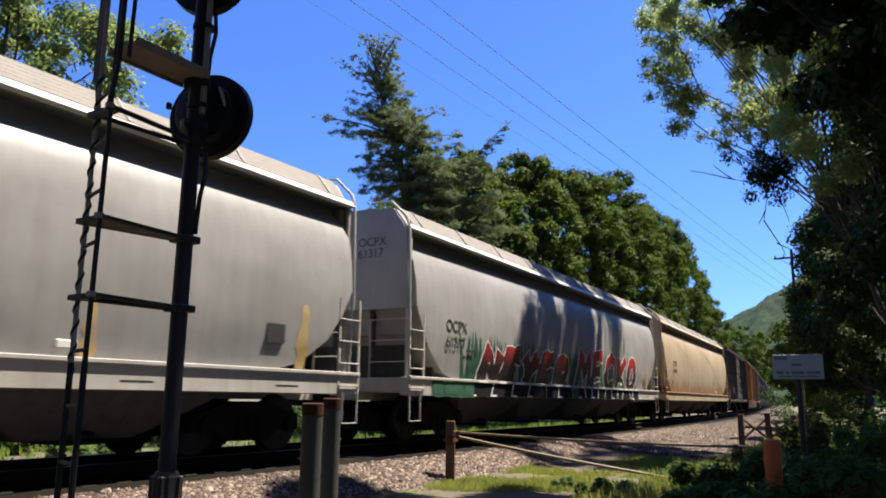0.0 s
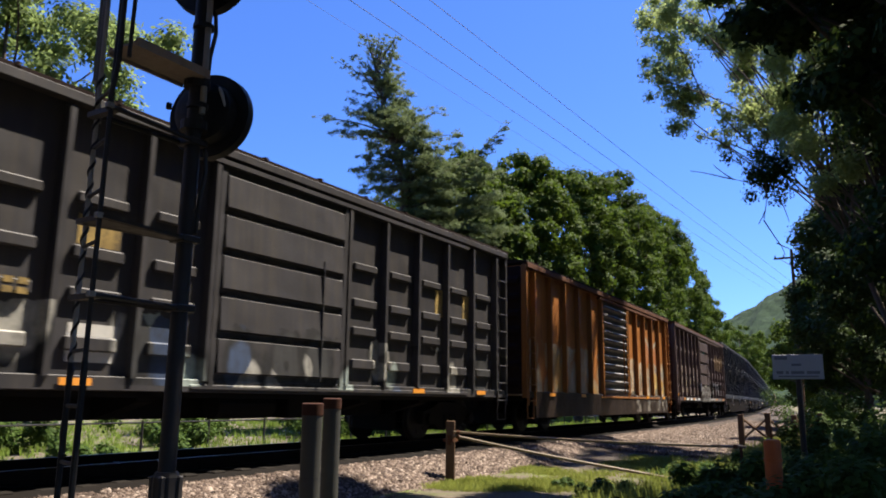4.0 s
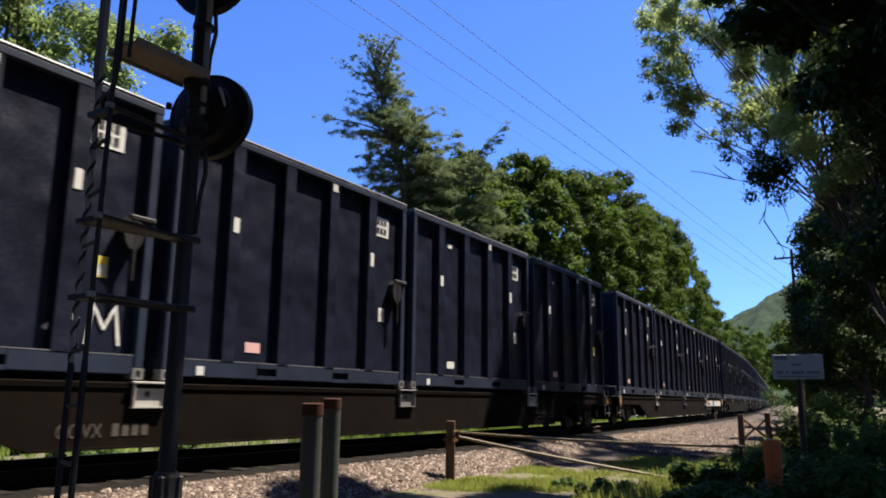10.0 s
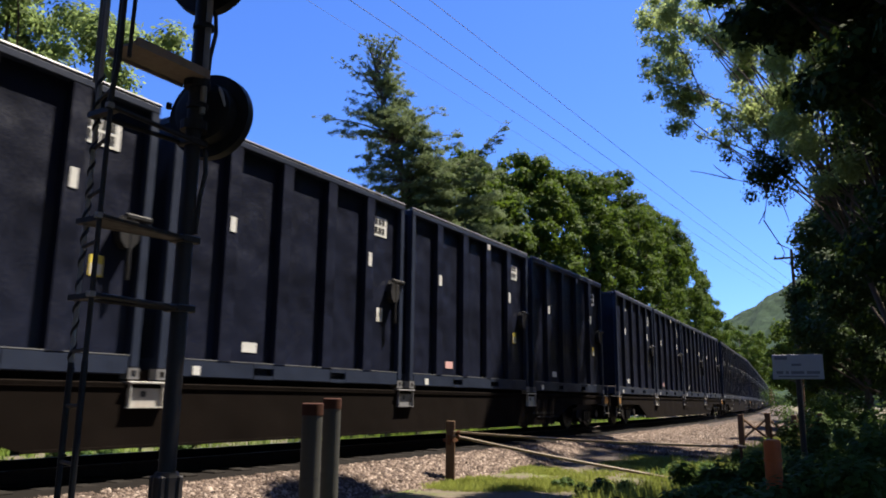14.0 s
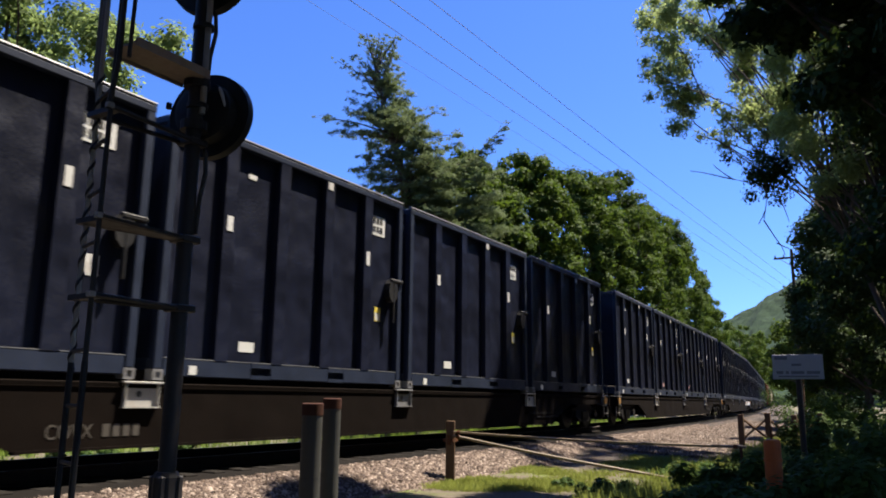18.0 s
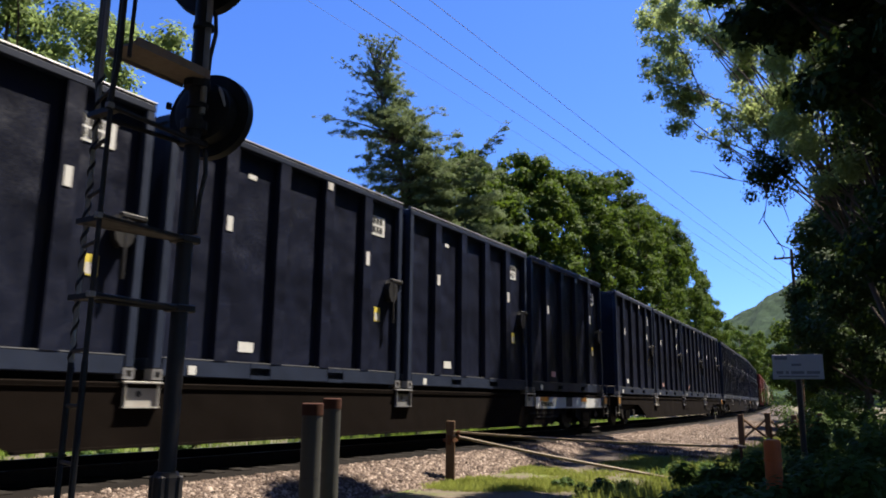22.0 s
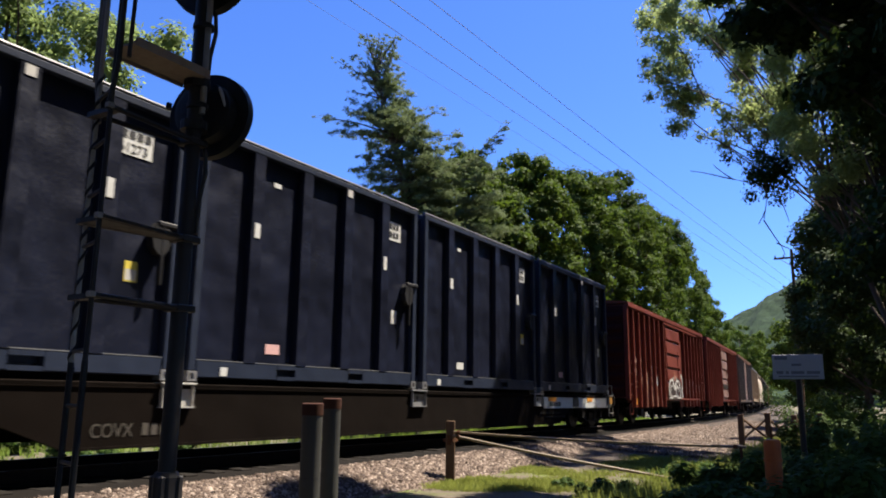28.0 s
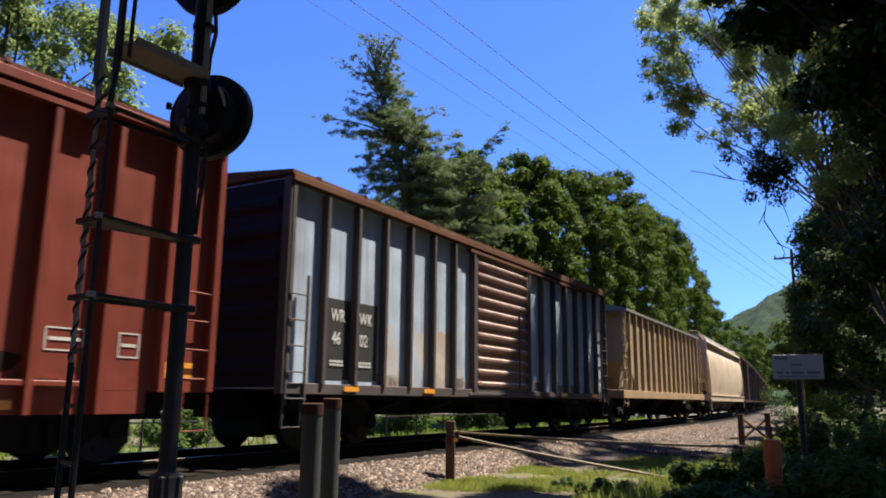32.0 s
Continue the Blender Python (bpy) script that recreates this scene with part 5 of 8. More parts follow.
            part("data_box", Form().box(1.19, 1.2, half - 3.9, half - 3.4, 0.70, 0.98), black_paint, panel)
    fm = Form().tube([(0.9, 2.2, 0.62), (0.9, 4.0, 0.62)], 0.2, 10)
    part("air_tank", fm, galvanised, car)
    part("brake_rod", Form().box(1.14, 1.2, half - 6.6, half - 5.0, 0.50, 0.56).tube([(1.17, half - 6.2, 0.42), (1.17, half - 4.6, 0.42)], 0.03, 6), truck_steel, car)
    add_couplers(car, half + 0.05)
    mid = start + total / 2
    MOVERS.append((car, mid, 2 * half - 4.0, None))
    for k in range(4):
        con = container(seed * 10 + k, numbers.get(k, "") if numbers else "")
        if seed == 21 and k == 0:
            swashes(con, flat_side(1.116), CON_L / 2 - 1.45, CON_L / 2 - 0.3, 0.42, 0.95, (6, 0), spray_white, None, None, 0.045, 0.02)
        off = Matrix.Translation((0, -total / 2 + CON_L / 2 + k * (CON_L + CON_GAP), DECK))
        MOVERS.append((con, mid, 2 * half - 4.0, off))


def stain(car, y, w, z0, z1, material, seed):
    """A ragged stain that has run down a hopper's curved side."""
    rs = random.Random(seed)
    fm = Form()
    n = 9
    rows = []
    for i in range(n + 1):
        z = z0 + (z1 - z0) * i / n
        k = w * (1.0 - 0.6 * (i / n) ** 2.5)
        rows.append((z, y - k * rs.uniform(0.6, 1.25), y + k * rs.uniform(0.6, 1.25)))
    rings = [[(hopper_x(z) + 0.0005, ya, z), (hopper_x(z) + 0.0035, ya, z), (hopper_x(z) + 0.0035, yb, z), (hopper_x(z) + 0.0005, yb, z)] for z, ya, yb in rows]
    part("rust_stain", fm.loft(rings), material, car, "rusty stain that has run down the side")


def flat_side(x):
    return lambda y, z: x


def label_box(car, x, y0, y1, z0, z1, material, lines=2):
    """A stencilled outline box with unreadable lines in it."""
    fm = Form()
    w = 0.018
    fm.box(x, x + 0.005, y0, y1, z0, z0 + w).box(x, x + 0.005, y0, y1, z1 - w, z1).box(x, x + 0.005, y0, y0 + w, z0, z1).box(x, x + 0.005, y1 - w, y1, z0, z1)
    for i in range(lines):
        z = z0 + (z1 - z0) * (i + 0.7) / (lines + 0.6)
        fm.box(x, x + 0.005, y0 + 0.05, y1 - 0.05, z, z + 0.04)
    part("stencil_box", fm, material, car)


WORD_1, WORD_2 = (3.45, 9.3), (10.05, 16.65)


def blot(car, x, outline, material, name, label):
    """Paint sprayed on the near side: a rounded outline through (y, z) points, a few millimetres thick."""
    pts = []
    rs = random.Random(len(outline) * 7 + int(outline[0][0] * 100))
    n = len(outline)
    for i in range(n):
        a, b, c, d = (Vector(outline[(i + k) % n]) for k in (-1, 0, 1, 2))
        for u in (0.0, 0.25, 0.5, 0.75):
            pts.append(tuple(Vector((rs.gauss(0, 0.012), rs.gauss(0, 0.012))) + 0.5 * (2 * b + (c - a) * u + (2 * a - 5 * b + 4 * c - d) * u * u + (3 * b - a - 3 * c + d) * u ** 3)))
    part(name, Form().prism(pts, "x", x - 0.003, x), material, car, label)


def arc(car, x, y, z, radius, wide, a0, a1, material):
    """A curved stroke of spray, a ring where it closes."""
    n = max(6, int((a1 - a0) / 12))
    turn = [math.radians(a0 + (a1 - a0) * i / n) for i in range(n + 1)]
    fm = Form()
    for p, q in zip(turn, turn[1:]):
        quad = [(y + math.cos(t) * (radius + k), z + math.sin(t) * (radius + k) * 0.9) for t, k in ((p, -wide / 2), (q, -wide / 2), (q, wide / 2), (p, wide / 2))]
        fm.prism(quad, "x", x - 0.003, x)
    part("sprayed_stroke", fm, material, car, "curved sprayed stroke")


def wisps(car, surface, y0, y1, z0, z1, material, seed):
    """Feathered spray behind lettering: narrow leaning streaks that taper upwards."""
    rs = random.Random(seed)
    fm = Form()
    y = y0
    while y < y1:
        w = rs.uniform(0.025, 0.10)
        top = z1 - rs.uniform(0.0, 0.45) * (z1 - z0) * 0.6
        tilt = rs.uniform(-0.35, 0.1)
        v = []
        for k in range(8):
            f = k / 7
            z = z0 + (top - z0) * f
            h = w * (1 - f ** 3) + 0.004
            for s in (-1, 1):
                yy = y + tilt * f + s * h
                v.append((surface(yy, z) + 0.003, yy, z))
        fm.add(v, [(2 * k, 2 * k + 1, 2 * k + 3, 2 * k + 2) for k in range(7)])
        y += rs.uniform(0.03, 0.13) * (3.0 if noise.noise((y * 0.9, seed, 0)) < -0.1 else 1.0)
    part("sprayed_haze", fm, material, car, "green feathered spray")


def sill_tag(car, y0, y1, n, seed):
    """The dark foot of the lettering on the sill, with the pale outlines that run down over it."""
    rs = random.Random(seed)
    part("sill_fill", Form().box(1.60, 1.604, y0, y1, 0.955, 1.27), spray_black, car, "black sprayed band on the sill")
    fm = Form()
    for i in range(n + 1):
        y = y0 + (y1 - y0) * (i + rs.uniform(-0.12, 0.12)) / n
        tilt = rs.uniform(-0.16, 0.22)
        fm.prism([(y - 0.025, 1.268), (y + 0.03, 1.268), (y + tilt + 0.02, 0.96), (y + tilt - 0.03, 0.96)], "x", 1.604, 1.608)
        if rs.random() < 0.6:
            fm.prism([(y + tilt, 0.96), (y + tilt + 0.35, 0.96), (y + tilt + 0.30, 1.0), (y + tilt, 1.01)], "x", 1.604, 1.607)
    part("sill_outline", fm, spray_white, car, "white sprayed outlines")
    rim = Form()
    for i in range(n):
        y = y0 + (y1 - y0) * (i + rs.uniform(0.1, 0.4)) / n
        rim.box(1.641, 1.644, y, y + rs.uniform(0.3, 0.6) * (y1 - y0) / n, 1.275, 1.325)
    part("sill_outline", rim, spray_white, car, "white sprayed outlines")


def build_train():
    a, ha = rounded_hopper("light grey round-sided covered hopper, streaked with dust", hopper_grey, sill_white, -9.5, 11.1, 1, sill_white)
    part("placard", Form().box(hopper_x(1.9) + 0.0, hopper_x(1.9) + 0.012, ha - 2.55, ha - 2.15, 1.72, 2.02), black_paint, a, "black placard")
    for y, w, top, sd in ((ha - 1.70, 0.15, 2.38, 4), (ha - 5.5, 0.10, 2.05, 5), (ha - 7.3, 0.06, 1.9, 6)):
        stain(a, y, w, 1.345, top, spray_ochre_grey, sd)
    b, hb = rounded_hopper("light grey round-sided covered hopper with red sprayed lettering", hopper_grey, sill_white, 12.2, 32.2, 2, sill_white)
    letters(b, "reporting_mark", "OCPX\n61317", 0.37, black_paint, 1.61, -hb + 1.72, 2.34, "black stencilled reporting mark", 0.95)
    bars(b, "stencil", black_paint, 1.61, -hb + 2.62, 1.92, (3,), 0.10, 0.06, 0.05, "black stencilled mark")
    end_mark(b, -hb + 0.375, "OCPX\n61317")
    wisps(b, side_of_hopper, -hb + WORD_1[0] - 0.9, -hb + WORD_1[1] + 0.7, 1.33, 2.46, spray_green, 3)
    swashes(b, side_of_hopper, -hb + WORD_1[0], -hb + WORD_1[1], 1.25, 2.02, (7, 1, 8, 1, 9), spray_red, spray_white, None, 0.44, grow=(0.1, 0.04), lean=0.35)
    wisps(b, side_of_hopper, -hb + WORD_2[0] - 0.6, -hb + WORD_2[1] - 0.4, 1.33, 2.60, spray_green, 6)
    swashes(b, side_of_hopper, -hb + WORD_2[0], -hb + WORD_2[1], 1.25, 2.36, (0, 1, 2, 3, 4), spray_red, spray_white, None, 0.36, grow=(0.1, 0.05), lean=0.15)
    sill_tag(b, -hb + WORD_1[0] - 0.6, -hb + WORD_1[1] + 0.3, 6, 9)
    sill_tag(b, -hb + WORD_2[0] - 0.1, -hb + WORD_2[1] + 0.1, 10, 10)
    for ya, yb, sd in ((1.2, 3.0, 11), (9.5, 10.0, 12)):
        slabs(b, flat_side(1.604), -hb + ya, -hb + yb, 0.97, 1.25, 4, spray_green, spray_green, sd)
    stain(b, hb - 1.75, 0.10, 1.345, 2.35, spray_ochre_grey, 51)
    stain(b, hb - 2.5, 0.08, 1.345, 2.2, spray_ochre_grey, 52)
    wisps(b, side_of_hopper, hb - 4.6, hb - 3.3, 1.36, 2.0, spray_soot_grey, 54)
    wisps(b, side_of_hopper, hb - 2.3, hb - 0.9, 1.36, 1.9, spray_soot_grey, 55)
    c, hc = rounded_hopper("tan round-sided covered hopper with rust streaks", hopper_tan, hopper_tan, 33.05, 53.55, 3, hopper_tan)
    letters(c, "reporting_mark", "OCPX\n61410", 0.33, black_paint, 1.606, -hc + 2.17, 2.50, "dark stencilled reporting mark")
    end_mark(c, -hc + 0.375, "OCPX\n61410")
    stain(c, -hc + 2.12, 0.07, 1.335, 2.35, stain_rust, 31)
    stain(c, -hc + 6.1, 0.03, 1.7, 3.9, stain_rust, 34)
    blocks_f = ((3.42, 0.5, 0.16), (2.46, 0.5, 0.34), (2.03, 0.5, 0.2), (1.45, 0.5, 0.34))
    blocks_d = ((3.30, 0.72, 0.14), (2.62, 0.72, 0.16), (2.1, 0.72, 0.16), (1.5, 0.72, 0.18))
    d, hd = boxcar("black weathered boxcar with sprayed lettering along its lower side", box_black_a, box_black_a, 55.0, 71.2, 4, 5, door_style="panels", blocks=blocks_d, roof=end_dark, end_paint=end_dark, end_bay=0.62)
    for i, z in ((0, 2.72), (1, 2.72), (0, 2.12), (1, 2.12), (2, 2.12)):
        bars(d, "stencil", stencil_dull, 1.446, -hd + 0.80 + i * 1.2, z, (4, 4), 0.12, 0.075, 0.05, "yellow stencilled mark")
    for i in (0, 1):
        bars(d, "stencil", stencil_chalk, 1.446, -hd + 0.80 + i * 1.2, 1.55, (5,), 0.07, 0.10, 0.07, "dull white stencilled mark")
    part("repaint_patch", Form().box(1.376, 1.381, -hd + 4.42, -hd + 5.02, 2.72, 3.1), stencil_dull, d, "dull yellow patch")
    part("repaint_patch", Form().box(1.376, 1.381, -hd + 4.42, -hd + 5.08, 1.28, 1.75), pale_paint, d, "dull white patch")
    part("orange_patch", Form().box(1.501, 1.506, -hd + 0.0, -hd + 0.09, 1.1, 2.2), amber, d)
    part("orange_patch", Form().box(1.382, 1.367, -hd + 0.14, -hd + 0.5, 2.1, 2.45), amber, d)
    for i in (0, 1):
        part("repaint_patch", Form().box(1.376, 1.381, hd - 3.3 + i * 1.2, hd - 2.75 + i * 1.2, 2.65, 3.25), stencil_dull, d, "dull yellow patch")
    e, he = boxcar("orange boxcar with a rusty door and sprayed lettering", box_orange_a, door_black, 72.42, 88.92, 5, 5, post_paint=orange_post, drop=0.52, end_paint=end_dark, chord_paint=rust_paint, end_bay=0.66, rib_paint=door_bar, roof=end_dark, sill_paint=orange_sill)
    for a, za, b, zb in ((4.45, 3.62, 5.25, 3.10), (6.45, 3.50, 5.55, 3.12), (5.55, 2.62, 7.2, 1.85)):
        part("pale_stripe", Form().prism([(a, za), (b, zb), (b, zb - 0.16), (a, za - 0.16)], "x", 1.376, 1.380), stripe_paint, e, "broad pale painted stripe")
    for outline, m in ((((1.75, 1.3), (1.8, 2.35), (2.6, 2.50), (3.3, 2.38), (4.0, 2.42), (4.6, 2.25), (5.4, 2.2), (6.0, 2.12), (6.6, 1.95), (7.3, 1.85), (7.6, 1.5), (7.55, 1.14), (5.0, 1.13), (3.0, 1.13)), spray_bone),
                       (((4.2, 2.55), (4.5, 3.1), (5.0, 3.25), (5.5, 3.0), (6.1, 3.15), (6.5, 2.7), (6.2, 2.35), (5.4, 2.5), (4.8, 2.4)), spray_clay),
                       (((5.3, 1.2), (5.35, 1.85), (5.9, 2.02), (6.5, 1.9), (6.6, 1.5), (6.3, 1.2)), spray_marigold), (((3.0, 1.3), (3.05, 1.75), (3.3, 1.8), (3.35, 1.3)), spray_marigold), (((6.8, 1.3), (6.9, 1.75), (7.3, 1.7), (7.4, 1.25)), spray_marigold)):
        blot(e, 1.379 if m is not spray_marigold else 1.383, outline, m, "sprayed_shape", "weathered sprayed shape")
    for y, z, w, h in ((2.15, 1.6, 0.14, 0.3), (2.75, 1.55, 0.07, 0.35), (3.6, 1.6, 0.08, 0.32), (3.95, 1.65, 0.16, 0.2), (4.5, 1.5, 0.07, 0.3), (5.0, 1.6, 0.14, 0.3), (6.05, 1.28, 0.18, 0.14), (7.0, 1.4, 0.16, 0.1), (2.5, 1.2, 0.3, 0.06), (4.2, 1.2, 0.4, 0.06)):
        blot(e, 1.386, ((y - w, z), (y - w * 0.4, z + h), (y + w, z + h * 0.6), (y + w * 0.5, z - h * 0.6), (y - w * 0.6, z - h)), spray_umber, "sprayed_stroke", "dark inside of a sprayed letter")
    # brown car: white-edged dark letters along the lower side
    f, hf = boxcar("dark brown boxcar with sprayed lettering along its lower side", box_brown_a, door_umber, 90.32, 107.02, 6, 6, door_style="panels", blocks=blocks_f, end_paint=end_brown)
    for text, size, y, z in (("C", 0.42, 1.62, 2.34), ("XT", 0.42, 2.42, 2.34), ("1", 0.46, 1.55, 1.72), ("02", 0.46, 2.42, 1.72), ("48", 0.46, 3.55, 1.72)):
        letters(f, "car_number", text, size, buff_paint, 1.449, -hf + y, z, "buff stencilled mark")
    for y in (1.36, 2.48):
        bars(f, "stencil", buff_paint, 1.449, -hf + y, 1.47, (5, 5), 0.08, 0.06, 0.03, "small buff stencilled lines")
    label_box(f, 1.449, -hf + 4.72, -hf + 4.98, 2.34, 2.58, buff_paint, 1)
    for ya, za, zb, mat in ((0.45, 1.16, 1.40, amber), (3.55, 1.14, 1.24, amber)):
        part("reflective_patch", Form().box(1.385, 1.392, -hf + ya, -hf + ya + 0.55, za, zb), mat, f, "amber reflective patch")
    part("service_box", Form().box(1.45, 1.56, -1.95, -1.55, 1.45, 1.85, 0.015), spray_blue, f, "dark blue box beside the door")
    for ya, yb, za, zb in ((-0.95, -0.30, 3.62, 3.98), (-0.30, 0.30, 3.58, 4.02), (0.30, 0.85, 3.66, 3.96)):
        part("teal_patch", Form().prism([(ya, za), (yb, za + 0.03), (yb, zb - 0.05), (ya + 0.1, zb)], "x", 1.500, 1.506), green_paint, f, "faded teal paint on the door")
    # white outlined boxes over the lower bays, pale shapes along the sill
    for i in range(4):
        y = -1.61 - 1.11 * (i + 0.5)
        slabs(f, flat_side(1.377), y - 0.38, y + 0.42, 1.22, 2.42, 1, spray_black, spray_white, 60 + i)
    for y in (-5.6, -4.5, -3.4, -2.2, 2.4, 3.3, 4.2):
        slabs(f, flat_side(1.482), y - 0.34, y + 0.34, 0.955, 1.11, 1, spray_white, spray_black, 70 + int(y * 3))
    for ya, yb, zt, green in ((-1.3, -0.6, 1.7, 0), (-0.35, 0.3, 1.85, 0), (0.62, 1.35, 1.75, 0), (1.78, 2.72, 2.12, 0), (2.80, 3.62, 2.18, 1), (3.70, 4.45, 2.14, 1), (4.52, 5.25, 2.10, 1)):
        x = 1.380 if ya > 1.5 else 1.535
        w = yb - ya
        blot(f, x, ((ya, 0.98), (ya - 0.02, 1.6), (ya + 0.1 * w, zt - 0.05), (ya + 0.55 * w, zt), (yb, zt - 0.1), (yb, 1.5), (yb - 0.03, 0.98)), spray_chalk if ya > 1.5 else stencil_chalk, "sprayed_letter", "white edge of a sprayed letter")
        blot(f, x + 0.005, ((ya + 0.09, 1.42), (ya + 0.12, zt - 0.16), (ya + 0.5 * w, zt - 0.12), (yb - 0.06, zt - 0.2), (yb - 0.08, 1.5), (ya + 0.6 * w, 1.55)), spray_moss if green else spray_soot, "sprayed_letter", "dark inside of a sprayed letter")
        blot(f, x + 0.005, ((ya + 0.2, 1.05), (ya + 0.16, 1.25), (ya + 0.6 * w, 1.34), (yb - 0.05, 1.3), (yb - 0.1, 1.14), (ya + 0.5 * w, 1.1)), spray_moss if green or ya > 1.5 else spray_soot, "sprayed_letter", "dark inside of a sprayed letter")
    pitch = 27.04
    shown = {0: {2: "60370"}, 2: {2: "61128"}, 5: {2: "51341"}, 7: {2: "60957"}, 10: {0: "61273"}}
    slack = (0.02, 0.0, -0.06, -0.12, -0.18, -0.24, -0.26, -0.30, -0.34, -0.30, -0.14)
    for n in range(11):
        flatcar(108.60 + n * pitch + slack[n], 20 + n, n in (2, 7, 10), shown.get(n))
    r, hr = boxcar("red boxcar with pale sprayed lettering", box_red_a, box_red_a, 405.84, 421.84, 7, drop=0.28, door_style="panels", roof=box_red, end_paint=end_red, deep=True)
    for text, y, z in (("WR", -6.74, 2.32), ("WK", -6.06, 2.32), ("46", -6.68, 1.90), ("89", -5.98, 1.90)):
        part("repaint_patch", Form().box(1.377, 1.380, y - 0.05, y + 0.44, z - 0.04, z + 0.30), ghost_patch, r, "brighter red repainted patch")
        letters(r, "stencil", text, 0.34, ghost_paint, 1.385, y, z, "faded pale stencilled mark", 0.72)
    for y in (-6.64, -6.02):
        for z in (1.62, 1.42):
            bars(r, "stencil", ghost_paint, 1.378, y, z, (3,), 0.07, 0.055, 0.025, "pale stencilled lines")
    part("reflector", Form().box(1.382, 1.388, -6.97, -6.42, 0.76, 0.99), amber, r, "amber reflective patch")
    label_box(r, 1.378, -4.15, -3.86, 2.06, 2.33, pale_paint, 1)
    letters(r, "stencil", "C", 0.14, pale_paint, 1.384, -4.06, 2.09, "small white stencilled letter")
    bars(r, "stencil", pale_paint, 1.378, -3.31, 2.33, (4, 3), 0.075, 0.035, 0.025, "small white stencilled lines")
    blot(r, 1.384, ((-5.72, 1.72), (-5.6, 1.86), (-5.1, 1.90), (-4.95, 2.08), (-4.5, 2.06), (-4.35, 1.93), (-3.95, 1.93), (-3.68, 1.72), (-3.5, 1.70), (-3.45, 1.92), (-2.95, 1.90), (-2.9, 2.05), (-2.6, 1.98), (-2.25, 1.75), (-2.12, 1.4), (-2.2, 1.1), (-2.1, 0.72), (-3.6, 0.70), (-5.05, 0.70), (-5.12, 1.1), (-5.0, 1.3), (-5.5, 1.42)), spray_rose, "sprayed_shape", "faded peach sprayed shape")
    blot(r, 1.389, ((-4.95, 1.95), (-4.55, 1.95), (-4.5, 1.6), (-4.55, 1.25), (-4.9, 1.22), (-5.0, 1.6)), spray_pale, "sprayed_shape", "pale peach sprayed highlight")
    blot(r, 1.389, ((-4.35, 1.1), (-3.5, 1.12), (-2.4, 1.05), (-2.35, 0.74), (-3.4, 0.72), (-4.4, 0.74)), spray_pale, "sprayed_shape", "pale peach sprayed highlight")
    blot(r, 1.389, ((-2.65, 1.85), (-2.35, 1.65), (-2.25, 1.3), (-2.45, 1.15), (-2.6, 1.4)), spray_pale, "sprayed_shape", "pale peach sprayed highlight")
    part("repaint_patch", Form().box(1.390, 1.394, -3.44, -2.80, 1.55, 1.93), spray_mist, r, "pale grey square patch")
    part("repaint_patch", Form().box(1.390, 1.394, -4.13, -3.84, 1.52, 1.68), stain_dark, r, "dark square patch")
    # black and white lettering over the lower door
    blot(r, 1.532, ((-1.42, 1.3), (-1.2, 1.75), (-0.6, 1.95), (0.1, 1.98), (0.9, 1.93), (1.4, 1.7), (1.5, 1.1), (1.3, 0.98), (0.0, 0.96), (-1.35, 0.98)), spray_soot, "sprayed_shape", "black sprayed shape")
    for cy, cz, ra, wide, a0, a1 in ((-0.75, 1.35, 0.58, 0.10, 20, 200), (0.55, 1.30, 0.62, 0.12, -20, 170), (0.55, 1.28, 0.33, 0.09, 10, 230), (-0.75, 1.32, 0.30, 0.08, 60, 290), (-0.1, 1.75, 0.34, 0.07, 120, 300), (0.15, 1.78, 0.30, 0.07, -120, 60)):
        arc(r, 1.538, cy, cz, ra, wide, a0, a1, spray_chalk)
    for y, z, w in ((-0.1, 1.15, 1.1), (-0.9, 1.05, 0.45), (0.9, 1.06, 0.5)):
        blot(r, 1.538, ((y - w, z), (y, z + 0.045), (y + w, z), (y, z - 0.03)), spray_chalk, "sprayed_stroke", "white sprayed stroke")
    blot(r, 1.538, ((-0.18, 2.0), (-0.05, 2.32), (0.02, 2.02), (0.2, 2.1), (0.05, 1.86), (-0.15, 1.86)), spray_rose, "sprayed_shape", "small pale sprayed flame")
    # mist-coloured letters beyond the door
    arc(r, 1.384, 2.16, 1.78, 0.36, 0.20, 0, 360, spray_mist)
    blot(r, 1.384, ((2.2, 1.40), (2.45, 1.36), (2.6, 1.2), (2.5, 1.05), (2.3, 1.1), (2.38, 1.25)), spray_mist, "sprayed_shape", "pale sprayed shape")
    blot(r, 1.384, ((2.88, 1.45), (2.95, 1.75), (3.2, 1.98), (3.5, 2.03), (3.78, 1.9), (3.86, 1.98), (4.2, 2.0), (4.5, 1.94), (4.75, 1.80), (4.9, 1.94), (5.2, 1.95), (5.5, 1.86), (5.75, 1.74), (6.0, 1.82), (6.25, 1.72), (6.45, 1.92), (6.8, 1.98), (7.05, 1.85), (7.12, 1.5), (7.05, 1.15), (6.2, 1.12), (5.0, 1.16), (4.0, 1.13), (3.1, 1.16)), spray_mist, "sprayed_letter", "pale grey-green sprayed lettering")
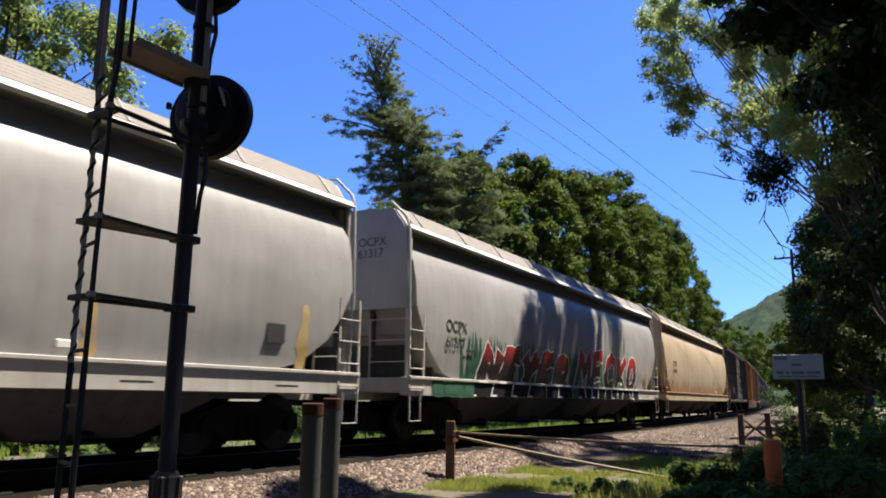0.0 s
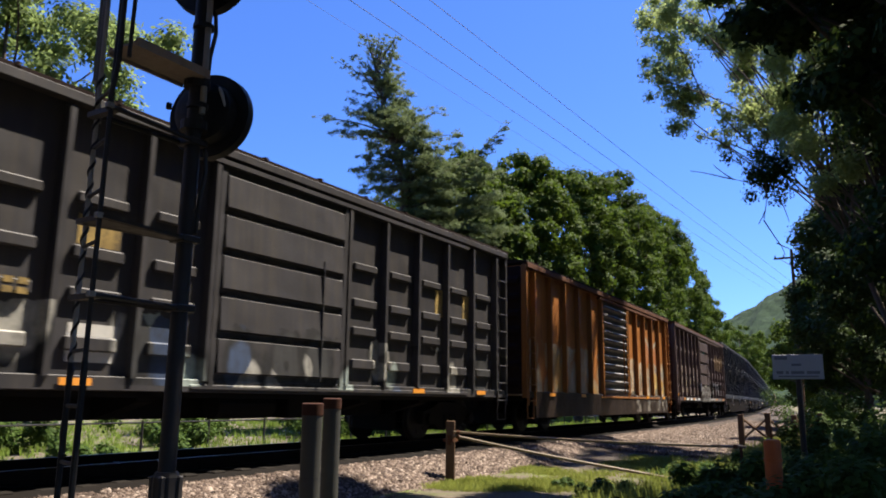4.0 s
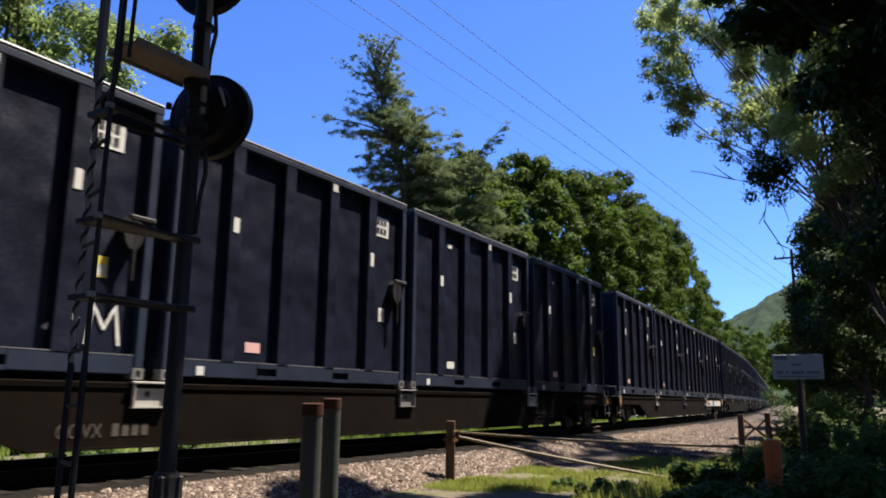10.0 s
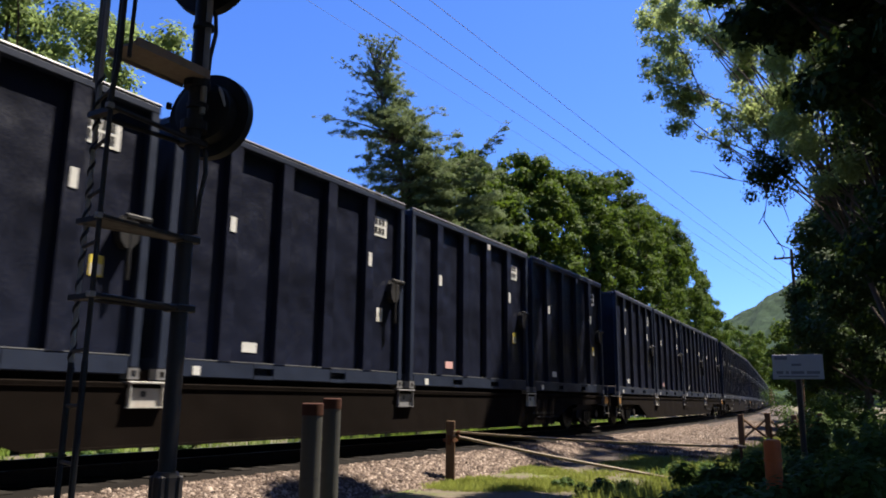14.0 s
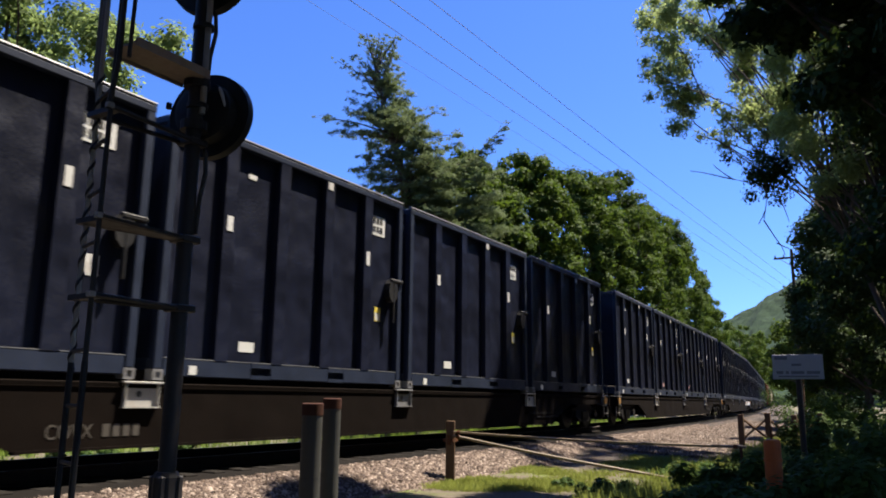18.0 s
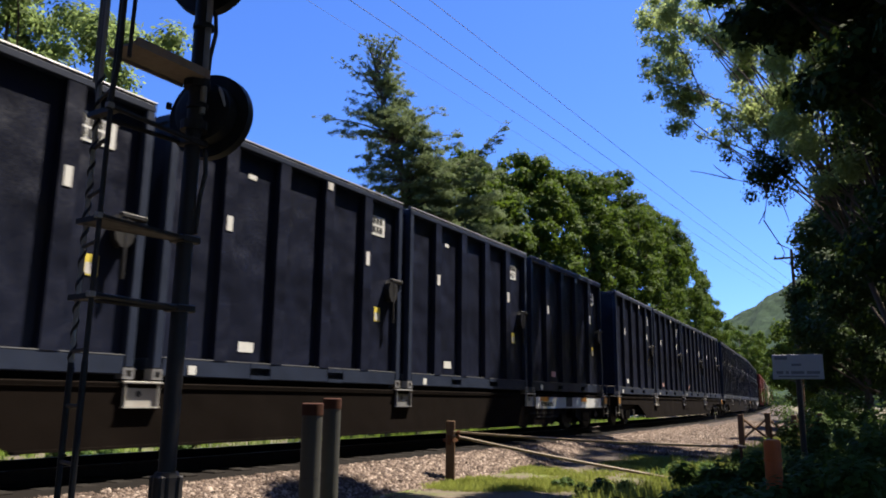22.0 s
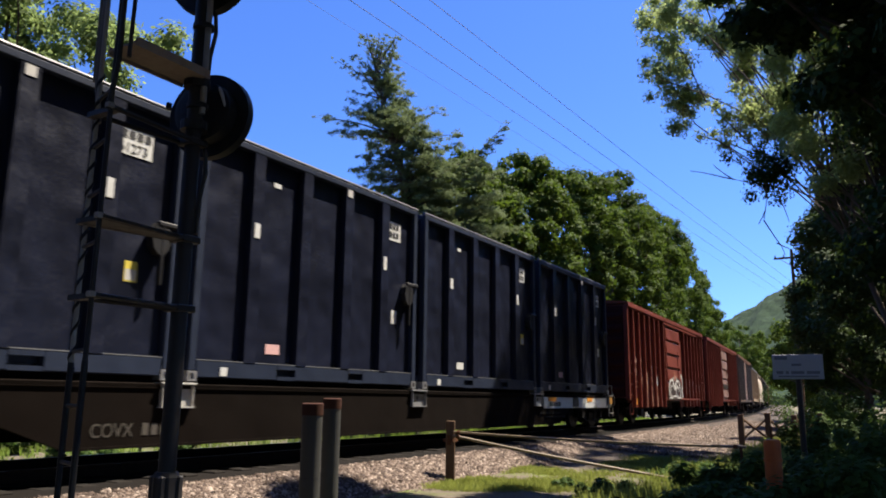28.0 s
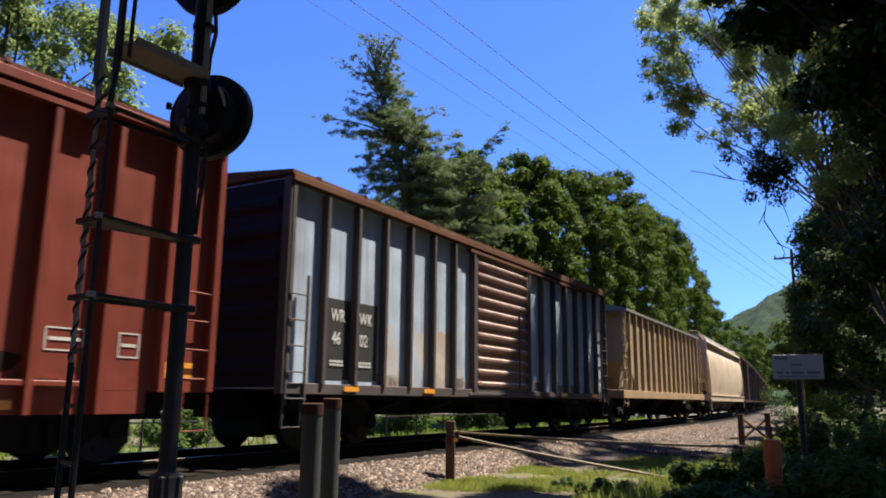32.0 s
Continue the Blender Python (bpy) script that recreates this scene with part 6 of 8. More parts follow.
    for y, z, w, h in ((3.25, 1.52, 0.14, 0.12), (3.78, 1.62, 0.08, 0.3), (4.25, 1.62, 0.2, 0.07), (4.70, 1.45, 0.07, 0.26), (5.15, 1.60, 0.13, 0.15), (5.62, 1.45, 0.06, 0.25), (6.3, 1.42, 0.07, 0.22), (6.72, 1.60, 0.12, 0.18), (6.75, 1.3, 0.2, 0.1), (4.3, 1.24, 0.3, 0.05), (3.3, 1.22, 0.3, 0.05), (5.3, 1.24, 0.25, 0.05)):
        blot(r, 1.389, ((y - w, z), (y - w * 0.3, z + h), (y + w, z + h * 0.5), (y + w * 0.6, z - h * 0.7), (y - w * 0.5, z - h)), spray_sea, "sprayed_letter", "darker inside of the sprayed lettering")
    for y, w, sea in ((3.1, 0.3, 0), (3.9, 0.32, 1), (4.75, 0.35, 0), (5.6, 0.4, 1), (6.4, 0.42, 0)):
        blot(r, 1.386, ((y - w, 0.70), (y - w * 0.8, 0.98), (y + w * 0.6, 1.02), (y + w, 0.70)), spray_sea if sea else spray_mist, "sprayed_letter", "pale sprayed foot")
    for y in (2.2, 2.62, 3.45, 4.3, 5.15, 6.0):
        blot(r, 1.391, ((y - 0.04, 1.10), (y + 0.05, 1.12), (y - 0.03, 0.75), (y - 0.1, 0.74)), spray_soot, "sprayed_stroke", "thin black sprayed stroke")
    for y, z in ((3.86, 2.02), (4.78, 2.04), (5.64, 1.92), (2.84, 1.35)):
        blot(r, 1.389, ((y - 0.1, z - 0.3), (y - 0.05, z + 0.02), (y, z + 0.1), (y + 0.08, z), (y + 0.1, z - 0.25)), spray_ochre, "sprayed_stroke", "yellow sprayed stroke")
    for y, w in ((2.1, 0.5), (6.9, 0.35)):
        blot(r, 1.386, ((y - w, 1.04), (y, 1.10), (y + w, 1.04), (y, 0.96)), spray_rose, "sprayed_stroke", "peach sprayed stroke")
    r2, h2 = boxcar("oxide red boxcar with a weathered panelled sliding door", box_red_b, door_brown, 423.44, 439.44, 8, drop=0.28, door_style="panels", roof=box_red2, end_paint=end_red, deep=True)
    for text, y, z in (("WR", -6.78, 2.32), ("WK", -6.10, 2.32), ("46", -6.74, 1.90)):
        letters(r2, "reporting_mark", text, 0.34, pale_paint, 1.380, y, z, "white stencilled mark", 0.72)
    bars(r2, "stencil", pale_paint, 1.378, -6.04, 1.91, (2,), 0.15, 0.22, 0.07)
    label_box(r2, 1.378, -4.24, -3.93, 2.06, 2.33, pale_paint, 1)
    bars(r2, "stencil", pale_paint, 1.378, -3.5, 2.26, (5, 4), 0.075, 0.035, 0.025)
    for outline in (((-6.6, 1.5), (-6.4, 1.75), (-6.15, 1.68), (-6.1, 1.1), (-6.4, 0.95), (-6.7, 1.1)), ((-5.95, 1.45), (-5.9, 1.70), (-5.72, 1.78), (-5.52, 1.76), (-5.5, 1.25), (-5.6, 0.72), (-6.1, 0.70), (-6.0, 1.1)),
                    ((-5.42, 1.2), (-5.35, 1.62), (-5.2, 1.74), (-4.98, 1.72), (-4.86, 1.92), (-4.70, 1.82), (-4.66, 1.3), (-4.7, 0.95), (-4.75, 0.70), (-5.5, 0.70), (-5.38, 0.95)),
                    ((-4.55, 1.55), (-4.42, 1.80), (-4.25, 1.90), (-4.08, 1.84), (-3.98, 1.62), (-3.86, 1.66), (-3.84, 1.15), (-3.78, 0.72), (-4.7, 0.70), (-4.5, 1.05)),
                    ((-3.62, 1.35), (-3.5, 1.56), (-3.0, 1.50), (-2.86, 1.6), (-2.82, 1.2), (-2.78, 0.72), (-3.7, 0.70), (-3.5, 1.0)), ((-2.72, 1.3), (-2.62, 1.82), (-2.46, 1.6), (-2.40, 1.25), (-2.55, 1.02), (-2.06, 0.70), (-2.75, 0.70), (-2.66, 1.0))):
        blot(r2, 1.384, outline, spray_tan, "sprayed_shape", "tan sprayed shape")
    for y, z, w in ((-5.8, 1.35, 0.12), (-5.15, 1.25, 0.14), (-4.25, 1.22, 0.16), (-3.3, 1.2, 0.2), (-5.0, 1.5, 0.08)):
        blot(r2, 1.389, ((y - w, z), (y, z + 0.12), (y + w, z), (y, z - 0.12)), spray_rose, "sprayed_shape", "rust-brown inside of a sprayed shape")
    part("repaint_patch", Form().box(1.390, 1.394, -3.54, -2.86, 1.56, 1.90), patch_olive, r2, "dull olive repainted patch")
    part("repaint_patch", Form().box(1.390, 1.394, -4.20, -3.92, 1.53, 1.68), patch_olive, r2, "dull olive repainted patch")
    part("reflector", Form().box(1.386, 1.392, -3.95, -3.45, 0.70, 0.78), amber, r2, "amber reflective strip")
    part("reflector", Form().box(1.382, 1.388, 1.97, 2.47, 0.69, 0.82), amber, r2, "amber reflective strip")
    part("reflector", Form().box(1.382, 1.388, 4.75, 5.25, 0.72, 0.82), amber, r2, "amber reflective strip")
    part("reflector", Form().box(1.382, 1.388, 7.27, 7.72, 1.12, 1.34), amber, r2, "amber reflective patch")
    part("repaint_patch", Form().box(1.515, 1.532, -1.38, 1.38, 1.78, 2.06), stain_dark, r2, "black band across the door")
    label_box(r2, 1.378, 5.55, 6.06, 1.40, 1.68, pale_paint, 1)
    label_box(r2, 1.378, 6.53, 6.84, 1.36, 1.68, pale_paint, 1)
    part("jacking_hole", Form().box(1.382, 1.386, 5.50, 5.78, 0.98, 1.07), stain_dark, r2, "dark jacking hole")
    for y, z, w in ((2.9, 1.42, 0.35), (4.2, 1.32, 0.3), (5.0, 1.26, 0.3)):
        blot(r2, 1.378, ((y - w, z), (y - w * 0.3, z + 0.12), (y + w, z + 0.03), (y + w * 0.4, z - 0.14)), stain_dark, "grime_stain", "dark grime stain")
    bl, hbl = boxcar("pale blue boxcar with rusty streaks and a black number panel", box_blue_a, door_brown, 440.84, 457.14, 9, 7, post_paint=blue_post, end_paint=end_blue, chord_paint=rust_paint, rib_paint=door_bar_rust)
    part("number_panel", Form().box(1.376, 1.381, -hbl + 1.05, -hbl + 2.72, 1.2, 2.62), black_paint, bl, "black number panel")
    letters(bl, "reporting_mark", "WR", 0.32, white_paint, 1.388, -hbl + 1.3, 2.22, wide=0.75)
    letters(bl, "reporting_mark", "WK", 0.32, white_paint, 1.388, -hbl + 2.14, 2.22, wide=0.75)
    letters(bl, "car_number", "46", 0.32, white_paint, 1.388, -hbl + 1.34, 1.82, wide=0.8)
    letters(bl, "car_number", "02", 0.32, white_paint, 1.388, -hbl + 2.16, 1.82, wide=0.8)
    bars(bl, "stencil", white_paint, 1.388, -hbl + 1.3, 1.5, (4, 4), 0.07, 0.04, 0.03)
    bars(bl, "stencil", white_paint, 1.388, -hbl + 2.15, 1.5, (4, 4), 0.07, 0.04, 0.03)
    ribbed_hopper("brown ribbed covered hopper with a grey roof", hopper_brown, 458.84, 475.24, 10)
    rounded_hopper("cream round-sided covered hopper with rust streaks", hopper_cream, hopper_cream, 476.84, 497.14, 11, hopper_cream)
    s = 498.7
    for i, m in enumerate((box_brown, box_black, box_brown, box_red2, box_brown, box_black)):
        boxcar("weathered dark boxcar far down the train", m, m, s, s + 16.3, 30 + i, 6, end_paint=end_dark)
        s += 17.5


build_train()


# ---------------------------------------------------------------- the signal mast
def build_signal():
    base = Vector((-3.80, 3.09, GROUND))
    sig = thing("railway_signal", "black searchlight signal mast with round targets and a ladder", "railway signal", at=base)
    Z = -GROUND
    part("mast", Form().tube([(0, 0, 0.2), (0, 0, 4.9)], [0.052, 0.048], 20), mast_paint, sig, "dark grey steel pipe mast", smooth=True)
    fm = Form().tube([(0, 0, 0), (0, 0, 1.04), (0, 0, 1.07)], [0.078, 0.078, 0.064], 10)
    for a in range(4):
        c, d = math.cos(a * 1.571 + 0.5), math.sin(a * 1.571 + 0.5)
        fm.box(0.075 * c - 0.022, 0.075 * c + 0.022, 0.075 * d - 0.022, 0.075 * d + 0.022, 0.0, 1.05, 0.01)
    foot = part("base_sleeve", fm, mast_paint, sig)
    part("anchor_plate", Form().box(-0.22, 0.22, -0.22, 0.22, 0.0, 0.05, 0.01), mast_paint, foot)
    # two heads facing down the line
    face = Vector((-0.32, 0.95, 0))
    wide = Vector((0.95, 0.32, 0))
    for cx, cy, z in ((-0.081, 0.178, 2.733), (-0.020, 0.036, 3.694)):
        c = Vector((cx, cy, z + Z))
        head = part("signal_head", Form().tube([c - face * 0.10, c - face * 0.085, c - face * 0.01], [0.17, 0.20, 0.215], 32), signal_black, sig, "black signal head", smooth=True)
        part("target_disc", Form().tube([c, c + face * 0.02, c + face * 0.025], [0.290, 0.290, 0.275], 48), signal_black, head, "round black target disc", smooth=True)
        ring = []
        for y, r in ((0.0, 0.291), (0.06, 0.296), (0.06, 0.284), (0.02, 0.28)):
            ring.append([c + face * y + wide * (r * math.cos(t)) + Vector((0, 0, r * math.sin(t))) for t in [k * 2 * math.pi / 48 for k in range(48)]])
        part("disc_rim", Form().loft(ring, caps=False), signal_black, head, smooth=True)
        hood = [[c + face * y + wide * (0.11 * math.cos(t)) + Vector((0, 0, 0.11 * math.sin(t))) for t in [-0.5 + k * 4.14 / 16 for k in range(17)]] for y in (0.03, 0.28)]
        part("hood", Form().loft(hood, closed=False, caps=False), signal_black, head)
        # A pale arc stands in for the lit edge of the case.
        arc = [c - face * (0.09 + 0.02 * math.sin(3 * t)) + wide * (0.13 + 0.04 * math.cos(2 * t)) + Vector((0, 0, 0.20 * math.sin(t))) for t in [0.85 - k * 0.12 for k in range(8)]]
        part("case_latch", Form().tube(arc, [0.004, 0.011, 0.012, 0.012, 0.010, 0.009, 0.008, 0.004], 6), sill_white, head, "pale arc for the highlight on the case edge")
        part("hinge_lug", Form().tube([c - face * 0.05 - wide * 0.27 + Vector((0, 0, 0.05)), c - face * 0.05 - wide * 0.27 + Vector((0, 0, 0.09))], 0.02, 8), signal_black, head)
        for dz in (-0.15, 0.14):
            part("head_bracket", Form().tube([(0, 0, z + Z + dz), c - face * 0.04 + Vector((0, 0, dz))], 0.03, 8).tube([(0, 0, z + Z + dz - 0.03), (0, 0, z + Z + dz + 0.03)], 0.085, 14), mast_paint, head)
        fm = Form()
        fm.tube([(0.035, 0.045, z + Z - 0.85), (0.045, 0.05, z + Z - 0.62), (0.06, 0.07, z + Z - 0.45), (0.045, 0.07, z + Z - 0.32), c - face * 0.08 + Vector((0, 0, -0.19))], 0.014, 8)
        part("conduit", fm, cable_black, head)
    part("conduit_pipe", Form().tube([(0.062, 0.004, 2.66 + Z), (0.062, 0.004, 4.9)], 0.02, 12), stile_paint, sig, "pale weathered conduit pipe", smooth=True)
    for zz in (2.70, 3.25, 3.95):
        part("pipe_strap", Form().tube([(0.02, 0.0, zz + Z), (0.02, 0.0, zz + Z + 0.03)], 0.068, 16), mast_paint, sig)
    # ladder behind the mast
    off = Vector((-0.02, -0.62, 0))
    across = Vector((0.95, -0.30, 0)).normalized() * 0.125
    top = 2.52 + Z
    # Left stile coloured pale as if sunlit; lower ends black as if shaded.
    for k, m in ((-1, stile_paint), (1, mast_paint)):
        p = off + across * k
        ob = part("ladder_stile", Form().tube([(p.x, p.y, 1.05 + Z), (p.x, p.y, top), (p.x + 0.015 * k, p.y, 4.8)], 0.014, 8), m, sig, "flat ladder stile")
        part("ladder_foot", Form().tube([(p.x, p.y, 0.02), (p.x, p.y, 1.06 + Z)], 0.017, 8), signal_black, sig, "lower end of the ladder, black for shade")
    z = 0.28
    rung = Form().tube([off - across, off + across], 0.011, 8).mesh("ladder_rung", mast_paint)
    while z < top + 0.2:
        part("ladder_rung", rung, None, sig, at=(0, 0, z))
        z += 0.292
    # wrap of wire round the pale stile
    p = off - across
    turns = [(p.x + 0.013 * math.cos(i * 0.5), p.y + 0.013 * math.sin(i * 0.5), 1.62 + i * 0.0105) for i in range(170)]
    part("wire_wrap", Form().tube(turns, 0.0095, 5), signal_black, sig)
    # stand-offs from the mast to the ladder
    for zz, m in ((1.41, mast_paint), (1.84, mast_paint), (2.47, mast_paint)):
        fm = Form().box(-0.068, 0.068, -0.068, 0.068, zz + Z - 0.022, zz + Z + 0.022, 0.006)
        a, b = off - across * 0.55, off + across * 1.1
        for e in (a, b):
            d = (Vector((0, 0, 0)) - Vector((e.x, e.y, 0)))
            fm.tube([(e.x, e.y, zz + Z), (0.0 + 0.05 * (1 if e is b else -1), -0.05, zz + Z)], 0.016, 6)
        fm.box(off.x - 0.11, off.x + 0.13, off.y - 0.03, off.y + 0.02, zz + Z - 0.015, zz + Z + 0.015)
        if zz == 1.84:
            fm.prism([(a.x - 0.05, a.y), (b.x + 0.03, b.y), (0.06, -0.04), (-0.05, -0.04)], "z", zz + Z - 0.012, zz + Z + 0.006)
        arm = part("stand_off", fm, m, sig)
        for q in (a, b):
            part("clamp", Form().box(q.x - 0.018, q.x + 0.018, q.y - 0.03, q.y + 0.01, zz + Z - 0.012, zz + Z + 0.018, 0.003), stile_paint, arm, "pale worn clamp")
    # the platform and its rails
    fm = Form().box(-0.11, 0.15, -0.57, -0.03, 2.885 + Z, 2.90 + Z)
    fm.box(-0.115, -0.10, -0.57, -0.03, 2.865 + Z, 2.92 + Z).box(0.14, 0.155, -0.57, -0.03, 2.865 + Z, 2.92 + Z)
    plat = part("platform", fm, plank_grey, sig, "weathered steel plank platform")
    # Left rails take a sunlit pale colour, right rails the dark mast paint.
    for k, m in ((-1, galvanised), (1, mast_paint)):
        p = off + across * (k * 1.5)
        fm = Form().tube([(p.x - across.x * k * 0.45, p.y, 2.45 + Z), (p.x, p.y, 2.72 + Z), (p.x, p.y, 4.8)], 0.015, 8)
        fm.tube([(p.x + 0.06 * k, p.y + 0.02, 2.74 + Z), (p.x + 0.09 * k, p.y + 0.02, 4.8)], 0.012, 8)
        part("hand_rail", fm, m, plat)


build_signal()


# ---------------------------------------------------------------- posts, gate, sign, fence
def bollard(x, y, top, r, label):
    ob = thing("bollard", label, "bollard", "pipe bollards beside the mast", at=(x, y, GROUND - 0.1))
    h = top - GROUND + 0.1
    part("pipe", Form().tube([(0, 0, 0), (0, 0, h - 0.09)], r, 24), bollard_paint, ob, smooth=True)
    part("cap", Form().tube([(0, 0, h - 0.1), (0, 0, h - 0.01), (0, 0, h), (0, 0, h - 0.01), (0, 0, h - 0.09)], [r * 1.05, r * 1.05, r * 0.98, r * 0.86, r * 0.86], 24), cap_rust, ob, "rusty pipe collar", smooth=True)
    for z in (h * 0.35, h * 0.62):
        part("seam_ring", Form().tube([(0, 0, z), (0, 0, z + 0.012)], r * 1.015, 24), bollard_paint, ob)


bollard(-4.21, 4.82, 0.845, 0.083, "grey weathered pipe bollard with a rusty rim")
bollard(-4.73, 5.69, 0.885, 0.083, "grey weathered pipe bollard with a rusty rim")


def build_gate():
    post = thing("gate_post", "square brown weathered timber gate post", "post", at=(-7.55, 12.55, GROUND - 0.15))
    part("timber", Form().box(-0.085, 0.085, -0.085, 0.085, 0, 1.26, 0.012), post_wood, post, at=Matrix.Rotation(0.5, 4, "Z"))
    part("hinge", Form().tube([(0.03, -0.10, 0.82), (0.03, -0.10, 1.0)], 0.035, 8).box(-0.1, 0.1, -0.1, 0.1, 0.88, 0.93), rust_paint, post)
    for name, a, b, lab in (("pipe_gate", (-7.45, 12.50, 0.29), (-2.3, 12.55, 0.22), "long pale peeling pipe gate arm"), ("pipe_gate", (-7.44, 12.47, 0.22), (-3.72, 14.75, -0.55), "long rusty pipe gate arm, dropped on the grass")):
        arm = thing(name, lab, "gate", "pipe gate arms")
        a, b = Vector(a), Vector(b)
        pts = [a.lerp(b, i / 8) + Vector((0, 0, -0.03 * math.sin(math.pi * i / 8))) for i in range(9)]
        low = b.z < 0
        part("pipe", Form().tube(pts, 0.027 if low else 0.021, 10), gate_steel, arm, smooth=True)
        for f in (0.02, 0.97):
            p = a.lerp(b, f)
            part("end_collar", Form().tube([p - (b - a) * 0.006, p + (b - a) * 0.006], 0.036 if low else 0.031, 10), rust_paint, arm)
        if not low:
            p = a.lerp(b, 0.985)
            part("prop", Form().tube([p, (p.x, p.y, GROUND - 0.05)], 0.022, 8), rust_paint, arm)


build_gate()


def build_marker():
    ob = thing("marker_post", "faded orange round marker post in the grass", "bollard", at=(-1.68, 10.9, GROUND - 0.1))
    part("tube", Form().tube([(0, 0, 0), (0, 0, 1.10), (0, 0, 1.13), (0, 0, 1.14)], [0.105, 0.105, 0.095, 0.06], 20), orange_plastic, ob, smooth=True)
    part("collar", Form().tube([(0, 0, 0.86), (0, 0, 0.90)], 0.112, 20), orange_plastic, ob)
    part("eye_bolt", Form().tube([(0, 0, 1.13), (0, 0, 1.30)], 0.018, 6), rust_paint, ob)


build_marker()


def build_sign():
    ob = thing("notice_sign", "pale rectangular notice sign on a grey post", "sign", at=(-1.78, 14.9, GROUND - 0.1))
    part("post", Form().tube([(0, 0, 0), (0, 0, 2.45)], 0.05, 10), mast_paint, ob)
    turn = Matrix.Rotation(radians(7), 4, "Z")
    board = part("board", Form().box(-0.41, 0.41, -0.075, -0.055, 2.02, 2.45, 0.006), sign_face, ob, "white board with faded grey lines", at=turn)
    fm = Form().box(-0.37, -0.16, -0.081, -0.075, 2.36, 2.42).box(-0.10, 0.06, -0.081, -0.075, 2.25, 2.29)
    for x0, x1 in ((-0.35, -0.24), (-0.20, -0.15), (-0.11, 0.10), (0.14, 0.35)):
        fm.box(x0, x1, -0.081, -0.075, 2.11, 2.16)
    fm.box(-0.32, 0.32, -0.081, -0.075, 2.055, 2.08)
    part("wording", fm, plain("sign_grey", (0.16, 0.17, 0.19), 0.6), board, "faded grey wording")


build_sign()


def build_barrier():
    ob = thing("timber_barrier", "low brown timber barrier with crossed braces", "fence", at=(-5.35, 28.5, GROUND - 0.1))
    along = Vector((0.72, 0.68, 0)).normalized()
    for i in range(4):
        p = along * (i * 1.05)
        part("post", Form().box(p.x - 0.09, p.x + 0.09, p.y - 0.09, p.y + 0.09, 0, 1.2 + 0.06 * (i % 2), 0.01), post_wood, ob)
    for i in range(3):
        a, b = along * (i * 1.05), along * ((i + 1) * 1.05)
        part("brace", Form().tube([(a.x, a.y, 1.05 if i % 2 else 1.1), (b.x, b.y, 0.35)], 0.04, 6), post_wood, ob)
        part("brace", Form().tube([(a.x, a.y, 0.35), (b.x, b.y, 1.08)], 0.04, 6), post_wood, ob)


build_barrier()


def build_fence():
    ob = thing("pipe_fence", "low grey pipe fence across the track on the grass", "fence")
    n = 26
    for i in range(n):
        s = 4 + i * 2.2
        a = line(s, -6.5, GROUND - 0.1)
        part("post", Form().tube([a, a + Vector((0, 0, 1.0))], 0.03, 6), mast_paint, ob)
        if i < n - 1:
            for z in (0.95,):
                part("rail", Form().tube([a + Vector((0, 0, z)), line(s + 2.2, -6.5, GROUND - 0.1 + z)], 0.02, 6), mast_paint, ob)


build_fence()


def build_wires():
    for x, z, r in ((-8.73, 9.88, 0.0085), (-9.51, 9.88, 0.0085), (-10.3, 9.88, 0.008), (-11.14, 9.88, 0.004)):
        pts = [(x + 0.030 * (y - 13), y, z + 0.00006 * (y - 60) ** 2 - 0.13) for y in range(-45, 236, 7)]
        thing("overhead_wire", "thin dark overhead wire", "cable", "overhead wires", form=Form().tube(pts, r, 5), material=cable_black)


build_wires()


def build_pole():
    ob = thing("utility_pole", "slim dark wooden utility pole with a crossarm", "utility pole", at=(-7.1, 61.0, GROUND - 0.6))
    part("pole", Form().tube([(0, 0, 0), (0, 0, 13.4)], [0.15, 0.10], 12), post_wood, ob, smooth=True)
    part("crossarm", Form().box(-1.25, 1.25, -0.06, 0.06, 12.7, 12.84, 0.01), post_wood, ob)
    for sx in (-1, 1):
        part("brace", Form().tube([(sx * 0.8, 0.05, 12.7), (0, 0.1, 12.1)], 0.02, 6), galvanised, ob)
        for x in (0.55, 1.15):
            part("insulator", Form().tube([(sx * x, 0, 12.84), (sx * x, 0, 12.92), (sx * x, 0, 13.02)], [0.03, 0.06, 0.03], 8), galvanised, ob)


build_pole()


def build_parked_car():
    ob = thing("parked_car", "dark parked car on the grass beyond the track", "car", at=Matrix.Translation((-36.0, 18.5, GROUND - 0.05)) @ Matrix.Rotation(radians(60), 4, "Z"))
    body = plain("car_paint_dark", (0.012, 0.014, 0.02), 0.25, 0.0, 0.1)
    glass = plain("car_glass", (0.02, 0.025, 0.03), 0.08, 0.0, 0.05)
    prof = [(-2.3, 0.3), (-2.35, 0.75), (-2.1, 0.95), (-1.2, 1.0), (-0.6, 1.5), (1.2, 1.55), (2.2, 1.0), (2.3, 0.7), (2.25, 0.3)]
    part("body", Form().prism(prof, "y", -0.88, 0.88), body, ob)
    for sy in (-1, 1):
        part("side_window", Form().prism([(-1.0, 1.03), (-0.5, 1.42), (1.1, 1.46), (1.7, 1.05)], "y", sy * 0.885, sy * 0.89), glass, ob)
    for x in (-1.45, 1.4):
        for sy in (-1, 1):
            w = part("wheel", Form().tube([(x, sy * 0.7, 0.34), (x, sy * 0.92, 0.34)], 0.34, 20), truck_steel, ob)
            part("hubcap", Form().tube([(x, sy * 0.92, 0.34), (x, sy * 0.935, 0.34)], 0.2, 14), galvanised, w)


build_parked_car()


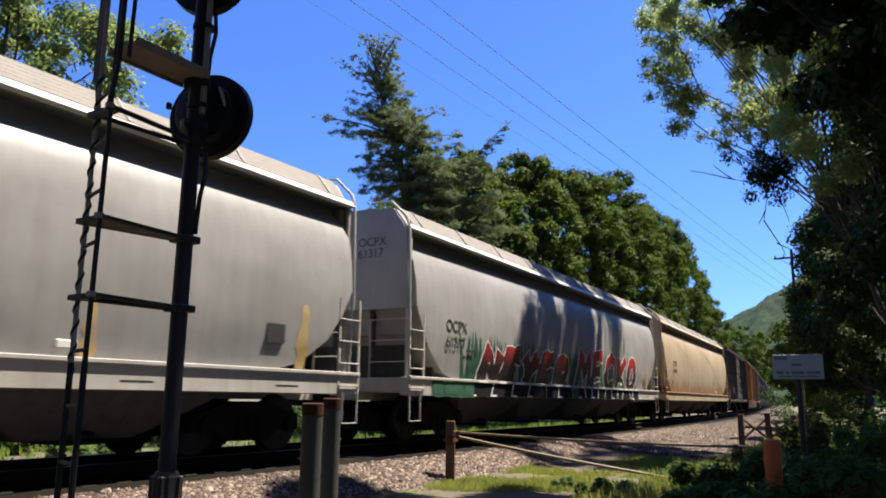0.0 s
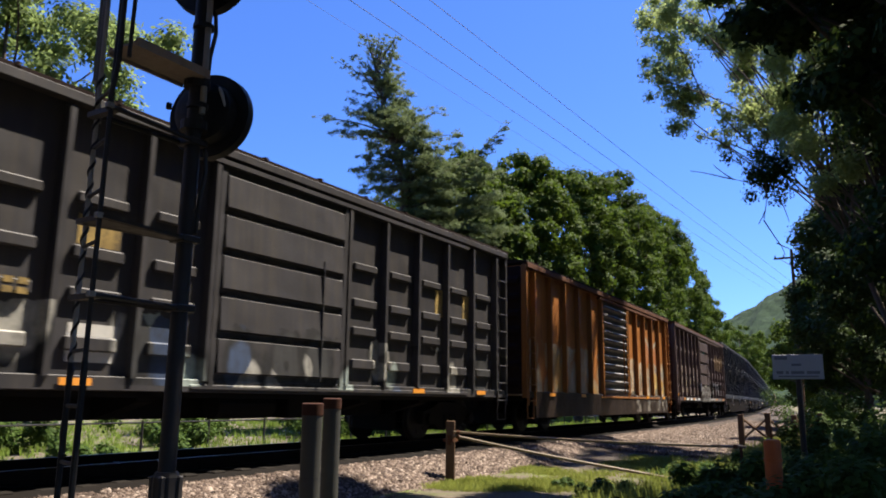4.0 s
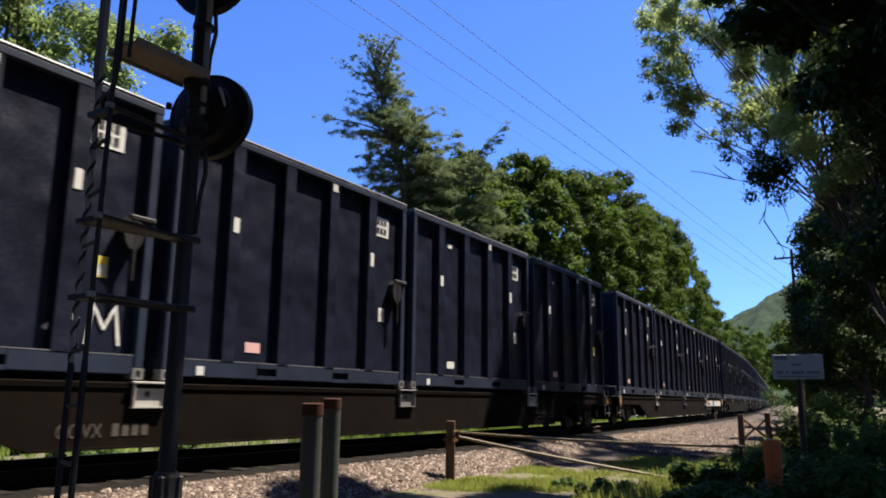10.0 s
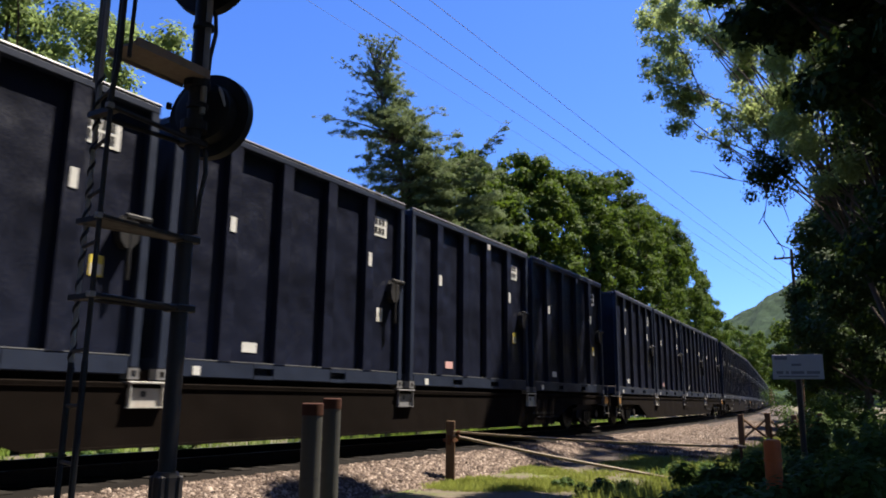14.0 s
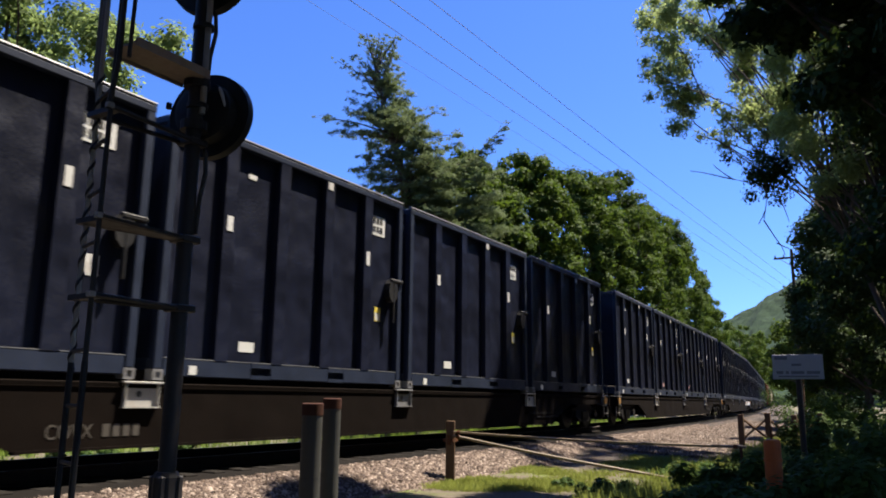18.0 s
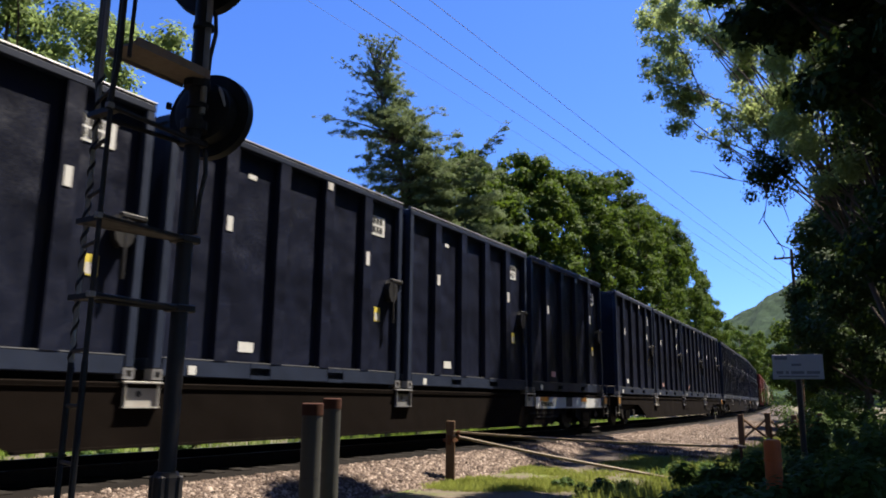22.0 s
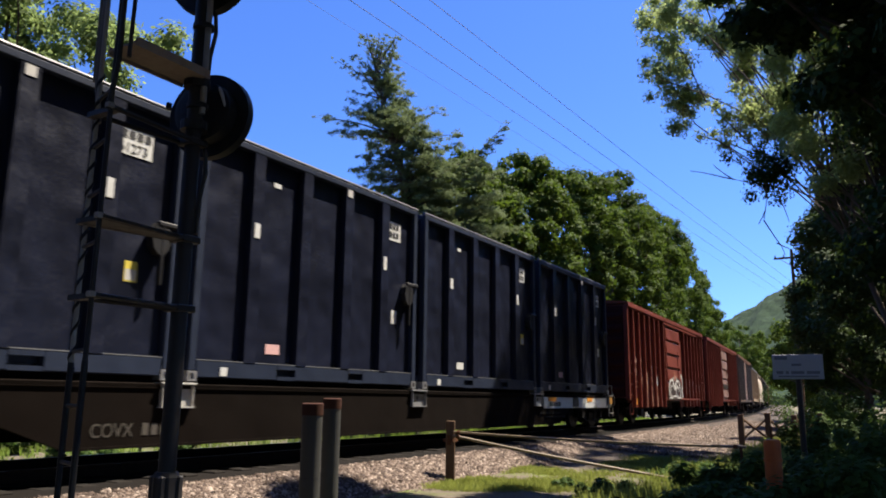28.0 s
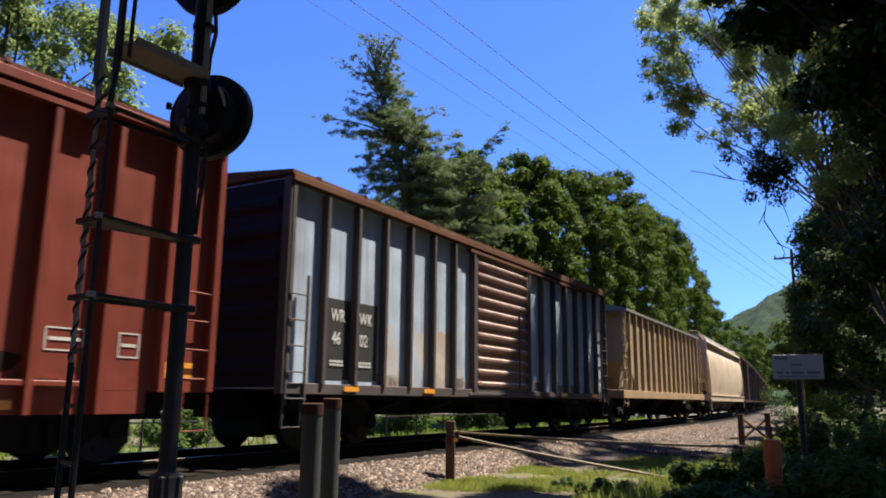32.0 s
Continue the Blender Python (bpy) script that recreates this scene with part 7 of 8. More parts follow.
# ---------------------------------------------------------------- trees and undergrowth
def leaf_mesh(name, centres, radii, count, size, seed, material, slim=0.55, flat=0.0, shell=0.45, squash=1.0, turn=1.0):
    """Many small four-cornered leaves scattered through clumps, denser towards each clump's skin and turned out to the light."""
    rs = np.random.RandomState(seed)
    centres, radii = np.asarray(centres, float), np.asarray(radii, float)
    pick = rs.choice(len(centres), count, p=radii ** 2 / np.sum(radii ** 2))
    d = rs.normal(size=(count, 3))
    d /= np.linalg.norm(d, axis=1)[:, None]
    rad = radii[pick] * (shell + (1 - shell) * rs.rand(count)) * (1 + (0.05 + 0.08 * (1 - shell) ** 2) * rs.normal(size=count))
    p = centres[pick] + d * rad[:, None] * np.array((1, 1, squash))
    face = d * turn + np.array((0, 0, 0.4 + 2 * flat)) + 0.4 * rs.normal(size=(count, 3))
    u = np.cross(face, rs.normal(size=(count, 3)))
    u /= np.linalg.norm(u, axis=1)[:, None] + 1e-9
    w = np.cross(u, face)
    w /= np.linalg.norm(w, axis=1)[:, None] + 1e-9
    k = (size * rs.uniform(0.6, 1.3, count))[:, None]
    v = np.stack([p - u * k * 0.5, p + w * k * slim * 0.5, p + u * k * 0.5, p - w * k * slim * 0.5], 1)
    return soup(name, v, count, material)


def limb(fm, a, b, r0, r1, rs, bow=0.12, n=6):
    a, b = Vector(a), Vector(b)
    d = (b - a).length
    pts, rad = [], []
    j = Vector((rs.uniform(-1, 1), rs.uniform(-1, 1), rs.uniform(-0.4, 1))) * d * bow
    for i in range(n):
        f = i / (n - 1)
        pts.append(a.lerp(b, f) + j * math.sin(math.pi * f) + Vector((rs.uniform(-1, 1), rs.uniform(-1, 1), 0)) * d * 0.02 * (0 < i < n - 1))
        rad.append(r0 + (r1 - r0) * f)
    fm.tube(pts, rad, 7)


def tree(label, x, y, height, spread, crown_from, material, leaves, leaf, seed, trunk_r=0.25, clumps=46, squash=0.85, lean=(0, 0), name="tree", group="", shape=None, ground=None, limb_step=2, puff=1.0, shell=0.45, full=0.35, gaps=-9.0):
    rs = random.Random(seed)
    ob = thing(name, label, "tree", group, at=(x, y, (GROUND - 0.3) if ground is None else ground))
    fm = Form()
    pts = [(lean[0] * f + rs.uniform(-.1, .1) * f, lean[1] * f + rs.uniform(-.1, .1) * f, height * 0.86 * f) for f in [i / 8 for i in range(9)]]
    fm.tube(pts, [trunk_r * (1.25 if i == 0 else 1 - 0.85 * i / 8) for i in range(9)], 10)
    cs, rr = [], []
    mid = (crown_from + height) / 2
    hh = (height - crown_from) / 2
    while len(cs) < clumps:
        d = Vector((rs.gauss(0, 1), rs.gauss(0, 1), rs.gauss(0, 1))).normalized()
        f = rs.uniform(full, 1.0) ** 0.5
        prof = shape(d.z) if shape else 1.0
        r = puff * rs.uniform(0.16, 0.30) * spread * (1.2 - 0.45 * f)
        c = Vector((lean[0], lean[1], mid)) + Vector((d.x * spread * prof * f * 0.86, d.y * spread * prof * f * 0.86, d.z * hh * f * 0.9))
        if noise.noise((c.x * 0.45 + seed, c.y * 0.45, c.z * 0.45)) < gaps:
            continue
        cs.append(tuple(c))
        rr.append(r)
    for c in cs[::limb_step]:
        h = min(max(c[2] * rs.uniform(0.45, 0.75), crown_from * 0.5), height * 0.8)
        f = h / (height * 0.86)
        limb(fm, (lean[0] * f, lean[1] * f, h), c, trunk_r * 0.32 * (1 - 0.5 * f), 0.02, rs)
    part("trunk", fm, bark, ob, "bark-covered trunk with its limbs", smooth=True)
    part("crown", leaf_mesh("crown", cs, rr, leaves, leaf, seed, material, squash=squash, shell=shell), None, ob)
    return ob


def broad_crown_row():
    row = "row of maples behind the track"
    lab = "tall maple with a dense rounded green crown"
    for i, (s, lat, h, sp, low) in enumerate(((36, -9.5, 14.6, 4.2, 2.0), (43, -9.0, 16.5, 4.2, 2.2), (53, -8.5, 18.7, 4.6, 2.2), (64, -8.5, 21.4, 5.0, 2.0), (76, -8.5, 22.3, 5.2, 2.0), (91, -8.0, 23.4, 5.4, 2.0), (110, -8.5, 23.4, 5.2, 1.6), (132, -8.0, 20.4, 5.2, 1.2), (44, -17, 16.0, 5.0, 2.0), (66, -19, 18.5, 5.6, 2.0))):
        p = line(s, lat)
        tree(lab, p.x, p.y, h + 1.5, sp * 1.05, low, leaf_green, 60000 if i < 8 else 16000, 0.27, 100 + i, 0.3, 330, group=row, puff=0.72, shell=0.5, full=0.6, limb_step=9)
    # lower growth behind the cars
    for i, (s, lat, h, sp) in enumerate(((28, -14, 8.0, 3.2), (33, -12, 9.0, 3.4), (155, -7, 13, 5), (180, -8, 15, 6), (215, -9, 17, 7), (250, -9, 17, 7), (300, -10, 19, 8))):
        p = line(s, lat)
        tree("smaller leafy tree behind the track", p.x, p.y, h, sp, 0.6, leaf_green, 16000, 0.34, 140 + i, 0.15, 34, group=row)


broad_crown_row()


def pine_tree():
    rs = random.Random(77)
    foot = Vector((-20.2, 28.2, GROUND - 0.3))
    ob = thing("pine_tree", "tall ragged white pine with sparse upper branches", "tree", at=foot)
    right = Vector((0.815, 0.58, 0))
    away = Vector((-0.58, 0.815, 0))

    def spot(r, z, d=0.0):
        return right * r + away * d + Vector((0, 0, z))

    fm = Form()
    spine = [spot(0.9, 0), spot(0.8, 4), spot(0.6, 8), spot(0.53, 10.6), spot(0.57, 11.63), spot(0.3, 12.52), spot(-0.03, 13.69), spot(-0.44, 14.86), spot(-0.72, 16.19), spot(-1.09, 17.81), spot(-1.52, 19.4)]
    fm.tube(spine, [0.34, 0.31, 0.27, 0.24, 0.22, 0.20, 0.17, 0.12, 0.08, 0.05, 0.02], 10)
    limb(fm, spot(-0.62, 16.4), spot(-0.1, 19.4), 0.05, 0.012, rs, 0.03, 6)
    cs, rr = [], []
    # boughs: start height, reach to the right, end height, width of the needle pad
    arms = ((17.4, -0.15, 19.2, 0.26), (17.6, -1.75, 19.3, 0.30), (17.2, -1.3, 19.0, 0.32), (16.4, -2.9, 17.9, 0.26), (16.6, -1.9, 18.0, 0.34), (16.0, -2.15, 16.3, 0.22), (16.6, -0.3, 18.3, 0.34), (16.0, -1.6, 17.2, 0.42), (15.8, 0.1, 17.2, 0.42), (15.6, -0.6, 17.0, 0.46), (15.0, 0.5, 16.3, 0.46),
            (14.2, -3.5, 14.95, 0.42), (14.0, -2.8, 14.2, 0.46), (14.6, -2.1, 15.4, 0.50), (14.6, -1.4, 15.8, 0.55), (14.4, 0.2, 15.6, 0.60), (14.4, 2.05, 15.5, 0.42), (14.0, 1.2, 15.0, 0.50), (13.8, 2.75, 14.3, 0.50), (13.6, 1.7, 14.4, 0.55), (13.9, -0.8, 14.9, 0.65), (13.7, 0.5, 14.6, 0.65),
            (12.9, -1.55, 13.0, 0.42), (13.2, 1.6, 13.5, 0.55), (12.8, -1.0, 13.3, 0.40), (12.4, 2.4, 13.0, 0.60), (11.9, -1.1, 12.0, 0.50), (11.6, -1.5, 11.4, 0.50), (11.9, 1.6, 12.5, 0.55), (11.4, 3.6, 13.1, 0.55), (11.5, 2.7, 12.4, 0.60), (10.9, 4.0, 11.9, 0.65), (11.2, 4.8, 12.3, 0.6), (11.6, 4.2, 12.9, 0.55), (10.4, 5.0, 11.2, 0.7), (13.2, 2.9, 13.7, 0.5), (12.6, -1.9, 12.4, 0.45), (11.0, 1.2, 11.6, 0.7), (10.6, 3.4, 11.0, 0.75), (10.2, 2.4, 10.4, 0.75),
            (9.8, 4.2, 10.4, 0.85), (9.4, 3.2, 9.6, 0.85), (9.2, 5.4, 9.6, 0.75), (8.6, 4.4, 8.9, 0.85), (8.2, 2.6, 8.4, 0.85), (7.4, 3.8, 7.8, 0.9), (9.6, -1.0, 9.8, 0.6), (8.4, -1.4, 8.6, 0.7))
    for z0, r1, z1, w in arms:
        k = 0
        while k < len(spine) - 2 and spine[k + 1].z < z0:
            k += 1
        f = (z0 - spine[k].z) / (spine[k + 1].z - spine[k].z)
        a = spine[k].lerp(spine[k + 1], f)
        for way in (0.0, rs.uniform(0.8, 1.8), -rs.uniform(0.8, 1.8)):
            e = spot(r1 * (1.0 if way == 0 else 0.5), z1 - (0.2 if way else 0), way * (1.0 if z1 < 15 else 0.4))
            limb(fm, a, e, 0.05, 0.012, rs, 0.06, 5)
            n = 6 + int((e - a).length * 4.5)
            for j in range(n):
                g = 0.42 + 0.62 * (j + rs.random()) / n
                c = a.lerp(e, g)
                cs.append((c.x + rs.uniform(-1, 1) * w, c.y + rs.uniform(-1, 1) * w, c.z + rs.uniform(-0.1, .3) * w))
                rr.append(w * rs.uniform(0.35, 0.75))
    # a long dying arm with a bare tip
    limb(fm, spot(0.55, 11.2), spot(3.8, 13.2), 0.09, 0.03, rs, 0.05, 6)
    limb(fm, spot(3.8, 13.2), spot(5.66, 15.15), 0.03, 0.008, rs, 0.06, 6)
    limb(fm, spot(4.6, 14.0), spot(5.5, 14.2), 0.02, 0.006, rs, 0.1, 5)
    for j in range(34):
        g = rs.random()
        cs.append(tuple(spot(4.0 + 1.6 * g + rs.uniform(-.2, .2), 13.4 + 1.6 * g + rs.uniform(-.4, .2))))
        rr.append(0.20)
    part("trunk", fm, bark, ob, "dark trunk with its limbs", smooth=True)
    part("crown", leaf_mesh("crown", cs, rr, 150000, 0.18, 9, pine_green, slim=0.2, shell=0.1, squash=0.42, turn=0.3), None, ob)


pine_tree()


def other_trees():
    tree("tall airy locust tree beyond the track", -21.4, 10.6, 17.0, 5.4, 7.6, locust_green, 44000, 0.18, 201, 0.16, 110, limb_step=9, puff=0.6, shell=0.2, gaps=-0.15)
    tree("tall airy locust tree beyond the track", -23.4, 7.0, 18.0, 5.4, 8.4, locust_green, 40000, 0.18, 202, 0.16, 100, limb_step=9, puff=0.6, shell=0.2, gaps=-0.15)
    for i, (x, y, h) in enumerate(((-31, 6, 9), (-34, 12, 10), (-37, 17, 10), (-30, 1, 9), (-40, 24, 11), (-27, -3, 10))):
        tree("leafy tree at the far edge of the lawn", x, y, h, 3.6, 2.3, leaf_green, 12000, 0.3, 210 + i, 0.16, 34, group="trees round the lawn")
    # near side: the dark wood along the lane, partly unseen and added for shade
    wood = "dark trees along the lane"
    lab = "dark shaded oak in full leaf, in the partly unseen wood by the lane"
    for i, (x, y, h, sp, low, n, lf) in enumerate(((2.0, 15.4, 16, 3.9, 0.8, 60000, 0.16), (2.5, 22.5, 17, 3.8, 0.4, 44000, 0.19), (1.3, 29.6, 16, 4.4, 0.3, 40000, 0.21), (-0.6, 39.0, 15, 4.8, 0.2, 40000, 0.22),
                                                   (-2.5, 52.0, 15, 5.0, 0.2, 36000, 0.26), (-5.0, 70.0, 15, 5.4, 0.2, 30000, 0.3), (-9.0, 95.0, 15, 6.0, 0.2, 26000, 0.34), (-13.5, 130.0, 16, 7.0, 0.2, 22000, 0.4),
                                                   # From here on mostly out of view, added to block sky light.
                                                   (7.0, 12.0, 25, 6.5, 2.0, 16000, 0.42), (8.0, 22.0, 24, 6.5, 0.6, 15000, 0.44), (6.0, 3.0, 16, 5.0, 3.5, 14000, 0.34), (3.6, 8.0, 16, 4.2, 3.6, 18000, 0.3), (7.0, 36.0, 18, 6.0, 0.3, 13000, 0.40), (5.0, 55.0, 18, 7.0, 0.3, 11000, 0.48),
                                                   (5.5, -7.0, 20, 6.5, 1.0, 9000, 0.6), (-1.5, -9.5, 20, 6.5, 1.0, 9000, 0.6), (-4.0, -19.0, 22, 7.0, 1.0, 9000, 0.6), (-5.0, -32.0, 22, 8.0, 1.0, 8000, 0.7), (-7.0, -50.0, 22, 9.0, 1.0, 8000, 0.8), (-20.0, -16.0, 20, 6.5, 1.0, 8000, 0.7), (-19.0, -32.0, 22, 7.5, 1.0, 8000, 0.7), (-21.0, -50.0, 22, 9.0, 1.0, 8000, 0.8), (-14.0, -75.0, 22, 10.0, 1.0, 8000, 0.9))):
        # Most oaks get the shaded leaf colour, three far ones the greener.
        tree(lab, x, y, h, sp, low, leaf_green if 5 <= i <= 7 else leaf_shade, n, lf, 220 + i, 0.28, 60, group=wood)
    # Unseen tall oaks that cut the sky light on the cars.
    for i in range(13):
        tree("tall dark unseen oak, added to block sky light by the lane", 11.5 + 2.5 * (i % 2), -34.0 + 8.0 * i, 29.0 + 2.0 * (i % 3), 6.6, 0.6, leaf_shade, 9000, 0.75, 300 + i, 0.35, 60, group=wood, limb_step=8)
    # A crown above the view, added to shade track and cars.
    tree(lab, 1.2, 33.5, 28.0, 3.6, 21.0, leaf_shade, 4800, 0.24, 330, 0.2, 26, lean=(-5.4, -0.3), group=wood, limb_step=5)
    # Three leaning crowns out of view, added to shade the ground.
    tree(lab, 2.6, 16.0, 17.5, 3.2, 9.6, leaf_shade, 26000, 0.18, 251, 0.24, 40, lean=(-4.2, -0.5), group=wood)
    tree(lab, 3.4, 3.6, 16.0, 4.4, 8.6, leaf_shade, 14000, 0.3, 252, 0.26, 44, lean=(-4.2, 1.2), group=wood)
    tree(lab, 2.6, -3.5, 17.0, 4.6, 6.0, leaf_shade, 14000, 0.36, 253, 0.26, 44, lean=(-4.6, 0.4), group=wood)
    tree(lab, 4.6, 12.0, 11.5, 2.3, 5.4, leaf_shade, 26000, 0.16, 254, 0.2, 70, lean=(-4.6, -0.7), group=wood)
    tree("slender tree with thin sunlit leaves over the lane", 1.0, 24.5, 14.6, 2.8, 7.6, leaf_light, 22000, 0.14, 256, 0.18, 50, lean=(-2.2, -0.4), group=wood)
    # the tree that hangs out over the lane
    ob = tree("slender tree with thin sunlit leaves over the lane", 0.6, 28.7, 18.4, 4.6, 9.9, leaf_light, 82000, 0.12, 260, 0.12, 300, lean=(-4.4, -2.3), limb_step=9, puff=0.52, shell=0.1, gaps=-0.22)
    rs = random.Random(5)
    foot = Vector((0.6, 28.7, GROUND - 0.3))
    fm = Form()
    for a, b in (((-3.5, 25.0, 7.5), (-4.4, 25.0, 7.95)), ((-4.4, 25.0, 7.95), (-5.8, 25.0, 8.45)), ((-4.5, 25.0, 8.0), (-5.05, 25.0, 8.55)), ((-3.48, 25.0, 7.9), (-3.62, 25.0, 6.5)), ((-3.62, 25.0, 6.5), (-3.08, 25.0, 5.34)),
                 ((-3.55, 25.0, 6.83), (-3.78, 25.0, 6.4)), ((-3.2, 25.0, 7.8), (-2.9, 25.0, 6.38)), ((-3.3, 25.0, 5.75), (-2.9, 25.0, 5.5)), ((-2.6, 25.6, 9.2), (-3.5, 25.0, 7.5))):
        limb(fm, Vector(a) - foot, Vector(b) - foot, 0.022, 0.009, rs, 0.05, 5)
    part("dead_branch", fm, bark, ob, "bare dead twigs")
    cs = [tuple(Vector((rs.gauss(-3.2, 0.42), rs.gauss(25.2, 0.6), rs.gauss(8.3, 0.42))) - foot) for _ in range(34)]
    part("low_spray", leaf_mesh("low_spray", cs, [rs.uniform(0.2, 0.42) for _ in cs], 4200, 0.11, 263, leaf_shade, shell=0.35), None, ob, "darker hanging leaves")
    for i, (x, y, h) in enumerate(((-42.5, 194, 22), (-46, 218, 25.5), (-44, 240, 27), (-45, 262, 27.5), (-45.5, 285, 27.5), (-53, 273, 31), (-50.5, 318, 31), (-52, 345, 32))):
        tree("distant leafy tree where the track bends away", x, y, h, h * 0.24, 1.0, leaf_green, 12000, 0.5, 280 + i, 0.3, 50)


other_trees()


def hill():
    k = Nodes("wooded_hill")
    vec = k.coords()
    col = k.ramp(k.noise(vec, 0.16, 8, 0.8), (0.36, (0.008, 0.019, 0.012)), (0.64, (0.032, 0.056, 0.030)))
    m = k.done(col, 0.95, spec=0.1)
    fm = Form()
    nx, ny = 300, 90
    for j in range(ny):
        for i in range(nx):
            x, y = -420 + 900 * i / (nx - 1), 480 + 620 * j / (ny - 1)
            ridge = math.exp(-((y - 800) / 190) ** 2)
            z = ridge * min(190, max(30, 92 + 0.58 * (x + 136))) - 6
            z += 4 * noise.noise((x * 0.05, y * 0.05, 1)) + 7 * abs(noise.noise((x * 0.16, y * 0.16, 7)))
            edge = min(i, nx - 1 - i, j, ny - 1 - j)
            fm.v.append((x, y, z if edge else -8))
    fm.f = [(j * nx + i, j * nx + i + 1, (j + 1) * nx + i + 1, (j + 1) * nx + i) for j in range(ny - 1) for i in range(nx - 1)]
    tagged(new("hill", fm.mesh("hill", m, True, fix=False)), "distant wooded hill", "hill", kind="structure")


hill()


def tufts(name, label, material, n, blades, seed, where, height, width, category="grass"):
    """Blades in tufts: thin triangles-and-a-half that lean outwards."""
    rs = np.random.RandomState(seed)
    base = np.array([where(rs) for _ in range(n)], float)
    c = np.repeat(base, blades, 0) + np.concatenate([rs.normal(0, 0.06, (n * blades, 2)), np.zeros((n * blades, 1))], 1)
    m = len(c)
    a = rs.uniform(0, 6.283, m)
    h = height * rs.uniform(0.4, 1.25, m) * np.repeat(rs.uniform(0.5, 1.2, n), blades)
    lean = rs.uniform(0.1, 0.7, m) * h
    side = np.stack([-np.sin(a), np.cos(a), np.zeros(m)], 1) * width
    out = np.stack([np.cos(a) * lean, np.sin(a) * lean, h], 1)
    mid = out * 0.55 + np.stack([np.zeros(m), np.zeros(m), h * 0.12], 1)
    v = np.stack([c - side, c + mid - side * 0.2 + side, c + out, c + mid - side], 1)
    tagged(new(name, soup(name, v, m, material)), label, category, kind="stuff")


def verge_patch(rs):
    while True:
        s, l = rs.uniform(11.2, 22), rs.uniform(2.75, 7.0)
        p = line(s, l)
        d = noise.noise((p.x * 0.45, p.y * 0.45, 8.0)) + 0.25 * noise.noise((p.x * 1.7, p.y * 1.7, 2.0))
        if d > rs.uniform(-0.05, 0.25):
            return (p.x, p.y, max(ground_height(p.x, p.y), bed_z(l) if l < 2.9 else -9) - 0.01)


def lawn_far(rs):
    p = line(rs.uniform(0, 70), rs.uniform(-26, -3.4))
    return (p.x, p.y, ground_height(p.x, p.y) - 0.01)


def lane_edge(rs):
    s = 8 + 45 * rs.rand() ** 1.4
    p = line(s, rs.uniform(6.0, 9.5))
    return (p.x, p.y, ground_height(p.x, p.y) - 0.01)


tufts("verge_grass", "sunlit yellow-green verge grass", grass_green, 5000, 12, 31, verge_patch, 0.105, 0.006)
tufts("far_grass", "bright green grass across the track", lawn_green, 9000, 8, 32, lawn_far, 0.22, 0.016)
tufts("lane_edge_grass", "long grass at the edge of the lane", grass_green, 4200, 10, 33, lane_edge, 0.34, 0.008)


def undergrowth():
    rs = random.Random(12)
    spots = [(-3.3, 13.6, 0.42), (-2.7, 12.6, 0.5), (-3.6, 15.0, 0.4), (-2.2, 12.2, 0.55), (-1.6, 12.6, 0.6), (-1.0, 11.8, 0.7), (-0.6, 13.2, 0.8), (0.2, 12.4, 0.9), (-4.4, 12.2, 0.35), (-1.0, 16.0, 0.8), (0.4, 16.5, 1.2),
             (-1.6, 19.0, 0.8), (0.6, 20.0, 1.4), (-1.8, 24.0, 0.9), (0.0, 26.0, 1.5), (-2.6, 31.0, 1.0), (-1.0, 34.0, 1.6), (-3.4, 40.0, 1.4), (-4.6, 50.0, 1.6), (-6.8, 62.0, 2.0), (-3.9, 16.3, 0.34), (-3.3, 17.4, 0.4), (-4.4, 15.2, 0.22), (-3.5, 15.2, 0.3), (-5.4, 12.9, 0.2), (-2.4, 9.6, 0.5), (-1.4, 9.4, 0.55), (-0.8, 9.8, 0.7), (-3.2, 9.2, 0.3)]
    for i, (x, y, r) in enumerate(spots):
        cs = [(rs.gauss(0, r * 0.6), rs.gauss(0, r * 0.6), abs(rs.gauss(0.5, 0.3)) * r) for _ in range(14)]
        rr = [rs.uniform(0.25, 0.5) * r for _ in range(14)]
        ob = thing("shrub", "low leafy weeds and brambles at the lane's edge", "shrub", "undergrowth along the lane", at=(x, y, GROUND - 0.05))
        part("foliage", leaf_mesh("foliage", cs, rr, int(2600 + 1500 * r), 0.085 + 0.035 * r, 400 + i, weed_green, flat=0.3), None, ob)
        fm = Form()
        for c in cs[::2]:
            limb(fm, (0, 0, 0), c, 0.012, 0.004, rs, 0.1, 4)
        part("stems", fm, bark, ob)
    for i, (s, lat, r) in enumerate(((6.5, -4.6, 0.5), (9.5, -4.2, 0.5), (5.0, -7.5, 0.7), (13.0, -5.5, 0.6), (17, -9.5, 1.2), (23, -9.0, 1.4), (11.5, -10, 1.0), (28, -8.5, 1.3), (35, -8, 1.5))):
        p = line(s, lat)
        cs = [(rs.gauss(0, r * 0.6), rs.gauss(0, r * 0.6), abs(rs.gauss(0.5, 0.35)) * r) for _ in range(14)]
        rr = [rs.uniform(0.25, 0.5) * r for _ in range(14)]
        ob = thing("shrub", "sunlit green shrub across the track", "shrub", "shrubs across the track", at=(p.x, p.y, GROUND - 0.05))
        part("foliage", leaf_mesh("foliage", cs, rr, int(2200 + 1500 * r), 0.10 + 0.04 * r, 440 + i, weed_green, flat=0.3), None, ob)


undergrowth()


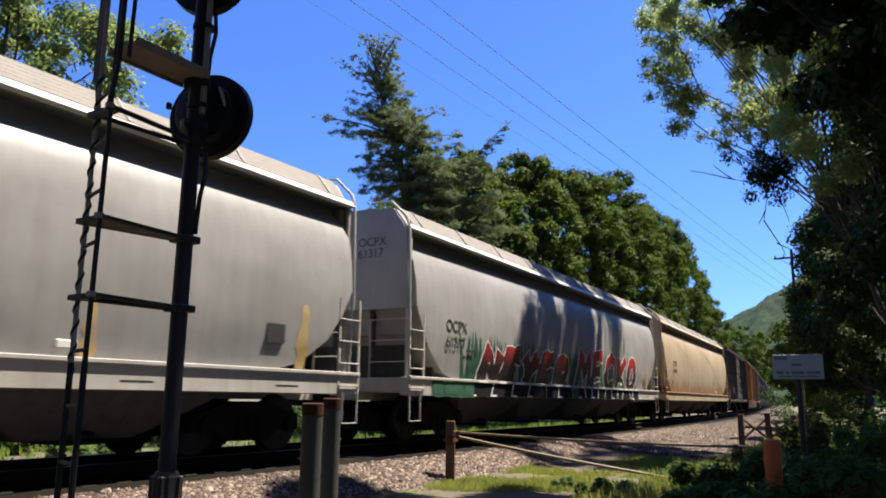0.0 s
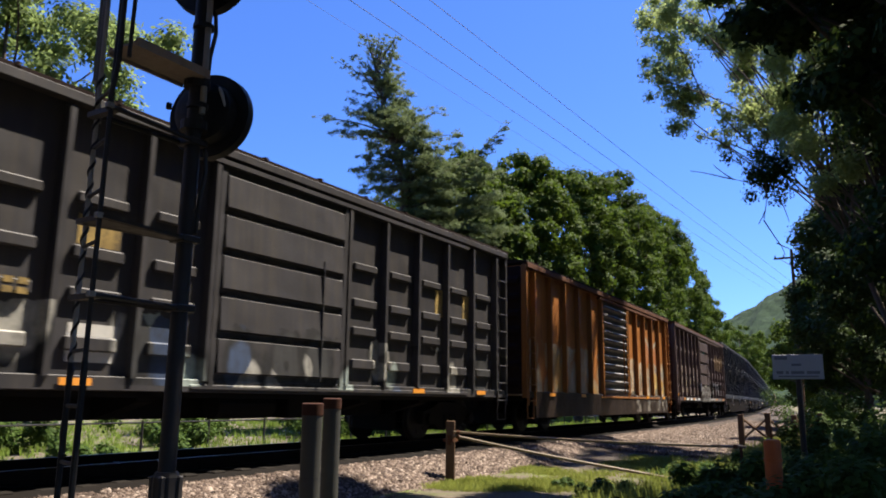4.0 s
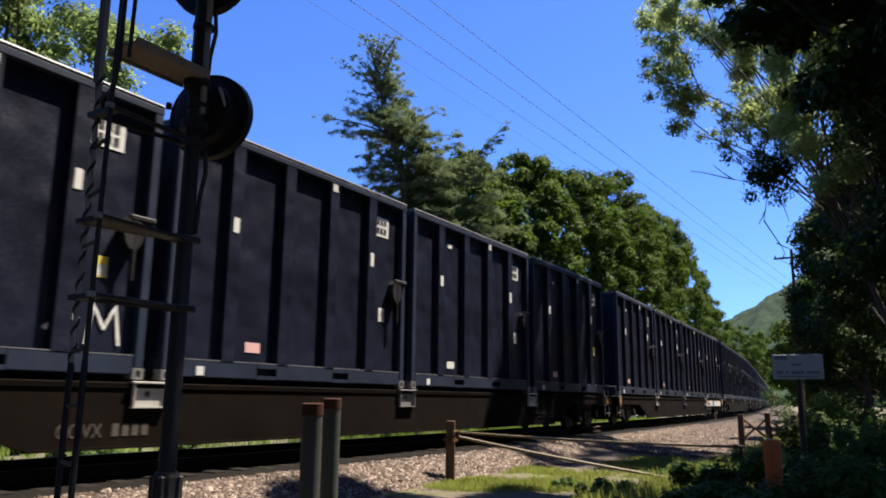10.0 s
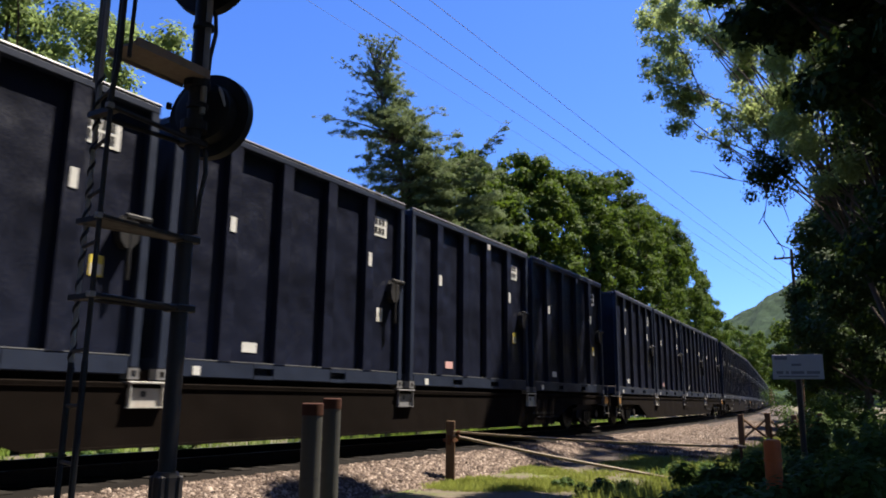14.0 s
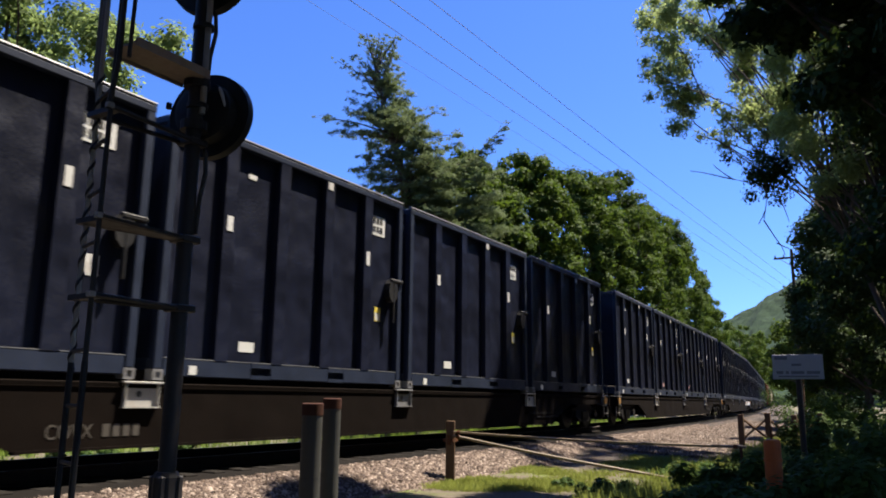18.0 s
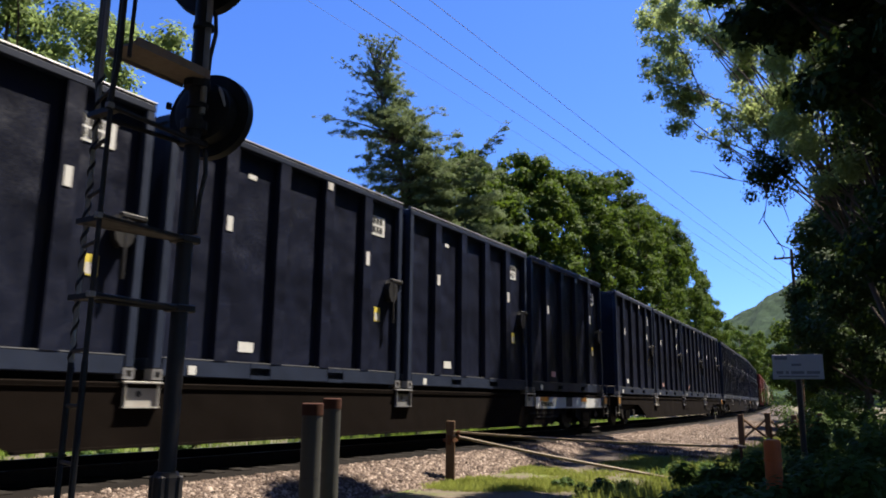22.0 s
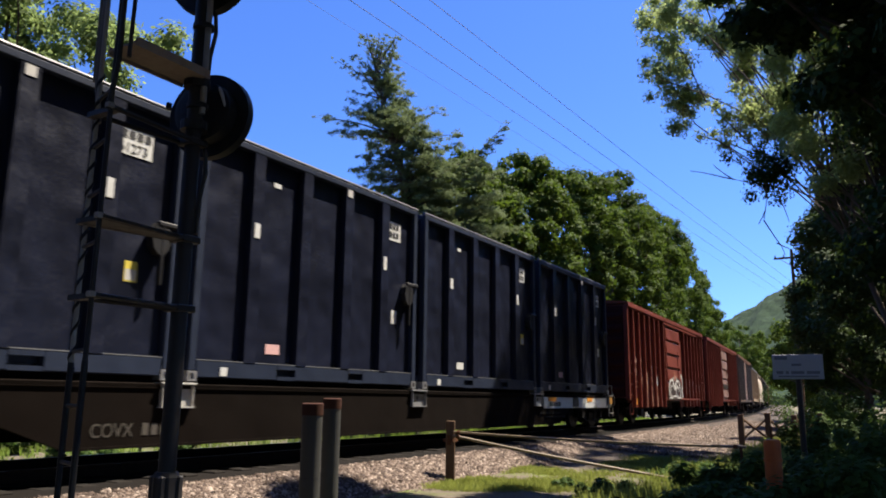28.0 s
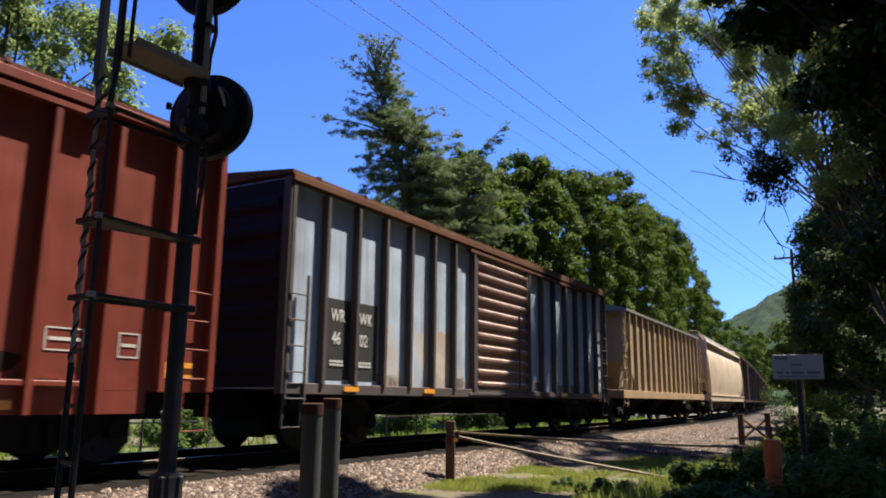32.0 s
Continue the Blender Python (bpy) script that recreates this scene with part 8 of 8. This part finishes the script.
# ---------------------------------------------------------------- what moves
# ---------------------------------------------------------------- an insect that darts past close by
def build_insect():
    bug = thing("flying_insect", "small dark flying insect darting through the air", "insect")
    rings = []
    for x, r in ((-0.012, 0.0008), (-0.010, 0.0026), (-0.005, 0.0040), (0.0, 0.0032), (0.003, 0.0038), (0.007, 0.0036), (0.0095, 0.0026), (0.0125, 0.0022), (0.0145, 0.0006)):
        rings.append([(x * 1.15, r * 1.3 * math.cos(t), r * 1.3 * math.sin(t)) for t in [j * 0.6283 for j in range(10)]])
    part("body", Form().loft(rings), insect_black, bug, smooth=True)
    for sy in (-1, 1):
        wing = [(0.004, 0.002), (0.001, 0.010), (-0.004, 0.015), (-0.009, 0.013), (-0.006, 0.006), (0.0, 0.002)]
        part("wing", Form().prism([(x, sy * y) for x, y in wing], "z", 0.0032, 0.0035), insect_wing, bug, "thin smoky wing")
    return bug


insect_black = plain("insect_black", (0.012, 0.011, 0.013), 0.6)
insect_wing = plain("insect_wing", (0.05, 0.05, 0.06), 0.3)
INSECT = build_insect()
TIMES = [float(t) for t in range(25)] + [24.5, 24.9, 25.0, 25.4] + [float(t) for t in range(26, 33)]


def gone(t):
    """Metres that the train has rolled; its slack runs in once, late in the shot."""
    return SPEED * t - (0.36 if t > 24.95 else 0.0)


def motions():
    for ob, s0, base, off in MOVERS:
        rows = []
        for t in TIMES:
            m = line_pose(s0 - gone(t), base)
            rows.append((t, m @ off if off else m))
        walk(ob, rows)
    turn = (0.0, 18.8, 35.6)
    places = ((0.0, (-2.200, -1.200, -0.600)), (30.0, (-2.200, -1.200, -0.600)), (30.8, (-1.335, -0.034, 1.605)), (31.0, (-0.334, 0.682, 1.186)), (31.2, (0.667, 1.398, 0.768)), (32.0, (3.200, 2.000, -0.600)))
    walk(INSECT, [(t, pose(*at, *turn)) for t, at in places])
    for side, wheels in WHEELS.items():
        rows = [(i / FPS, pose(0, side * 0.89, 0.46, math.degrees(SPEED * i / FPS / 0.46))) for i in range(32 * FPS + 1)]
        walk(wheels[0], rows)
        keys = wheels[0].animation_data
        for w in wheels[1:]:
            w.rotation_mode = "QUATERNION"
            own = w.animation_data_create()
            own.action, own.action_slot = keys.action, keys.action_slot


motions()
